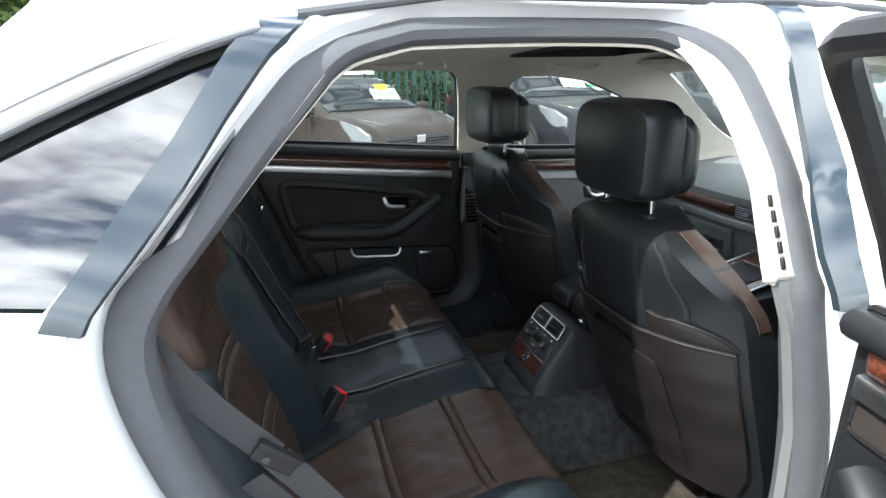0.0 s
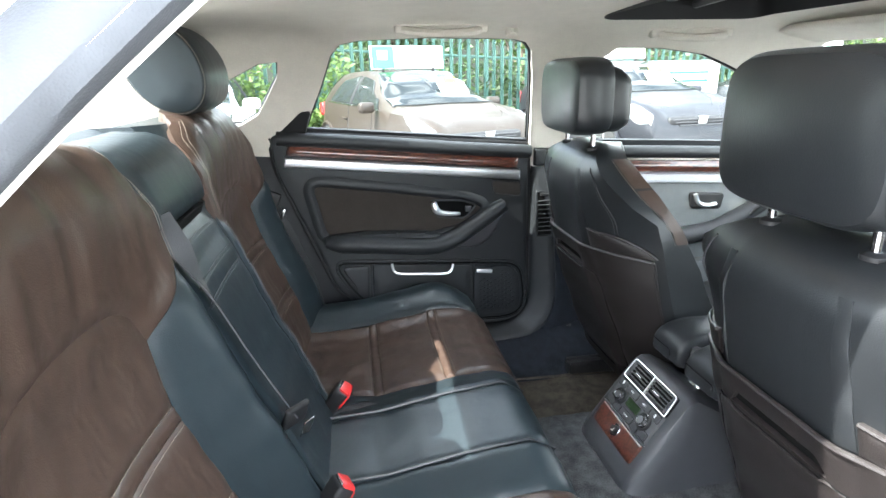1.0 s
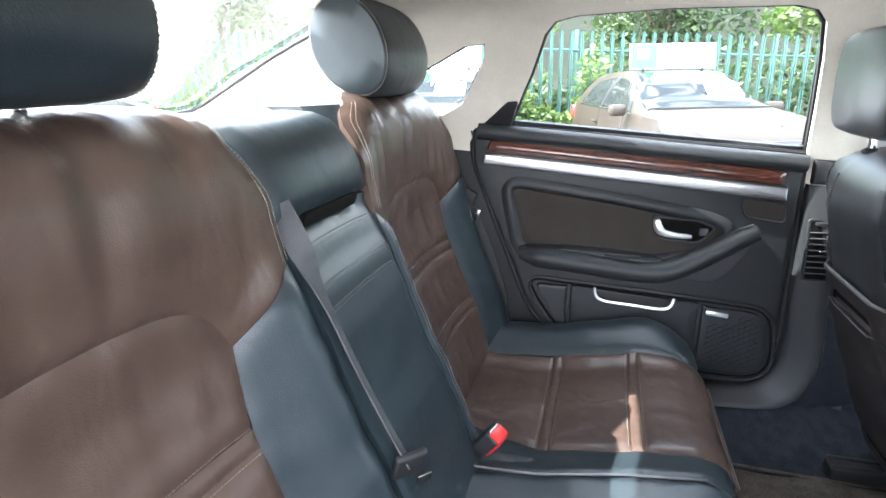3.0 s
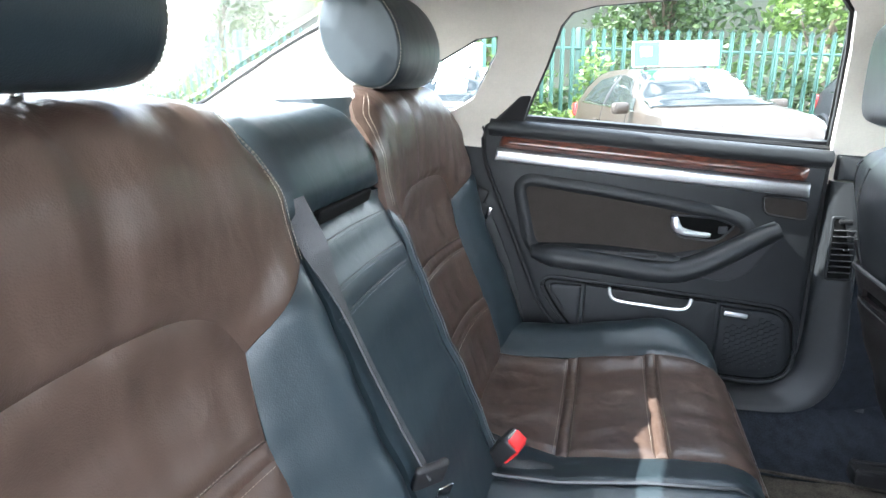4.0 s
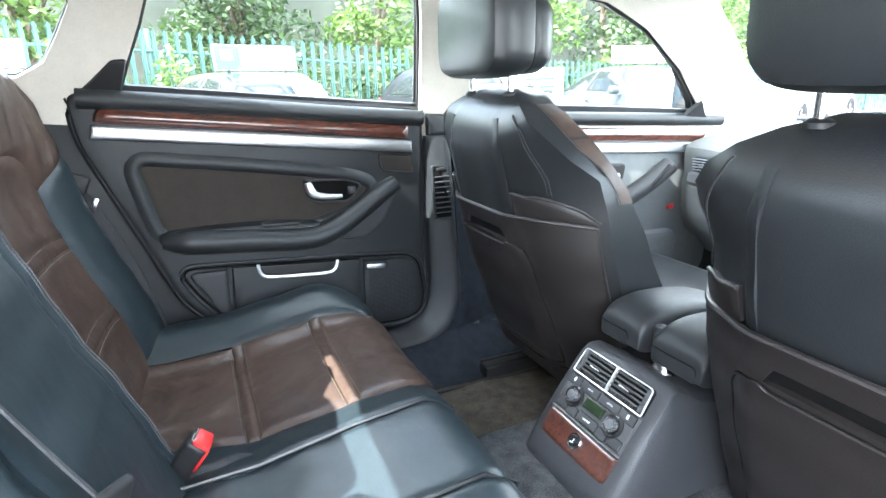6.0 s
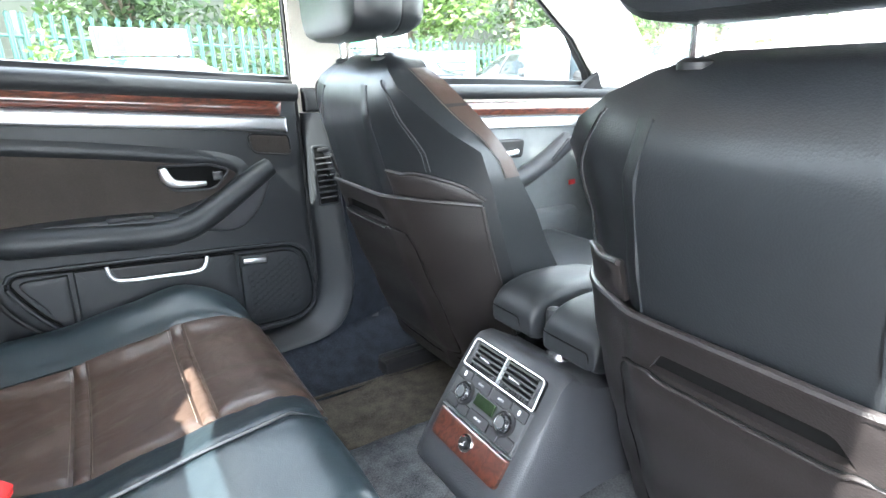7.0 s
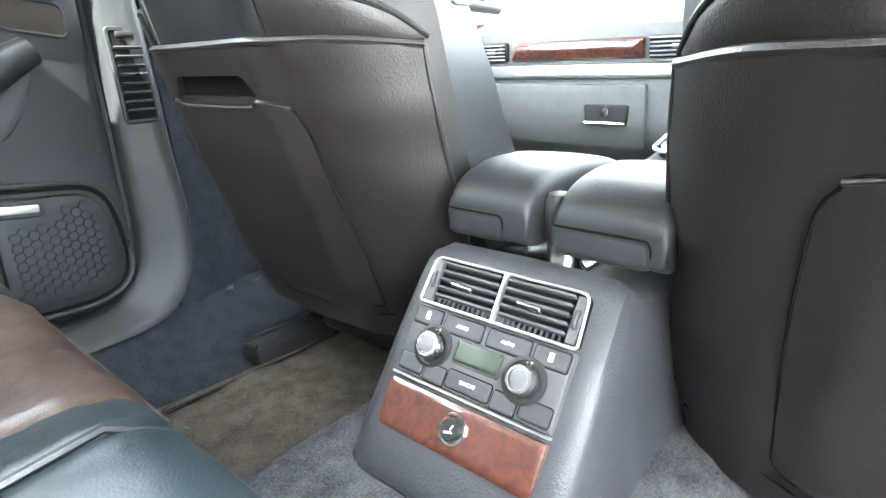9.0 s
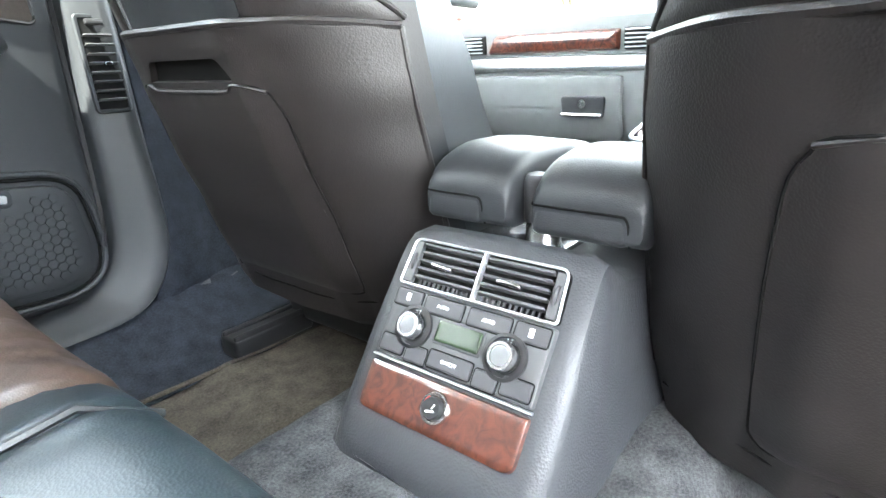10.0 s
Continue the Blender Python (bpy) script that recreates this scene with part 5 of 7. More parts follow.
fb = smooth_line([(-1.02, 0.735, 1.05), (-0.955, 0.745, 0.95), (-0.87, 0.755, 0.80), (-0.80, 0.76, 0.62), (-0.76, 0.762, 0.46)], 5)
part("webbing", strap(fb, 0.030, (1, -0.2, 0)), BELT, far_belt, "black belt webbing")
part("tongue_grip", rbox((0.045, 0.012, 0.04), 0.005, 3, Matrix.Translation(fb[9] + Vector((0.012, -0.008, 0))) @ pose(0, 0, 0, 0, 25, 0)), DARK, far_belt, "black tongue grip")
part("tongue", rbox((0.010, 0.003, 0.035), 0.001, 2, Matrix.Translation(fb[10] + Vector((0.020, -0.010, -0.02))) @ pose(0, 0, 0, 0, 25, 0)), CHROME, far_belt, "steel tongue")
near_belt = thing("seat_belt", "black outer seat belt folded beside the rear seat", "seat belt", "seat belts")
nb = smooth_line([(-1.0, -0.728, 1.06), (-0.945, -0.742, 0.95), (-0.885, -0.752, 0.86), (-0.815, -0.752, 0.772)], 5)
part("webbing", strap(nb, 0.047, (0.8, -0.25, 0.6)), BELT, near_belt, "black belt webbing")
nb2 = smooth_line([(-0.812, -0.752, 0.766), (-0.765, -0.748, 0.695), (-0.71, -0.745, 0.60), (-0.67, -0.75, 0.50), (-0.66, -0.76, 0.40)], 5)
part("webbing", strap(nb2, 0.047, (0.8, -0.2, 0.6)), BELT, near_belt, "black belt webbing")
part("webbing", strap([p + Vector((-0.035, 0.006, -0.035)) for p in nb2], 0.040, (0.8, -0.2, 0.6)), BELT, near_belt, "folded lower run of webbing")
GM = Matrix.Translation((-0.812, -0.758, 0.768)) @ pose(0, 0, 0, 0, 40, 0)
part("tongue_grip", rbox((0.066, 0.014, 0.030), 0.006, 3, GM), DARK, near_belt, "black tongue grip")
part("grip_lip", rbox((0.070, 0.020, 0.008), 0.003, 2, GM @ pose(0, -0.002, 0.014)), DARK, near_belt)
part("rivet", lathe([(0.006, 0), (0.006, 0.002), (0.003, 0.003), (0, 0.003)], GM @ pose(-0.012, -0.007, -0.004, 90, 0, 0), 14), KEY, near_belt, "small round stop")


def buckle(m, label):
    k = thing("belt_buckle", label, "belt buckle", "belt buckles")
    part("housing", rbox((0.034, 0.046, 0.075), 0.007, 3, m), DARK, k)
    part("button", rbox((0.026, 0.040, 0.012), 0.004, 2, m @ pose(0.004, 0, 0.036)), RED, k, "red release button")
    part("button", rbox((0.010, 0.040, 0.042), 0.004, 2, m @ pose(0.0155, 0, 0.014)), RED, k, "red release button")
    part("slot", rbox((0.005, 0.030, 0.004), 0.001, 1, m @ pose(-0.010, 0, 0.0385)), CHROME, k)
    return k


buckle(pose(-0.70, 0.155, 0.475, 0, 38, -15), "black belt buckle with a red button at the far place")
buckle(pose(-0.70, -0.175, 0.475, 0, 38, 20), "black belt buckle with a red button at the near place")


# ---- front seats ----
CY = 0.415
XF = [(0.24, 0.14), (0.38, 0.085), (0.50, 0.04), (0.62, -0.005), (0.70, -0.030), (0.76, -0.050), (0.82, -0.066), (0.90, -0.080), (0.955, -0.072), (0.99, -0.045), (1.015, 0.0)]


FRONT = [(0.26, 0.34), (0.5, 0.25), (0.70, 0.16), (0.80, 0.11), (0.88, 0.06), (0.94, 0.02), (0.98, 0.0), (1.01, 0.02)]


def half_width(z):
    return lerp_table([(0.24, 0.255), (0.40, 0.280), (0.60, 0.282), (0.75, 0.276), (0.85, 0.268), (0.92, 0.230), (0.96, 0.190), (0.985, 0.145), (1.0, 0.11), (1.015, 0.06)], z)


def facets(z):
    """Distances from the seat's middle at which the back bends into its bevelled strip and then into its side."""
    w = half_width(z)
    a0 = lerp_table([(0.40, 0.124), (0.69, 0.114), (0.76, 0.104), (0.90, 0.100), (0.98, 0.086)], z)
    a1 = a0 + lerp_table([(0.40, 0.030), (0.76, 0.024), (0.98, 0.018)], z)
    f = min(1.0, 0.84 * w / (a1 + 0.02))
    return w, a0 * f, a1 * f


def shell_surface(y, z):
    w, a0, a1 = facets(z)
    a = abs(y - CY)
    x = 0.50 * max(0.0, min(a, a1) - a0)
    if a > a1:
        x += 0.10 * (a - a1) + 4.9 * (a - a1) ** 2
    return (lerp_table(XF, z) + x * max(0.12, min(1, (1.0 - z) / 0.16)), y, z)


def off(surf, d):
    """A surface moved out by d along its normal, on the side towards the rear."""
    return lambda a, b: tuple(Vector(surf(a, b)) + normal_of(surf, a, b, -1) * d)


def front_seat():
    s = thing("front_seat", "black leather front seat with brown stripes and a hard map pocket", "car seat", "front seats")
    secs = []
    for z in (0.345, 0.36, 0.42, 0.5, 0.58, 0.66, 0.72, 0.78, 0.84, 0.88, 0.92, 0.95, 0.975, 0.995, 1.01):
        w = half_width(z)
        _, a0, a1 = facets(z)
        half_back = [0.5 * a0, a0 - 0.003, a0 + 0.003, a1 - 0.003, a1 + 0.003, a1 + (w - a1) * 0.3, a1 + (w - a1) * 0.55, a1 + (w - a1) * 0.75, a1 + (w - a1) * 0.9, w]
        back = [Vector(shell_surface(CY + k, z)) for k in [-q for q in reversed(half_back)] + [0.0] + half_back]
        fx = lerp_table(FRONT, z)
        fx = max(fx, back[0].x + 0.02)
        front = [Vector((fx + 0.03, CY + w * 0.97, z)), Vector((fx + 0.04, CY + w * 0.8, z)), Vector((fx, CY + w * 0.5, z)), Vector((fx - 0.01, CY, z)), Vector((fx, CY - w * 0.5, z)), Vector((fx + 0.04, CY - w * 0.8, z)), Vector((fx + 0.03, CY - w * 0.97, z))]
        secs.append(back + front)
    part("backrest", loft(secs), SMOOTH, s, "black leather backrest")
    F = shell_surface
    # hard lower shell with its rounded band at the top, its slot and the pocket panel
    shell_rim = [(CY - 0.262, 0.750), (CY - 0.2, 0.757), (CY - 0.1, 0.758), (CY, 0.758), (CY + 0.1, 0.758), (CY + 0.2, 0.757), (CY + 0.262, 0.750), (CY + 0.266, 0.6), (CY + 0.262, 0.44), (CY + 0.24, 0.368), (CY, 0.352), (CY - 0.24, 0.368), (CY - 0.262, 0.44), (CY - 0.266, 0.6)]
    bends = [[(CY + sg * facets(z)[i], z) for z in [0.36 + 0.04 * k for k in range(17)]] for sg in (-1, 1) for i in (1, 2)]
    slot = rpoly([(CY - 0.098, 0.699, 0.004), (CY + 0.098, 0.699, 0.004), (CY + 0.080, 0.727, 0.008), (CY - 0.080, 0.727, 0.008)])
    shell = part("back_shell", sheet(off(F, 0.011), shell_rim, [slot], 0.014, 0.009, -1, bends), SHELL, s, "dark brown-black plastic back shell", 30)
    part("slot_lining", pad(F, offset(slot, 0.006), 0, 0.01, 0.014, side=-1, lift=0.0012, skirt=0.002), HOLE, shell, "inside of the pocket slot, its shade painted black")
    pocket = rpoly([(CY - 0.160, 0.412, 0.022), (CY + 0.160, 0.412, 0.022), (CY + 0.158, 0.56, 0.05), (CY + 0.148, 0.686, 0.030), (CY + 0.10, 0.697, 0.012), (CY + 0.084, 0.690, 0.012), (CY - 0.084, 0.690, 0.012), (CY - 0.10, 0.697, 0.012), (CY - 0.148, 0.686, 0.030), (CY - 0.158, 0.56, 0.05)])
    pk = part("map_pocket", pad(F, pocket, 0.0025, 0.006, 0.014, side=-1, lift=0.0150, skirt=0.004, creases=bends), SHELL, s, "hard map pocket panel", 30)
    part("pocket_joint", tube(on(F, offset(pocket, 0.0012), -1, 0.0122), 0.0013, 6, closed=True), HOLE, pk)
    part("pocket_edge", tube(smooth_line(on(F, [(CY + a, b) for a, b in ((-0.136, 0.688), (-0.10, 0.696), (-0.084, 0.690), (-0.04, 0.689), (0.04, 0.689), (0.084, 0.690), (0.10, 0.696), (0.136, 0.688))], -1, 0.0142)), 0.0022, 8), SHELL, pk, "rolled top edge of the pocket")
    part("skirt_joint", tube(smooth_line(on(F, [(CY + a, b) for a, b in ((-0.245, 0.412), (-0.16, 0.398), (-0.08, 0.392), (0, 0.391), (0.08, 0.392), (0.16, 0.398), (0.245, 0.412))], -1, 0.0120)), 0.0012, 6), HOLE, shell)
    for sg in (-1, 1):
        def side(rows):
            rim = [(CY + sg * a, b) for a, b in rows]
            return rim if sg > 0 else list(reversed(rim))
        part("shell_piping", tube(smooth_line(on(F, [(CY + sg * a, b) for a, b in ((0.262, 0.749), (0.2, 0.757), (0.14, 0.7585), (0.105, 0.759), (0.05, 0.759), (0.0, 0.759))], -1, 0.0085)), 0.0050, 8), SHELL, s, "rounded edge of the shell")
        part("shell_piping", tube(smooth_line(on(F, [(CY + sg * a, b) for a, b in ((0.262, 0.749), (0.265, 0.68), (0.266, 0.6), (0.265, 0.5), (0.260, 0.43))], -1, 0.0085)), 0.0040, 8), SHELL, s, "rounded edge of the shell")
        strip = [(facets(z)[1] + 0.001, z) for z in (0.760, 0.80, 0.85, 0.90, 0.94, 0.955)] + [(facets(z)[2] - 0.001, z) for z in (0.955, 0.94, 0.90, 0.85, 0.80, 0.760)]
        part("strap_band", pad(F, side(strip), 0.0018, 0.006, 0.010, side=-1, lift=0.0028, skirt=0.004), SMOOTH, s, "flat raised leather band", 30)
        horn = [(0.132, 0.762), (0.133, 0.808), (0.165, 0.804), (0.185, 0.806), (0.216, 0.799), (0.246, 0.782), (0.266, 0.757), (0.260, 0.752), (0.2, 0.760)]
        part("shell_horn", pad(F, side(horn), 0.003, 0.008, 0.010, side=-1, lift=0.0075, skirt=0.009), SHELL, s, "brown-black shell corner")
        part("horn_edge", tube(smooth_line(on(F, [(CY + sg * a, b) for a, b in horn[1:7]], -1, 0.0048)), 0.0034, 8), SHELL, s, "rounded shell edge")
        part("stitching", stitches(on(F, smooth_line([(CY + sg * 0.150, 0.962), (CY + sg * 0.180, 0.92), (CY + sg * 0.198, 0.87), (CY + sg * 0.206, 0.808)]), -1, 0.0012)), THREAD2, s, "grey stitching")
        part("seam", tube(on(F, smooth_line([(CY + sg * 0.154, 0.962), (CY + sg * 0.185, 0.92), (CY + sg * 0.203, 0.87), (CY + sg * 0.211, 0.808)]), -1, 0.0006), 0.0018, 6), DARK, s)
        rows = []
        for z in (0.79, 0.82, 0.86, 0.90, 0.935, 0.96, 0.98):
            w = half_width(z)
            e = Vector(shell_surface(CY + sg * w, z))
            fx = max(lerp_table(FRONT, z), e.x + 0.02)
            n = Vector((-0.2, sg, 0.25)).normalized() * 0.003
            rows.append([e.lerp(Vector((fx + 0.03, CY + sg * w * 0.97, z)), 0.55) + n, Vector((fx + 0.03, CY + sg * w * 0.97, z)) + n, Vector((fx + 0.04, CY + sg * w * 0.8, z)) + Vector((0.003, 0, 0.001))])
        part("brown_stripe", loft(rows if sg < 0 else [list(reversed(r)) for r in rows], cap=False, closed=False), BROWN, s, "brown leather side stripe")
        part("stitching", stitches([r[0] + Vector((-0.004, sg * 0.001, 0)) for r in rows]), THREAD, s, "pale stitching")
    # headrest: a rear shell and the pad before it
    h0 = Vector((-0.035, CY, 1.125))
    rim = [(math.copysign(abs(math.cos(t)) ** 0.42, math.cos(t)), math.copysign(abs(math.sin(t)) ** 0.42, math.sin(t))) for t in [2 * math.pi * i / 48 for i in range(48)]]
    def head(secrows):
        return loft([[h0 + Vector((x, w * a, h * b + dz)) for a, b in rim] for x, w, h, dz, tilt in secrows])
    hr = part("headrest", head([(-0.062, 0.119, 0.072, 0, 0), (-0.056, 0.134, 0.086, 0, 0), (-0.042, 0.141, 0.092, 0, 0), (-0.01, 0.143, 0.094, 0, 0), (0.022, 0.141, 0.092, 0, 0), (0.030, 0.136, 0.087, 0, 0)]), SMOOTH, s, "square black leather headrest")
    part("headrest_pad", head([(0.028, 0.130, 0.078, -0.004, 0), (0.034, 0.134, 0.082, -0.006, 0), (0.06, 0.132, 0.078, -0.010, 0), (0.082, 0.118, 0.066, -0.012, 0), (0.092, 0.095, 0.048, -0.012, 0)]), SMOOTH, hr, "rounded front pad")
    part("seam", tube([h0 + Vector((-0.048, 0.1365 * a, 0.0875 * b)) for a, b in rim], 0.0016, 5, closed=True), SMOOTH, hr)
    for d in (-0.085, 0.085):
        part("post", tube([(-0.028, CY + d, 0.97), (-0.03, CY + d, 1.06)], 0.0065, 10), CHROME, s, "chrome headrest post")
        part("collar", lathe([(0.016, 0), (0.016, 0.006), (0.010, 0.010)], pose(-0.028, CY + d, 0.995), 14), DARK, s)
    # cushion and the runners on the floor
    part("cushion", rbox((0.52, 0.52, 0.16), 0.06, 5, pose(0.45, CY, 0.40, 0, -5, 0)), SMOOTH, s, "black leather seat cushion")
    part("seat_base", rbox((0.46, 0.40, 0.10), 0.02, 3, pose(0.42, CY, 0.285)), DARK, s, "dark seat frame")
    for d in (-0.17, 0.17):
        r = part("seat_rail", rbox((0.52, 0.045, 0.04), 0.006, 2, pose(0.42, CY + d, 0.232)), DARK, s, "black floor runner")
        part("rail_cap", rbox((0.17, 0.050, 0.038), 0.006, 3, pose(0.125, CY + d, 0.237)), DARK, r, "black runner end cap")
        part("cap_ridge", rbox((0.165, 0.010, 0.012), 0.004, 2, pose(0.125, CY + d + 0.018, 0.257)), DARK, r)
        part("cap_ridge", rbox((0.165, 0.010, 0.012), 0.004, 2, pose(0.125, CY + d - 0.018, 0.257)), DARK, r)
        part("rail_edge", rbox((0.10, 0.004, 0.010), 0.001, 1, pose(0.26, CY + d - 0.02, 0.258)), ALU, r, "bright steel runner edge")
    part("cable_clip", rbox((0.014, 0.018, 0.022), 0.004, 2, pose(0.215, CY + 0.075, 0.275)), PRINT, s, "small white cable clip")
    part("cable", tube(smooth_line([(0.16, CY - 0.15, 0.23), (0.19, CY - 0.10, 0.27), (0.21, CY, 0.255), (0.2, CY + 0.11, 0.265)]), 0.004, 6), DARK, s)
    return s


seat = front_seat()
driver = copy_thing(seat, pose(0, -2 * CY + 0.026, -0.026))
for piece in driver.children:
    if piece.name.startswith(("headrest", "post", "collar")):
        if piece.name.startswith("headrest"):
            piece.scale.z = 1.10
            piece.location.z -= 0.1045
    if piece.name.startswith(("seat_rail", "seat_base", "cable")):
        piece.location.z += 0.026


# ---- centre console ----
console = thing("centre_console", "black centre console with rear air vents and burr walnut panel", "console")
FACE = Vector((-0.100, 0, 0.372)), Vector((0.022, 0, 0.548))
up = (FACE[1] - FACE[0]).normalized()
out = Vector((-up.z, 0, up.x))
FM = Matrix((( 0, up.x, out.x, FACE[0].x), (-1, 0, 0, 0), (0, up.z, out.z, FACE[0].z), (0, 0, 0, 1)))
# face coordinates: a to the viewer's right, b up the slope, c out of the face
flat = lambda a, b: tuple(FM @ Vector((a, b, 0)))
shape = []
for x, w, zt, zb in ((-0.118, 0.100, 0.352, 0.335), (-0.112, 0.112, 0.366, 0.33), (-0.098, 0.117, 0.384, 0.325), (-0.04, 0.117, 0.466, 0.32), (0.0, 0.116, 0.519, 0.32), (0.012, 0.115, 0.534, 0.32), (0.024, 0.114, 0.5425, 0.32), (0.038, 0.112, 0.5435, 0.32), (0.06, 0.112, 0.530, 0.32), (0.09, 0.112, 0.512, 0.31), (0.13, 0.114, 0.503, 0.31), (0.2, 0.125, 0.50, 0.30), (0.5, 0.13, 0.53, 0.28), (1.05, 0.13, 0.60, 0.28)):
    flare = 0.02
    shape.append([Vector((x, -w - flare, zb)), Vector((x, -w - flare * 0.3, zb + (zt - zb) * 0.4)), Vector((x, -w, zt - 0.022)), Vector((x, -w + 0.006, zt - 0.007)), Vector((x, -w + 0.02, zt)), Vector((x, 0, zt + 0.002)), Vector((x, w - 0.02, zt)), Vector((x, w - 0.006, zt - 0.007)), Vector((x, w, zt - 0.022)), Vector((x, w + flare * 0.3, zb + (zt - zb) * 0.4)), Vector((x, w + flare, zb))])
part("console_body", loft(shape), FACIA, console, "black grained plastic body")


def face_panel(nm, rim, h, mat, lab="", parent=None, base=0.004, edge=0.003, foot=0.006):
    return part(nm, panel(flat, rim, h, 1, base=base, edge=edge, foot=foot, step=0.012), mat, parent or console, lab)


def rect(a, b, w, h, r):
    return rpoly([(a - w / 2, b - h / 2, r), (a + w / 2, b - h / 2, r), (a + w / 2, b + h / 2, r), (a - w / 2, b + h / 2, r)])


W = 0.090
face_panel("wood_panel", rpoly([(-W, 0.018, 0.012), (W, 0.018, 0.012), (W, 0.0675, 0.003), (-W, 0.0675, 0.003)]), 0.006, BURR, "burr walnut panel")
face_panel("metal_line", rect(0, 0.0715, 2 * W, 0.003, 0.001), 0.008, ALU, "thin aluminium line")
unit = face_panel("climate_unit", rect(0, 0.109, 2 * W, 0.071, 0.004), 0.006, PLATE, "dark grey climate control unit")
ventf = rpoly([(-0.089, 0.1475, 0.004), (0.089, 0.1475, 0.004), (0.086, 0.1955, 0.008), (-0.086, 0.1955, 0.008)])
face_panel("vent_recess", ventf, 0.0005, HOLE, "shallow vent recess with its shade painted black", base=0.003)
part("vent_frame", tube([FM @ Vector((a, b, 0.0105)) for a, b in ventf], 0.0013, 8, closed=True, up=out), SATIN, console, "thin bright vent frame")
part("vent_divider", rbox((0.0026, 0.047, 0.008), 0.001, 2, FM @ pose(0, 0.1715, 0.0085)), SATIN, console, "thin bright divider")
for s in (-1, 1):
    c = s * 0.0385
    for i in range(5):
        part("slat", rbox((0.070, 0.0030, 0.0070), 0.0008, 1, FM @ pose(c, 0.1570 + i * 0.0083, 0.0080, -14, 0, 0)), PLATE, console)
    for i in range(11):
        part("vane", rbox((0.0016, 0.007, 0.004), 0.0004, 1, FM @ pose(c - 0.030 + i * 0.006, 0.1515, 0.0050)), KEY, console)
    part("slider", rbox((0.026, 0.0052, 0.007), 0.0024, 3, FM @ pose(c - 0.003, 0.1705, 0.0140, 0, 0, -3)), KNOB, console, "bright vent slider")
    part("vent_end", rbox((0.010, 0.043, 0.006), 0.001, 1, FM @ pose(s * 0.0805, 0.1715, 0.0075)), PLATE, console, "narrow end plate with the vent wheel")
    part("thumb_wheel", lathe([(0.0, -0.002), (0.0115, -0.002), (0.0125, 0.0), (0.0115, 0.002), (0.0, 0.002)], FM @ pose(s * 0.0805, 0.1715, 0.0025, 0, 90, 0), 20), KEY, console)


def button(rim):
    face_panel("button_joint", offset(rim, 0.0009), 0.0004, HOLE, "", unit, 0.0101, 0.0003, 0.001)
    return face_panel("button", rim, 0.002, KEY, "", unit, 0.0098, 0.002, 0.0005)


face_panel("display_frame", rect(0, 0.112, 0.055, 0.025, 0.003), 0.0006, KEY, "", unit, 0.0102, 0.001, 0.001)
face_panel("display", rect(0, 0.112, 0.050, 0.020, 0.002), 0.001, SCREEN, "green display", unit, 0.0112, 0.001, 0.001)
button(rect(-0.026, 0.1335, 0.046, 0.017, 0.003))
button(rect(0.026, 0.1335, 0.046, 0.017, 0.003))
button(rect(0, 0.0855, 0.050, 0.017, 0.003))
for s in (-1, 1):
    button(rect(s * 0.070, 0.1335, 0.034, 0.017, 0.003))
    button(rect(s * 0.040, 0.083, 0.025, 0.017, 0.003))
    button(rect(s * 0.071, 0.086, 0.030, 0.017, 0.003))
    km = FM @ pose(s * 0.0525, 0.108, 0.010)
    k = part("knob_ring", lathe([(0.0215, 0), (0.0215, 0.0026), (0.018, 0.0036), (0.0175, 0.001)], km, 28), DARK, unit, "grey dial ring")
    part("knob", lathe([(0.0150, 0), (0.0145, 0.004), (0.0132, 0.010), (0.0122, 0.0125), (0.0098, 0.0125), (0.0092, 0.0115), (0.0, 0.0115)], km, 28), KNOB, k, "bright turning knob")
    part("knob_cap", lathe([(0.0088, 0.0112), (0.0082, 0.0124), (0, 0.0126)], km, 20), PALEKEY, k, "silver-grey knob cap")
    words("label", "- +", 0.0058, FM @ pose(s * 0.0525, 0.1275 - 0.003, 0.0112), PRINT, unit)
    words("label", "AUTO", 0.0050, FM @ pose(s * 0.026, 0.1335, 0.0122), PRINT, unit)
    face_panel("icon", rect(s * 0.070, 0.1345, 0.005, 0.008, 0.001), 0.0004, PRINT, "small white symbol", unit, 0.0118, 0.0005, 0.0005)
words("label", "ON/OFF", 0.0050, FM @ pose(0, 0.0855, 0.0122), PRINT, unit)
lm = FM @ pose(0.0005, 0.0445, 0.008)
lighter = part("cigarette_lighter", lathe([(0.0152, 0), (0.0152, 0.004), (0.0142, 0.0055), (0.0118, 0.0055), (0.0110, 0.002)], lm, 28), CHROME, console, "chrome lighter ring")
part("lighter_knob", lathe([(0.0104, 0), (0.0104, 0.007), (0.0094, 0.010), (0.0, 0.0105)], lm, 24), DARK, lighter, "black lighter knob")
part("lighter_mark", rbox((0.009, 0.0018, 0.0006), 0.0002, 1, lm @ pose(0.0005, -0.003, 0.0108, 0, 0, 15)), PRINT, lighter, "white symbol")
part("lighter_mark", rbox((0.005, 0.0014, 0.0006), 0.0002, 1, lm @ pose(0.003, 0.002, 0.0108, 0, 0, 65)), PRINT, lighter, "white symbol")
part("lighter_glow", tube([lm @ Vector((0.0112 * math.cos(t), 0.0112 * math.sin(t), 0.0060)) for t in [2.2 + i * 0.25 for i in range(7)]], 0.0006, 5), RED, lighter, "red light ring")

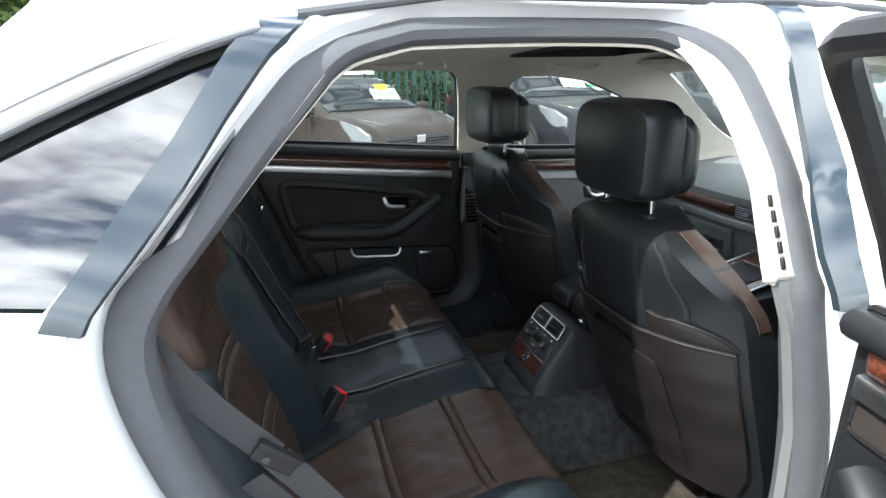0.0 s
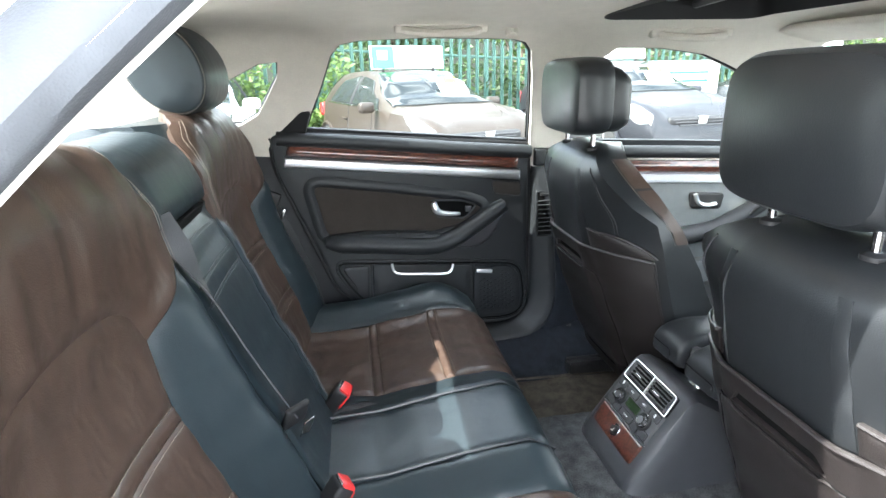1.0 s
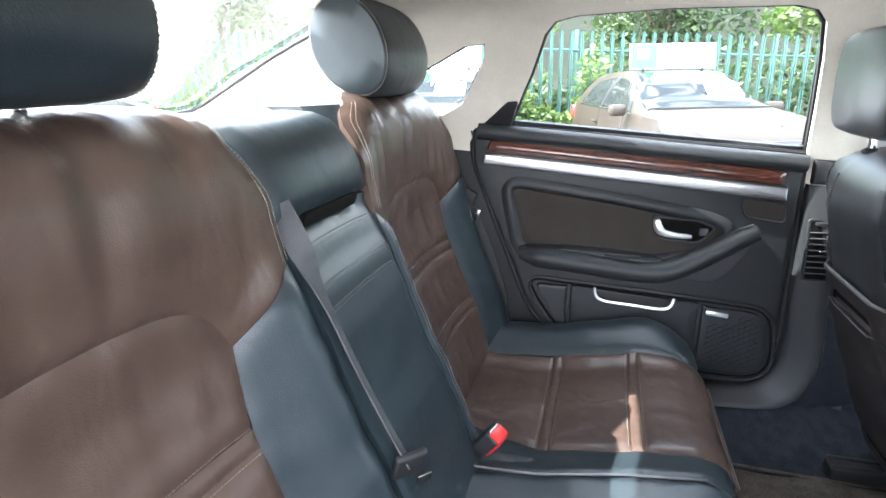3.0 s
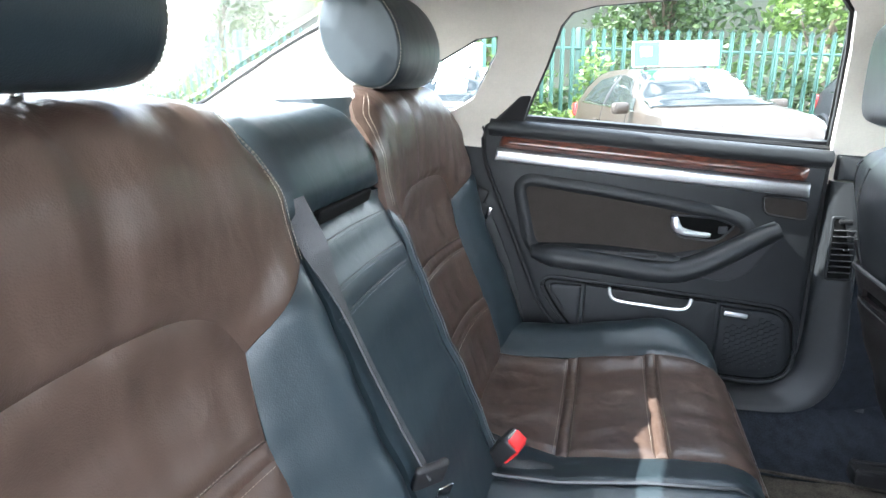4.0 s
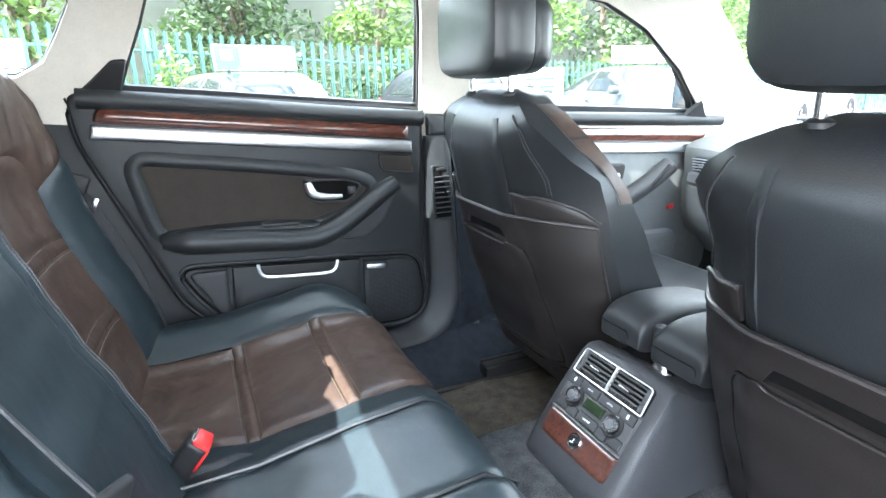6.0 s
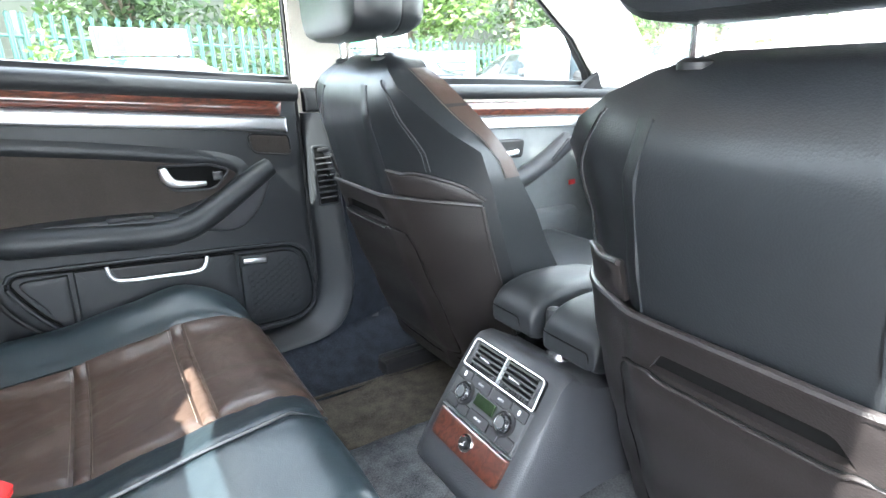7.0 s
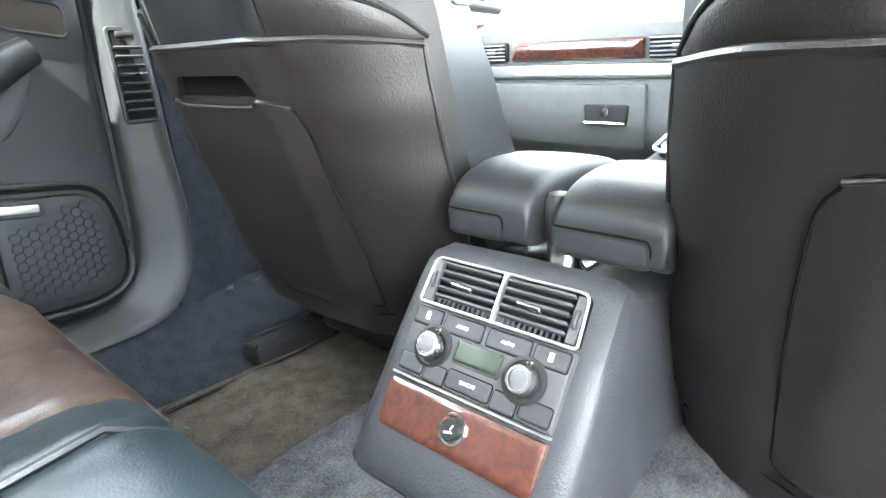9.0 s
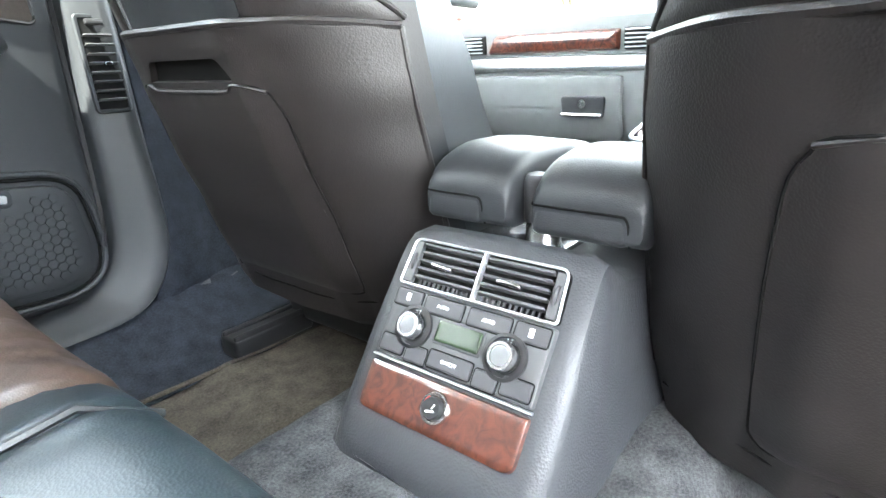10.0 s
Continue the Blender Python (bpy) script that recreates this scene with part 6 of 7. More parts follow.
# split front armrest over the console
for s in (1, -1):
    a = thing("armrest", "black leather half of a split front armrest", "armrest", "split armrest")
    y0, w0 = (0.068, 0.056) if s > 0 else (-0.070, 0.060)
    secs = []
    curve = [(0.0600 + 0.082 * (1 - math.cos(t)), 0.578 + 0.044 * math.sin(t)) for t in [math.pi / 2 * i / 9 for i in range(10)]] + [(0.19, 0.621), (0.26, 0.610), (0.31, 0.594), (0.33, 0.577)]
    for x, zt in curve:
        e = min(1.0, (x - 0.0595) / 0.022) ** 0.5
        w, zb = w0 * (0.91 + 0.09 * e), 0.541 + 0.012 * (1 - e)
        secs.append([Vector((x, y0 + w * p, zb + (zt - zb) * q)) for p, q in ((-1, 0.26), (-0.97, 0.08), (-0.90, 0), (0.90, 0), (0.97, 0.08), (1, 0.26), (1, 0.60), (0.97, 0.80), (0.90, 0.93), (0.78, 0.99), (0.5, 1.01), (0, 1.02), (-0.5, 1.01), (-0.78, 0.99), (-0.90, 0.93), (-0.97, 0.80), (-1, 0.60))])
    part("pad", loft([list(reversed(q)) for q in secs]), PLASTIC, a, "black leather pad")
    ya, yb = (y0 - w0 * 0.42, y0 + w0 * 0.96) if s > 0 else (y0 - w0 * 0.72, y0 + w0 * 0.96)
    part("lid", rbox((0.09, yb - ya, 0.033), 0.009, 4, pose(0.1038, (ya + yb) / 2, 0.5575, 0, 5, 0)), PLASTIC, a, "smooth lower lid")
    part("joint", tube(smooth_line([(0.0665, ya + 0.001, 0.5455), (0.0625, ya + 0.001, 0.5535), (0.0600, ya + 0.001, 0.5660), (0.0596, ya + 0.004, 0.5735), (0.0594, ya + 0.012, 0.5752), (0.0593, (ya + yb) / 2, 0.5752), (0.0600, yb - 0.012, 0.5752), (0.066, yb, 0.5752), (0.10, yb + 0.002, 0.5752)]), 0.0013, 6), HOLE, a)

part("armrest_post", lathe([(0.026, 0), (0.024, 0.012), (0.019, 0.018), (0.018, 0.055)], pose(0.105, -0.004, 0.503), 24), KNOB, console, "steel armrest pivot")
part("armrest_hinge", lathe([(0.0125, -0.03), (0.0135, -0.026), (0.0135, 0.012), (0.011, 0.020), (0.0, 0.023)], pose(0.096, 0.000, 0.578), 20), KEY, console, "grey rounded hinge cap")
part("armrest_rail", rbox((0.09, 0.12, 0.008), 0.003, 2, pose(0.14, 0.04, 0.508)), KNOB, console)
# front part with selector and cup tray
part("front_tray", panel(lambda x, y: (x, y, 0.53 + (x - 0.5) * 0.22), rpoly([(0.62, -0.10, 0.03), (0.98, -0.10, 0.03), (0.98, 0.10, 0.03), (0.62, 0.10, 0.03)]), 0.012, edge=0.008), WOOD, console, "walnut front console tray")
part("tray_frame", tube([(x, y, 0.540 + (x - 0.5) * 0.22) for x, y in rpoly([(0.61, -0.105, 0.03), (0.99, -0.105, 0.03), (0.99, 0.105, 0.03), (0.61, 0.105, 0.03)])], 0.004, 8, closed=True), ALU, console, "aluminium tray frame")
part("cup_lid", rbox((0.12, 0.14, 0.012), 0.005, 2, pose(0.72, 0, 0.590, 0, -12, 0)), DARK, console, "black cup holder lid")
part("dial", lathe([(0.020, 0), (0.025, 0.02), (0.02, 0.024), (0, 0.024)], pose(0.86, 0.03, 0.612, 0, -12, 0), 24), CHROME, console, "chrome control dial")
part("gear_lever", tube([(0.80, -0.03, 0.59), (0.79, -0.03, 0.66)], [0.012, 0.016], 12), SMOOTH, console, "leather gear lever")

# ---- dashboard ----
dash = thing("dashboard", "black dashboard painted lighter as lit, with walnut and aluminium bands and a glovebox", "dashboard")
prof = [(0.99, 0.46), (0.93, 0.50), (0.90, 0.58), (0.895, 0.665), (0.90, 0.705), (0.895, 0.772), (0.90, 0.795), (0.93, 0.812), (1.05, 0.835), (1.25, 0.855), (1.45, 0.86), (1.45, 0.40), (1.05, 0.40)]
secs = [[Vector((x + 0.05 * (abs(y) / 0.75) ** 4 - 0.02, y, z)) for x, z in prof] for y in (-0.78, -0.6, -0.4, -0.2, 0, 0.2, 0.4, 0.6, 0.78)]
# dash and lid are black plastic, painted lighter for the light through the windscreen
part("dash_body", loft([list(reversed(q)) for q in secs]), DASH, dash, "black soft dashboard body with light in its colour")
DSF = lambda y, z: (lerp_table([(0.5, 0.93), (0.58, 0.90), (0.665, 0.895), (0.705, 0.90), (0.772, 0.895), (0.80, 0.90)], z) + 0.05 * (abs(y) / 0.75) ** 4 - 0.02, y, z)
part("wood_band", panel(DSF, rpoly([(0.235, 0.722, 0.006), (0.60, 0.722, 0.006), (0.575, 0.768, 0.006), (0.235, 0.768, 0.006)]), 0.012, -1, edge=0.012, crown=0.003), WOOD, dash, "polished walnut band")
part("metal_band", panel(DSF, rpoly([(-0.72, 0.678, 0.006), (0.74, 0.678, 0.006), (0.74, 0.715, 0.006), (-0.72, 0.715, 0.006)]), 0.014, -1, edge=0.008), ALU, dash, "brushed aluminium band")
for y0, w in ((0.66, 0.10), (0.16, 0.13)):
    vnt = part("vent_frame", panel(DSF, rpoly([(y0 - w / 2, 0.722, 0.006), (y0 + w / 2, 0.722, 0.006), (y0 + w / 2, 0.77, 0.006), (y0 - w / 2, 0.77, 0.006)]), 0.008, -1, edge=0.004), DARK, dash, "dark air vent")
    for i in range(5):
        part("slat", rbox((0.010, w * 0.92, 0.0035), 0.001, 1, Matrix.Translation(Vector(DSF(y0, 0.728 + i * 0.009)) + Vector((-0.010, 0, 0)))), ALU, vnt)
    part("tab", rbox((0.012, 0.022, 0.008), 0.003, 2, Matrix.Translation(Vector(DSF(y0, 0.746)) + Vector((-0.016, 0, 0)))), ALU, vnt)
glove = part("glovebox_lid", panel(DSF, rpoly([(0.222, 0.515, 0.02), (0.73, 0.515, 0.03), (0.745, 0.668, 0.006), (0.222, 0.668, 0.006)]), 0.010, -1, edge=0.008), DASH, dash, "black glovebox lid with light in its colour")
part("glove_handle", panel(DSF, rpoly([(0.262, 0.575, 0.008), (0.368, 0.575, 0.008), (0.372, 0.622, 0.008), (0.258, 0.622, 0.008)]), 0.006, -1, base=0.010, edge=0.004), KEY, glove, "grey glovebox handle")
part("handle_lip", tube([Vector(DSF(y, 0.579)) + Vector((-0.02, 0, 0)) for y in (0.265, 0.315, 0.365)], 0.004, 8), CHROME, glove, "bright handle lip")
part("key_lock", lathe([(0.0, 0), (0.010, 0), (0.010, 0.003), (0.0, 0.0035)], Matrix.Translation(Vector(DSF(0.315, 0.604)) + Vector((-0.0165, 0, 0))) @ pose(0, 0, 0, 0, -90, 0), 16), CHROME, glove, "round lock")
part("centre_stack", rbox((0.14, 0.26, 0.30), 0.02, 3, pose(0.98, 0, 0.62, 0, -18, 0)), PLASTIC, dash, "black centre stack")
part("binnacle", rbox((0.22, 0.34, 0.10), 0.04, 4, pose(0.98, -0.40, 0.83)), PLASTIC, dash, "black instrument hood")
wheel = thing("steering_wheel", "black leather steering wheel", "steering wheel")
WM = pose(0.74, -0.40, 0.76, 0, -65, 0)
part("rim", tube([WM @ Vector((0.185 * math.cos(t), 0.185 * math.sin(t), 0)) for t in [2 * math.pi * i / 40 for i in range(40)]], 0.015, 10, closed=True), SMOOTH, wheel)
part("hub", lathe([(0.0, -0.02), (0.075, -0.02), (0.08, 0.0), (0.06, 0.02), (0, 0.024)], WM, 24), PLASTIC, wheel)
for a in (0, 120, 240):
    part("spoke", tube([WM @ Vector((0.06 * math.cos(radians(a)), 0.06 * math.sin(radians(a)), 0)), WM @ Vector((0.18 * math.cos(radians(a)), 0.18 * math.sin(radians(a)), 0))], 0.014, 8), ALU, wheel, "aluminium spoke")
part("column", tube([WM @ Vector((0, 0, -0.02)), WM @ Vector((0, 0, -0.25))], 0.04, 12), DARK, wheel)


# ---- outside: the car yard ----
GROUND = -0.15
ASPHALT = material("asphalt", (0.22, 0.215, 0.21), 0.9, spot=0.25, scale=6, bump=0.6, bump_scale=60)
part("ground", sheet(lambda x, y: (x, y, GROUND), [(-90, -90), (110, -90), (110, 110), (-90, 110)], (), 10.0), ASPHALT, None, "grey asphalt of the car yard", kind="structure", category="ground")
FENCE = material("green_fence_paint", (0.034, 0.085, 0.070), 0.5, spot=0.2, scale=12)
FENCE_Y = lambda x: 9.3 + 0.10 * x
TOP = 1.86
FALL = lambda x: -0.055 * max(-4.0, min(9.0, x))


def paint(name, color, metal=0.3):
    return material(name, color, 0.40, metal=metal, spot=0.05, scale=8, coat=0.08, spec=0.3)


TYRE = material("tyre_rubber", (0.02, 0.02, 0.02), 0.8)
RIM = material("alloy_rim", (0.55, 0.56, 0.58), 0.3, metal=0.9)
CARGLASS = material("dark_car_glass", (0.018, 0.021, 0.021), 0.05, spec=0.16)
HEADLIGHT = material("headlight_lens", (0.13, 0.135, 0.14), 0.2, metal=0.3, coat=0.4)
CARD = material("price_card", (0.40, 0.50, 0.55), 0.5)
YELLOW = material("yellow_card", (0.60, 0.46, 0.02), 0.5)
INK = material("dark_ink", (0.03, 0.03, 0.035), 0.6)
BOARD = material("white_board", (0.85, 0.86, 0.86), 0.5)
GREEN = material("green_print", (0.04, 0.50, 0.16), 0.5)
TAIL = material("red_tail_lamp", (0.45, 0.02, 0.02), 0.2, coat=1.0)

HATCH = dict(top=[(-2.15, 0.70), (-2.08, 0.98), (-1.85, 1.22), (-1.45, 1.40), (-0.9, 1.455), (-0.35, 1.47), (0.15, 1.43), (0.5, 1.31), (0.9, 1.12), (1.15, 1.01), (1.5, 0.96), (1.85, 0.89), (2.05, 0.80), (2.15, 0.64)], length=2.15, half=0.885, belt=0.98)
SALOON = dict(top=[(-2.25, 0.80), (-2.15, 0.98), (-1.75, 1.03), (-1.5, 1.06), (-1.0, 1.32), (-0.5, 1.42), (0.0, 1.43), (0.4, 1.34), (0.85, 1.10), (1.1, 0.98), (1.6, 0.90), (2.0, 0.78), (2.2, 0.66), (2.25, 0.55)], length=2.25, half=0.89, belt=0.95)
ESTATE = dict(top=[(-2.25, 0.85), (-2.2, 1.1), (-2.0, 1.38), (-1.6, 1.47), (-0.9, 1.49), (-0.3, 1.49), (0.15, 1.43), (0.5, 1.30), (0.9, 1.10), (1.15, 0.99), (1.6, 0.91), (2.0, 0.80), (2.2, 0.68), (2.25, 0.56)], length=2.25, half=0.88, belt=0.97)


def parked_car(spec, m, coat, label, price="", board=True, plate_bar=True):
    """A parked car: painted body, panes, lamps, wheels, mirrors, a price card and a roof board."""
    c = thing("parked_car", label, "car", "cars parked in the yard")
    top, L, H = spec["top"], spec["length"], spec["half"]

    def surf(x, k):
        zt = lerp_table(top, x)
        e = abs(x) / L
        nose = 1 - 0.22 * max(0, (e - 0.55) / 0.45) ** 2.2
        w = H * nose
        belt = min(spec["belt"] - 0.03 * (x > 0) * x, zt - 0.02)
        rows = [(0, 0.72 * w, 0.22), (0.12, 0.93 * w, 0.28), (0.3, w, 0.52), (0.42, 0.985 * w, 0.66 if zt > 0.75 else zt * 0.85), (0.55, 0.93 * w, belt), (0.78, (0.93 * w + 0.66 * H * nose) / 2 if zt > belt + 0.15 else 0.80 * w, (belt + zt) / 2 + 0.03), (0.88, 0.62 * H * nose if zt > belt + 0.15 else 0.6 * w, zt - 0.012), (1.0, 0, zt)]
        y = lerp_table([(a, b) for a, b, _ in rows], k)
        z = lerp_table([(a, q) for a, _, q in rows], k)
        return (x, y, z)

    n = 66
    ks = [0, 0.06, 0.12, 0.2, 0.3, 0.36, 0.42, 0.48, 0.55, 0.62, 0.70, 0.78, 0.84, 0.88, 0.93, 1.0]
    secs = []
    for i in range(n + 1):
        x = -L + 2 * L * i / n
        a = [Vector(surf(x, k)) for k in ks]
        secs.append([Vector((q.x, -q.y, q.z)) for q in a] + list(reversed(a[:-1])))
    add = lambda nm, geo, mat, lab="", parent=None: part(nm, moved(geo, m), mat, parent or c, lab, smooth=50)
    add("body", loft(secs), coat, "painted bodywork")
    both = lambda nm, rim, mat, h=0.004, lab="": [add(nm, moved(panel(surf, rim, h, -1, base=0.007, edge=0.006, step=0.06, rings=6, foot=0.02), q), mat, lab) for q in (Matrix.Identity(4), MIRROR)]
    xs = [p for p in top if p[1] > spec["belt"] + 0.02]
    x0, x1 = xs[0][0], xs[-1][0]
    mid = lambda f: x0 + (x1 - x0) * f
    both("side_window", rpoly([(mid(0.52), 0.575, 0.02), (mid(0.87), 0.575, 0.04), (mid(0.70), 0.83, 0.06), (mid(0.54), 0.845, 0.03)]), CARGLASS, 0.004, "dark side window")
    both("side_window", rpoly([(mid(0.18), 0.60, 0.04), (mid(0.50), 0.575, 0.02), (mid(0.52), 0.845, 0.03), (mid(0.28), 0.82, 0.08)]), CARGLASS, 0.004, "dark side window")
    # windscreen across the middle
    wide = lambda x, u: (lambda p: (p[0], math.copysign(p[1], u) if u else 0.0, p[2]))(surf(x, 1 - abs(u)))
    xa, xb = (0.16, 1.08)
    add("windscreen", panel(wide, rpoly([(xb, -0.30, 0.05), (xb + 0.03, 0, 0.1), (xb, 0.30, 0.05), (xa, 0.125, 0.03), (xa - 0.02, 0, 0.03), (xa, -0.125, 0.03)]), 0.004, 1, base=0.010, edge=0.006, step=0.05, rings=10, foot=0.02), CARGLASS, "dark windscreen")
    xr0, xr1 = x0 + 0.05, x0 + 0.55
    add("rear_window", panel(wide, rpoly([(xr0, -0.28, 0.05), (xr0, 0.28, 0.05), (xr1, 0.12, 0.03), (xr1, -0.12, 0.03)]), 0.004, -1, base=0.010, edge=0.006, step=0.05, rings=8, foot=0.02), CARGLASS, "dark rear window")
    # front: grille, badge, lamps, plate
    for s in (-1, 1):
        add("headlight", moved(panel(surf, rpoly([(L - 0.62, 0.545, 0.02), (L - 0.20, 0.40, 0.03), (L - 0.05, 0.44, 0.03), (L - 0.07, 0.60, 0.03), (L - 0.22, 0.60, 0.03)]), 0.008, -1, base=0.006, edge=0.01, step=0.04, rings=6, foot=0.02), MIRROR if s < 0 else Matrix.Identity(4)), HEADLIGHT, "clear headlight")
        add("tail_lamp", rbox((0.16, 0.12, 0.22), 0.04, 3, pose(-L + 0.14, s * (H - 0.17), 0.86)), TAIL, "red tail lamp")
        add("door_mirror", rbox((0.12, 0.22, 0.14), 0.05, 4, pose(0.72, s * (H + 0.09), 1.0, 0, 0, -s * 8)), coat, "door mirror")
        for xw in (L - 0.82, -L + 0.80):
            wm = pose(xw, s * (H - 0.10), 0.315, 90, 0, 0)
            w = add("wheel", lathe([(0.20, -0.11), (0.30, -0.11), (0.318, -0.07), (0.318, 0.07), (0.30, 0.11), (0.20, 0.11)], wm, 28), TYRE, "black tyre")
            add("rim", lathe([(0.0, -0.09), (0.205, -0.10), (0.205, 0.10), (0.0, 0.09)], wm, 20), RIM, "alloy rim", w)
            for a in range(5):
                add("spoke", rbox((0.035, 0.17, 0.23), 0.01, 2, wm @ pose(0, 0, 0, 0, 0, a * 72) @ pose(0, 0.11, 0)), RIM, "", w)
            add("wheel_arch", tube([pose(xw, s * (H + 0.0), 0.315) @ Vector((0.37 * math.cos(t), 0, 0.37 * math.sin(t))) for t in [math.pi * i / 14 for i in range(15)]], 0.028, 6), coat, "arch lip")
            # no well is cut: a dark disc round the wheel stands for its shade
            add("arch_shadow", lathe([(0.36, -0.12), (0.36, 0.112)], pose(xw, s * (H - 0.11), 0.315, 90, 0, 0), 24), DARK, "dark disc painted for the wheel well's shade")
        add("door_handle", rbox((0.18, 0.03, 0.03), 0.012, 2, pose(-0.45, s * (H - 0.005), 0.80)), coat, "door handle")
        add("door_joint", tube([Vector(surf(0.55, k)) * 1 if s > 0 else Vector((surf(0.55, k)[0], -surf(0.55, k)[1], surf(0.55, k)[2])) for k in (0.14, 0.3, 0.42, 0.55)], 0.006, 5), DARK)
        add("door_joint", tube([Vector((surf(-0.38, k)[0], s * surf(-0.38, k)[1], surf(-0.38, k)[2])) for k in (0.14, 0.3, 0.42, 0.55)], 0.006, 5), DARK)
    add("grille", rbox((0.10, 0.95, 0.13), 0.05, 4, pose(L - 0.055, 0, 0.68, 0, 12, 0)), DARK, "dark slatted grille")
    for i in range(3):
        add("grille_bar", rbox((0.02, 0.86 - 0.1 * i, 0.014), 0.005, 2, pose(L - 0.005 + 0.006 * i, 0, 0.71 - i * 0.035)), KEY)
    add("badge", rbox((0.02, 0.13, 0.10), 0.03, 4, pose(L + 0.01, 0, 0.70, 0, 12, 0)), CHROME, "plain chrome badge")
    add("lower_intake", rbox((0.08, 1.05, 0.16), 0.04, 3, pose(L - 0.09, 0, 0.33)), DARK, "dark lower intake")
    add("number_plate", rbox((0.012, 0.52, 0.11), 0.004, 2, pose(L - 0.02, 0, 0.45)), BOARD, "white plate")
    add("plate_bar", rbox((0.004, 0.40, 0.05), 0.001, 1, pose(L - 0.012, 0, 0.45)), INK, "plain dark bar")
    for s in (-1, 1):
        add("bonnet_crease", tube([Vector((q[0], s * q[1], q[2] + 0.002)) for q in [surf(xx, kk) for xx, kk in ((1.16, 0.80), (1.4, 0.84), (1.65, 0.88), (L - 0.25, 0.92))]], 0.008, 6), coat, "raised bonnet crease")
        add("window_trim", tube([Vector((q[0], s * (q[1] + 0.006), q[2])) for q in [surf(mid(f), k) for f, k in ((0.16, 0.585), (0.30, 0.575), (0.5, 0.565), (0.7, 0.565), (0.88, 0.565))]], 0.010, 6), CHROME, "bright window trim")
        add("pillar_trim", tube([Vector((q[0], s * (q[1] + 0.008), q[2])) for q in [surf(mid(f), k) for f, k in ((0.51, 0.575), (0.515, 0.65), (0.525, 0.75), (0.53, 0.84))]], 0.022, 6), DARK, "black window pillar")
        add("sill", tube([(-L + 1.2, s * (H - 0.02), 0.27), (L - 1.25, s * (H - 0.02), 0.27)], 0.05, 6), DARK, "dark sill")
    add("wiper", tube([(1.10, 0.5, 1.005), (0.98, -0.1, 1.06)], 0.010, 6), DARK, "wiper arm")
    # price card behind the windscreen
    if price:
        cm = m @ pose(0.80, 0.28, 1.20, 0, -48, 0) @ Matrix(((0, 0, 1, 0), (1, 0, 0, 0), (0, 1, 0, 0), (0, 0, 0, 1)))
        card = thing("price_card", "pale blue price card with a yellow flash in a windscreen", "price card", "price cards")
        part("sheet", moved(rbox((0.42, 0.25, 0.008), 0.003, 1), cm), CARD, card)
        part("flash", moved(rbox((0.20, 0.12, 0.008), 0.003, 1, pose(0, 0.15, 0.003)), cm), YELLOW, card, "yellow flash")
        words("price", price, 0.135, cm @ pose(0, 0.015, 0.0055), INK, card, "dark printed price")
        for i in range(3):
            part("print_bar", moved(rbox((0.07, 0.012, 0.002), 0, 1, pose(-0.12 + i * 0.12, -0.085, 0.005)), cm), INK, card, "plain print bar")
    if board:
        b = thing("roof_board", "white and green sales board standing on a car roof", "sign board", "sales boards")
        bm_ = m @ pose(-0.05, 0, 1.635, 0, -8, 0) @ Matrix(((0, 0, 1, 0), (1, 0, 0, 0), (0, 1, 0, 0), (0, 0, 0, 1)))
        part("board", moved(rbox((1.15, 0.32, 0.03), 0.01, 2), bm_), BOARD, b)
        part("green_field", moved(rbox((0.34, 0.305, 0.004), 0.001, 1, pose(-0.39, 0, 0.0165)), bm_), GREEN, b, "green printed field")
        part("mark", moved(rbox((0.15, 0.12, 0.004), 0.02, 2, pose(-0.40, 0.03, 0.0195)), bm_), BOARD, b, "plain white mark")
        words("lettering", "MONTHS", 0.085, bm_ @ pose(0.16, 0.065, 0.0165), INK, b)
        words("lettering", "FREE GUARANTEE", 0.085, bm_ @ pose(0.17, -0.025, 0.0165), GREEN, b)
        part("print_bar", moved(rbox((0.45, 0.016, 0.002), 0, 1, pose(0.16, -0.095, 0.016)), bm_), GREEN, b, "plain print bar")
        for s in (-1, 1):
            part("foot", moved(rbox((0.04, 0.10, 0.03), 0.01, 2, pose(s * 0.4, -0.16, 0)), bm_), DARK, b)
    return c


def parked(front, heading):
    """The pose of a car whose nose is at `front`, turned to `heading` degrees from the x axis."""
    return lambda spec: pose(front[0], front[1], GROUND, 0, 0, heading) @ pose(-spec["length"], 0, 0)


TAUPE = paint("taupe_metallic", (0.030, 0.023, 0.018), 0.15)
parked_car(HATCH, pose(0.89, 5.14, GROUND, 0, 0, -71) @ Matrix.Scale(0.944, 4) @ pose(-2.15, 0, 0), TAUPE, "taupe metallic hatchback with a price card and roof board", "£4295")
parked_car(HATCH, parked((3.75, 5.6), -84)(HATCH), paint("black_metallic", (0.02, 0.021, 0.025)), "black hatchback with a price card and roof board", "£5995")
parked_car(SALOON, parked((7.1, 6.0), -98)(SALOON), paint("dark_grey_metallic", (0.05, 0.055, 0.06), 0.4), "dark grey saloon parked nose out", "£3995")
parked_car(ESTATE, parked((10.0, 8.0), -165)(ESTATE), paint("silver_metallic", (0.50, 0.52, 0.53), 0.4), "silver estate car parked by the fence", "")
parked_car(SALOON, parked((13.5, 3.2), -150)(SALOON), paint("black_gloss", (0.03, 0.032, 0.035)), "black saloon with a white roof board", "£2995")
parked_car(HATCH, parked((-2.75, 5.4), -86)(HATCH), paint("white_car_paint", (0.78, 0.79, 0.80), 0.0), "white hatchback with a price card and roof board", "£4495")
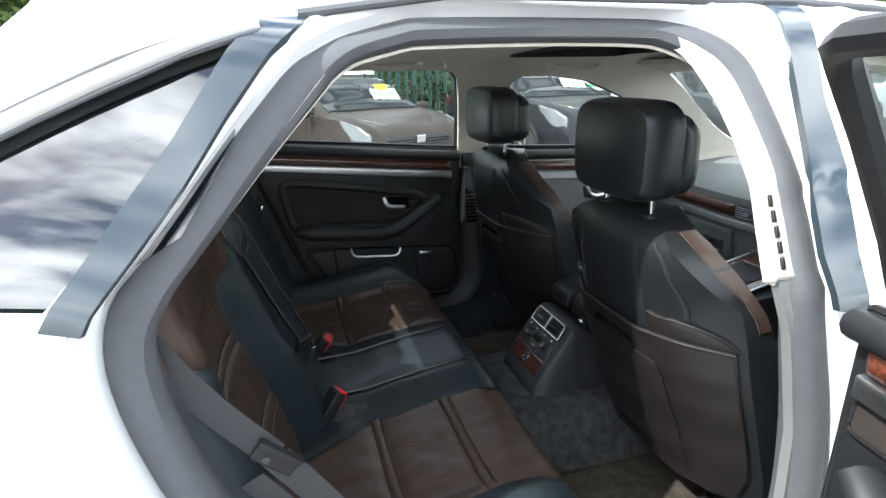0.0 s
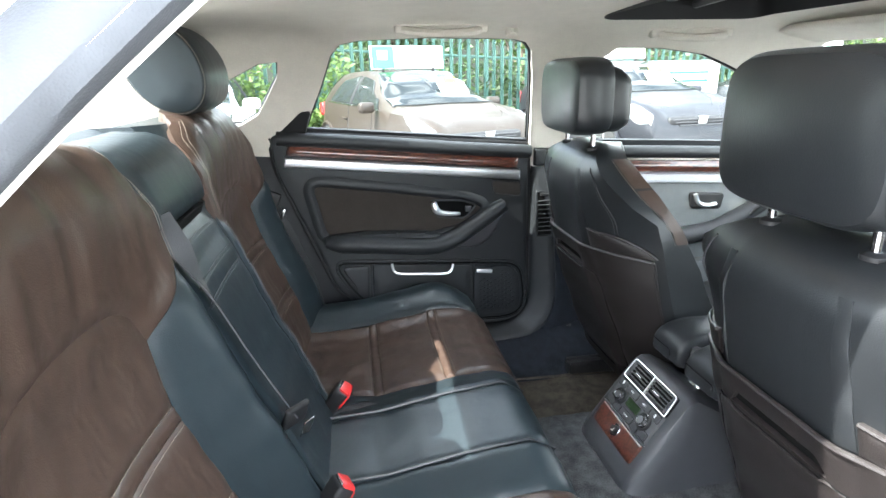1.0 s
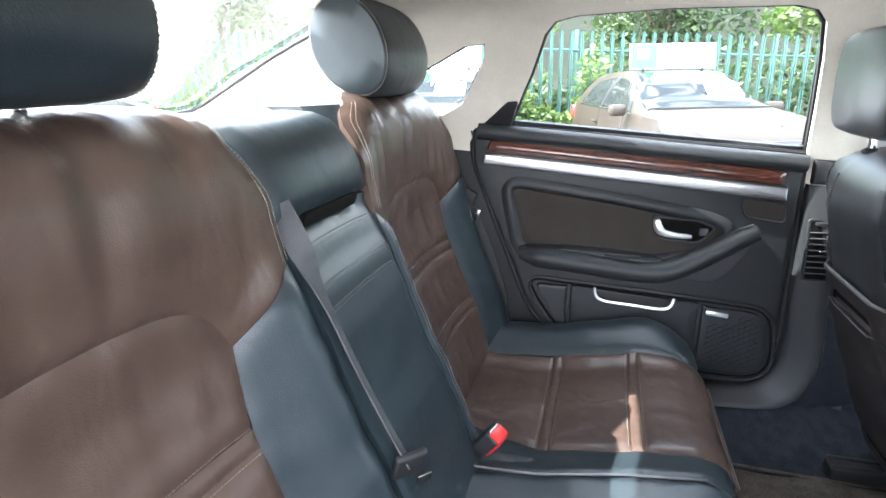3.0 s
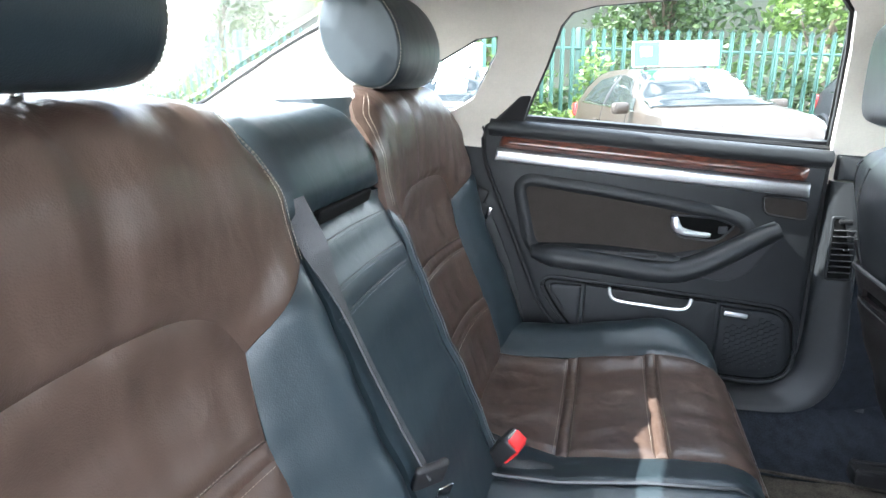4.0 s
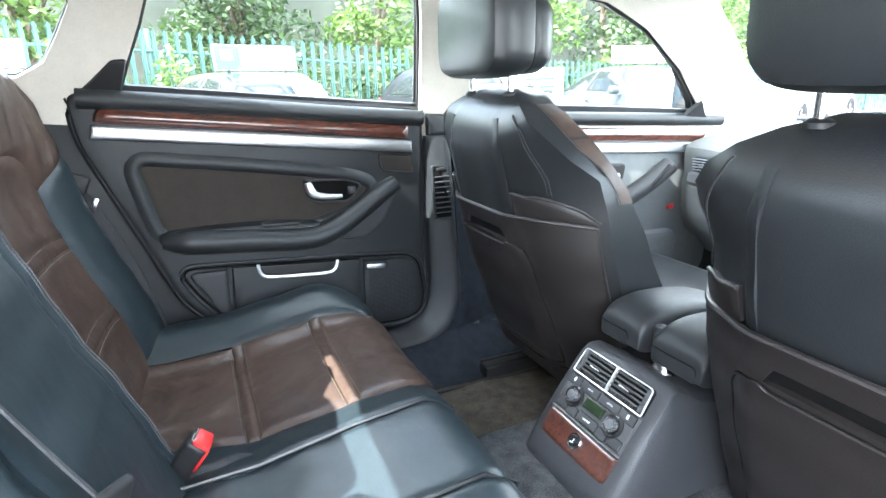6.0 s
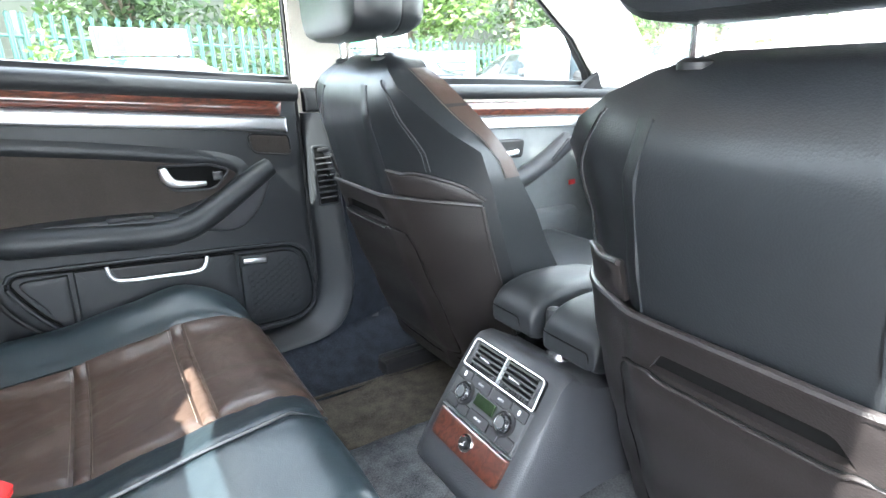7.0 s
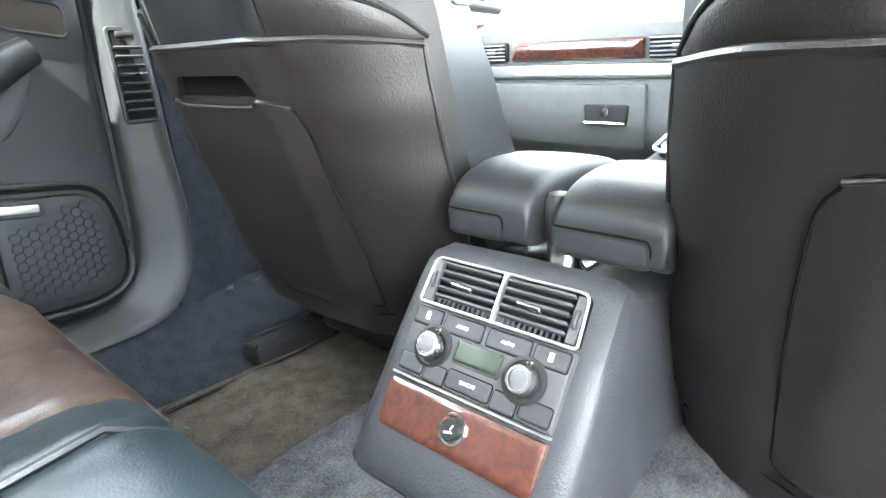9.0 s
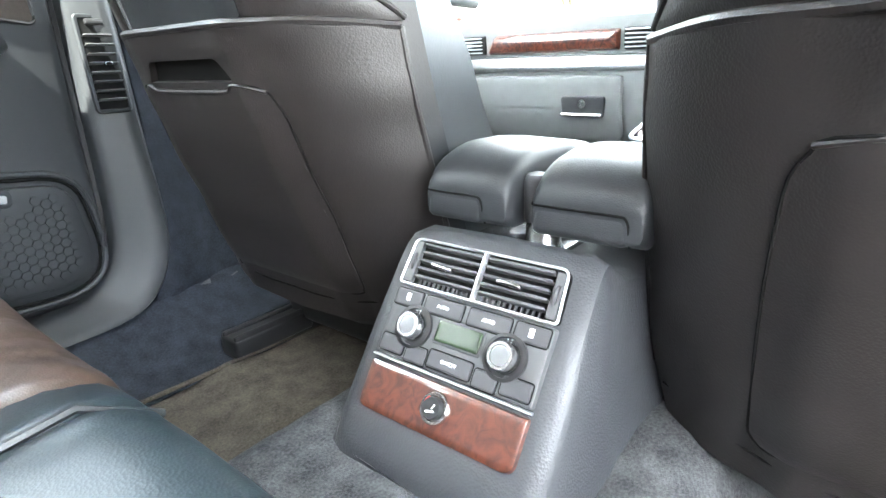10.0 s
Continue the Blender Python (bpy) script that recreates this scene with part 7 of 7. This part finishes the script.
parked_car(SALOON, parked((-8.8, 3.9), -80)(SALOON), paint("blue_metallic", (0.06, 0.08, 0.12), 0.4), "dark blue saloon seen through the rear window", "", False)

# the large banner on the fence by the front window
banner = thing("banner", "large white and green sales banner", "banner", at=(0, 0, 0))
BM = pose(5.28, 9.62, 0.98) @ pose(0, 0, 0, 90, 0, 5.7)
part("cloth", moved(rbox((2.95, 0.64, 0.02), 0.006, 1), BM), BOARD, banner)
part("green_field", moved(rbox((0.42, 0.62, 0.004), 0.001, 1, pose(-1.25, 0, 0.0125)), BM), GREEN, banner, "green printed field")
part("mark", moved(rbox((0.14, 0.12, 0.004), 0.02, 2, pose(-1.30, 0.12, 0.015)), BM), BOARD, banner, "plain white mark")
words("lettering", "15 MONTHS", 0.13, BM @ pose(-0.46, 0.19, 0.0125), INK, banner)
words("lettering", "FREE", 0.23, BM @ pose(-0.50, 0.03, 0.0125), GREEN, banner)
words("lettering", "GUARANTEE", 0.13, BM @ pose(-0.46, -0.13, 0.0125), INK, banner)
for k in range(2):
    part("print_bar", moved(rbox((0.95, 0.05, 0.004), 0.001, 1, pose(0.75, 0.10 - 0.16 * k, 0.0125)), BM), GREEN, banner, "plain print bar")
for s in (-1, 1):
    part("post", moved(tube([(s * 1.35, -1.13, -0.03), (s * 1.35, 0.3, -0.03)], 0.03, 8), BM), FENCE, banner)

# palisade fence
fence = thing("palisade_fence", "green steel palisade fence with split pointed pales", "fence", kind="structure")
half = [(-0.033, 0.0), (-0.020, 0.016), (0.0, 0.006), (0.020, 0.016), (0.033, 0.0)]
lower = [Vector((a, b, 0.0)) for a, b in half] + [Vector((a, b + 0.004, 0.0)) for a, b in reversed(half)]
def level(z, k):
    return [Vector((p.x * k, p.y, z)) for p in lower]
hgt = TOP - GROUND - 0.05
pv, pf = loft([level(0, 1), level(hgt - 0.13, 1), level(hgt - 0.10, 0.75), level(hgt - 0.05, 1.15), level(hgt, 0.12)])
pale_mesh = bpy.data.meshes.new("pale")
pale_mesh.from_pydata([tuple(p) for p in pv], [], pf)
pale_mesh.materials.append(FENCE)
x = -13.0
for i in range(285):
    o = new("pale", pale_mesh)
    o.parent = fence
    o.location = (x, FENCE_Y(x), GROUND + 0.05 + FALL(x))
    x += 0.160
for x0 in range(-13, 32, 3):
    part("post", rbox((0.07, 0.10, hgt + 0.05), 0.01, 2, pose(x0 - 0.08, FENCE_Y(x0) + 0.09, GROUND + (hgt + 0.05) / 2 + FALL(x0))), FENCE, fence)
for z in (0.35, TOP - 0.32):
    part("rail", tube([(xx, FENCE_Y(xx) + 0.035, z + FALL(xx)) for xx in (-13.2, -4, 0, 4.5, 9, 20, 31.5)], 0.026, 6), FENCE, fence)
far_pales = []
for i in range(150):
    x = -13.2 - i * 0.31
    far_pales.append(rbox((0.14, 0.02, hgt), 0, 1, pose(x, FENCE_Y(-13) + (i * 0.02), GROUND + hgt / 2)))
tagged(part("far_pales", join(*far_pales), FENCE, fence, "far run of pales"), kind="stuff")
side_fence = []
for i in range(120):
    side_fence.append(rbox((0.02, 0.10, hgt), 0, 1, pose(31.5, 14 - i * 0.24, GROUND + hgt / 2)))
tagged(part("far_pales", join(*side_fence), FENCE, fence, "far run of pales"), kind="stuff")


# ---- trees and shrubs ----
def leafmat(name, a, b):
    m = material(name, a, 0.55, spot=0.0, scale=3, color2=b)
    m.node_tree.nodes["Principled BSDF"].inputs["Transmission Weight"].default_value = 0.0
    n, l = m.node_tree.nodes, m.node_tree.links
    g = n.new("ShaderNodeNewGeometry")
    mix = n.new("ShaderNodeMixRGB")
    mix.inputs[1].default_value, mix.inputs[2].default_value = (*a, 1), (*b, 1)
    l.new(g.outputs["Random Per Island"], mix.inputs[0])
    l.new(mix.outputs[0], n["Principled BSDF"].inputs["Base Color"])
    t = n.new("ShaderNodeBsdfTranslucent")
    s = n.new("ShaderNodeMixShader")
    s.inputs[0].default_value = 0.3
    l.new(mix.outputs[0], t.inputs[0])
    l.new(n["Principled BSDF"].outputs[0], s.inputs[1])
    l.new(t.outputs[0], s.inputs[2])
    l.new(s.outputs[0], n["Material Output"].inputs[0])
    return m


LEAF = leafmat("green_leaves", (0.045, 0.085, 0.02), (0.13, 0.20, 0.05))
LEAF2 = leafmat("dark_leaves", (0.02, 0.04, 0.015), (0.06, 0.10, 0.03))
BARK = material("bark", (0.09, 0.07, 0.05), 0.9, spot=0.3, scale=20, bump=0.8, bump_scale=40)


def leaves(rng, blobs, count, size):
    """Single leaves over the surface of uneven clumps."""
    v, f = [], []
    for _ in range(count):
        c, r = blobs[rng.randrange(len(blobs))]
        d = Vector((rng.gauss(0, 1), rng.gauss(0, 1), rng.gauss(0, 1))).normalized()
        p = Vector(c) + Vector((d.x * r[0], d.y * r[1], d.z * r[2])) * (0.55 + 0.5 * rng.random())
        if p.z < GROUND + 0.05:
            continue
        a = Vector((rng.gauss(0, 1), rng.gauss(0, 1), rng.gauss(0, 0.6))).normalized()
        b = a.cross(Vector((rng.gauss(0, 1), rng.gauss(0, 1), rng.gauss(0, 1)))).normalized()
        s = size * (0.6 + 0.8 * rng.random())
        k = len(v)
        v += [tuple(p - a * s), tuple(p + b * s * 0.45), tuple(p + a * s), tuple(p - b * s * 0.45)]
        f.append((k, k + 1, k + 2, k + 3))
    return v, f


def tree(seed, at, height, spread_, mat, label, count=5200, size=0.10):
    rng = random.Random(seed)
    t = thing("tree", label, "tree", "trees behind the fence")
    x, y = at
    trunk = smooth_line([(x, y, GROUND - 0.05), (x + rng.uniform(-0.1, 0.1), y, GROUND + height * 0.3), (x + rng.uniform(-0.3, 0.3), y, GROUND + height * 0.6)], 6)
    part("trunk", tube(trunk, [0.16 - 0.11 * i / (len(trunk) - 1) for i in range(len(trunk))], 8), BARK, t, "brown trunk")
    blobs = []
    for i in range(11):
        a, h = rng.uniform(0, 6.3), rng.uniform(0.30, 0.95)
        r = spread_ * rng.uniform(0.15, 0.75) * (1.1 - h * 0.5)
        c = Vector((x + math.cos(a) * r, y + math.sin(a) * r, GROUND + height * h))
        s = spread_ * rng.uniform(0.28, 0.5)
        blobs.append((c, (s, s, s * 0.8)))
        base = trunk[int(len(trunk) * min(0.95, h * 0.9))]
        part("limb", tube([base, base.lerp(c, 0.6) + Vector((0, 0, -0.1)), c], [0.05, 0.03, 0.012], 6), BARK, t)
    part("crown", leaves(rng, blobs, count, size), mat, t, "leafy crown", smooth=0)
    return t


def shrub(seed, x0, x1, top, mat, label, count, size=0.07, back=0.7):
    rng = random.Random(seed)
    blobs = []
    x = x0
    while x < x1:
        h = top * rng.uniform(0.5, 1.0)
        blobs.append(((x, FENCE_Y(x) + back + rng.uniform(-0.4, 0.4), GROUND + h * 0.5), (0.7, 0.55, h * 0.5)))
        x += 0.45
    s = thing("shrub", label, "shrub", "shrubs along the fence")
    part("foliage", leaves(rng, blobs, count, size), mat, s, smooth=0)
    stems = [tube([(b[0][0], b[0][1], GROUND - 0.03), (b[0][0] + 0.1, b[0][1], b[0][2] + b[1][2] * 0.6)], [0.02, 0.006], 5) for b in blobs[::2]]
    part("stems", join(*stems), BARK, s, "thin brown stems")
    return s


shrub(3, -13, -2.0, 2.2, LEAF, "green shrubs behind the fence", 9000)
shrub(4, -2.0, 9.0, 2.0, LEAF2, "dark green shrubs behind the fence", 11000)
shrub(5, 9.0, 26, 2.3, LEAF, "green shrubs behind the fence", 11000)
rngv = random.Random(9)
ivy = thing("shrub", "bright green climber on the fence and the kerb before it", "shrub", "shrubs along the fence")
ivy_blobs = [((xx, FENCE_Y(xx) - 0.25, GROUND + hh * 0.5), (0.35, 0.25, hh * 0.5)) for xx, hh in ((-2.2, 1.9), (-1.9, 1.2), (-1.5, 0.9), (-1.1, 0.8), (-2.6, 1.5), (-0.8, 1.8), (-3.2, 1.0))]
part("foliage", leaves(rngv, ivy_blobs, 3200, 0.06), LEAF, ivy, smooth=0)
part("stems", join(*[tube([(b[0][0], b[0][1], GROUND - 0.03), (b[0][0], b[0][1], b[0][2])], 0.012, 5) for b in ivy_blobs]), BARK, ivy, "thin brown stems")
spots = [(-11, 15, 7, 3.0), (-6.5, 14.2, 6.5, 2.6), (-3.2, 13.6, 5.5, 2.0), (0.6, 16.0, 6.5, 2.6), (3.6, 14.6, 5.0, 1.9), (7.2, 15.0, 6.0, 2.4), (10.8, 15.2, 6.5, 2.6), (14.5, 15.6, 6.5, 2.7), (18.5, 16, 7, 3.0), (23, 16.5, 7, 3.0), (27, 15, 7, 3.0), (34, 10.5, 7, 3.2), (35, 3, 7, 3.2)]
for i, (tx, ty, th, ts) in enumerate(spots):
    tree(20 + i, (tx, ty - 1.6), th, ts, LEAF if i % 3 else LEAF2, "leafy green tree behind the fence" if i % 3 else "dark green tree behind the fence")
# plain backdrop; the shade under the trees is put into its dark colour
DISTANCE = material("shaded_wood_distance", (0.035, 0.04, 0.03), 1.0, spot=0.5, scale=0.7)
back = part("backdrop", sheet(lambda x, z: (x, 19 + 0.004 * x * x, z + 0.35 * math.sin(x * 0.9) * (z > 3)), [(-60, GROUND), (70, GROUND), (70, 5.2), (-60, 5.2)], (), 1.5), DISTANCE, None, "distant woodland with its shade painted dark", kind="structure", category="distant wood")
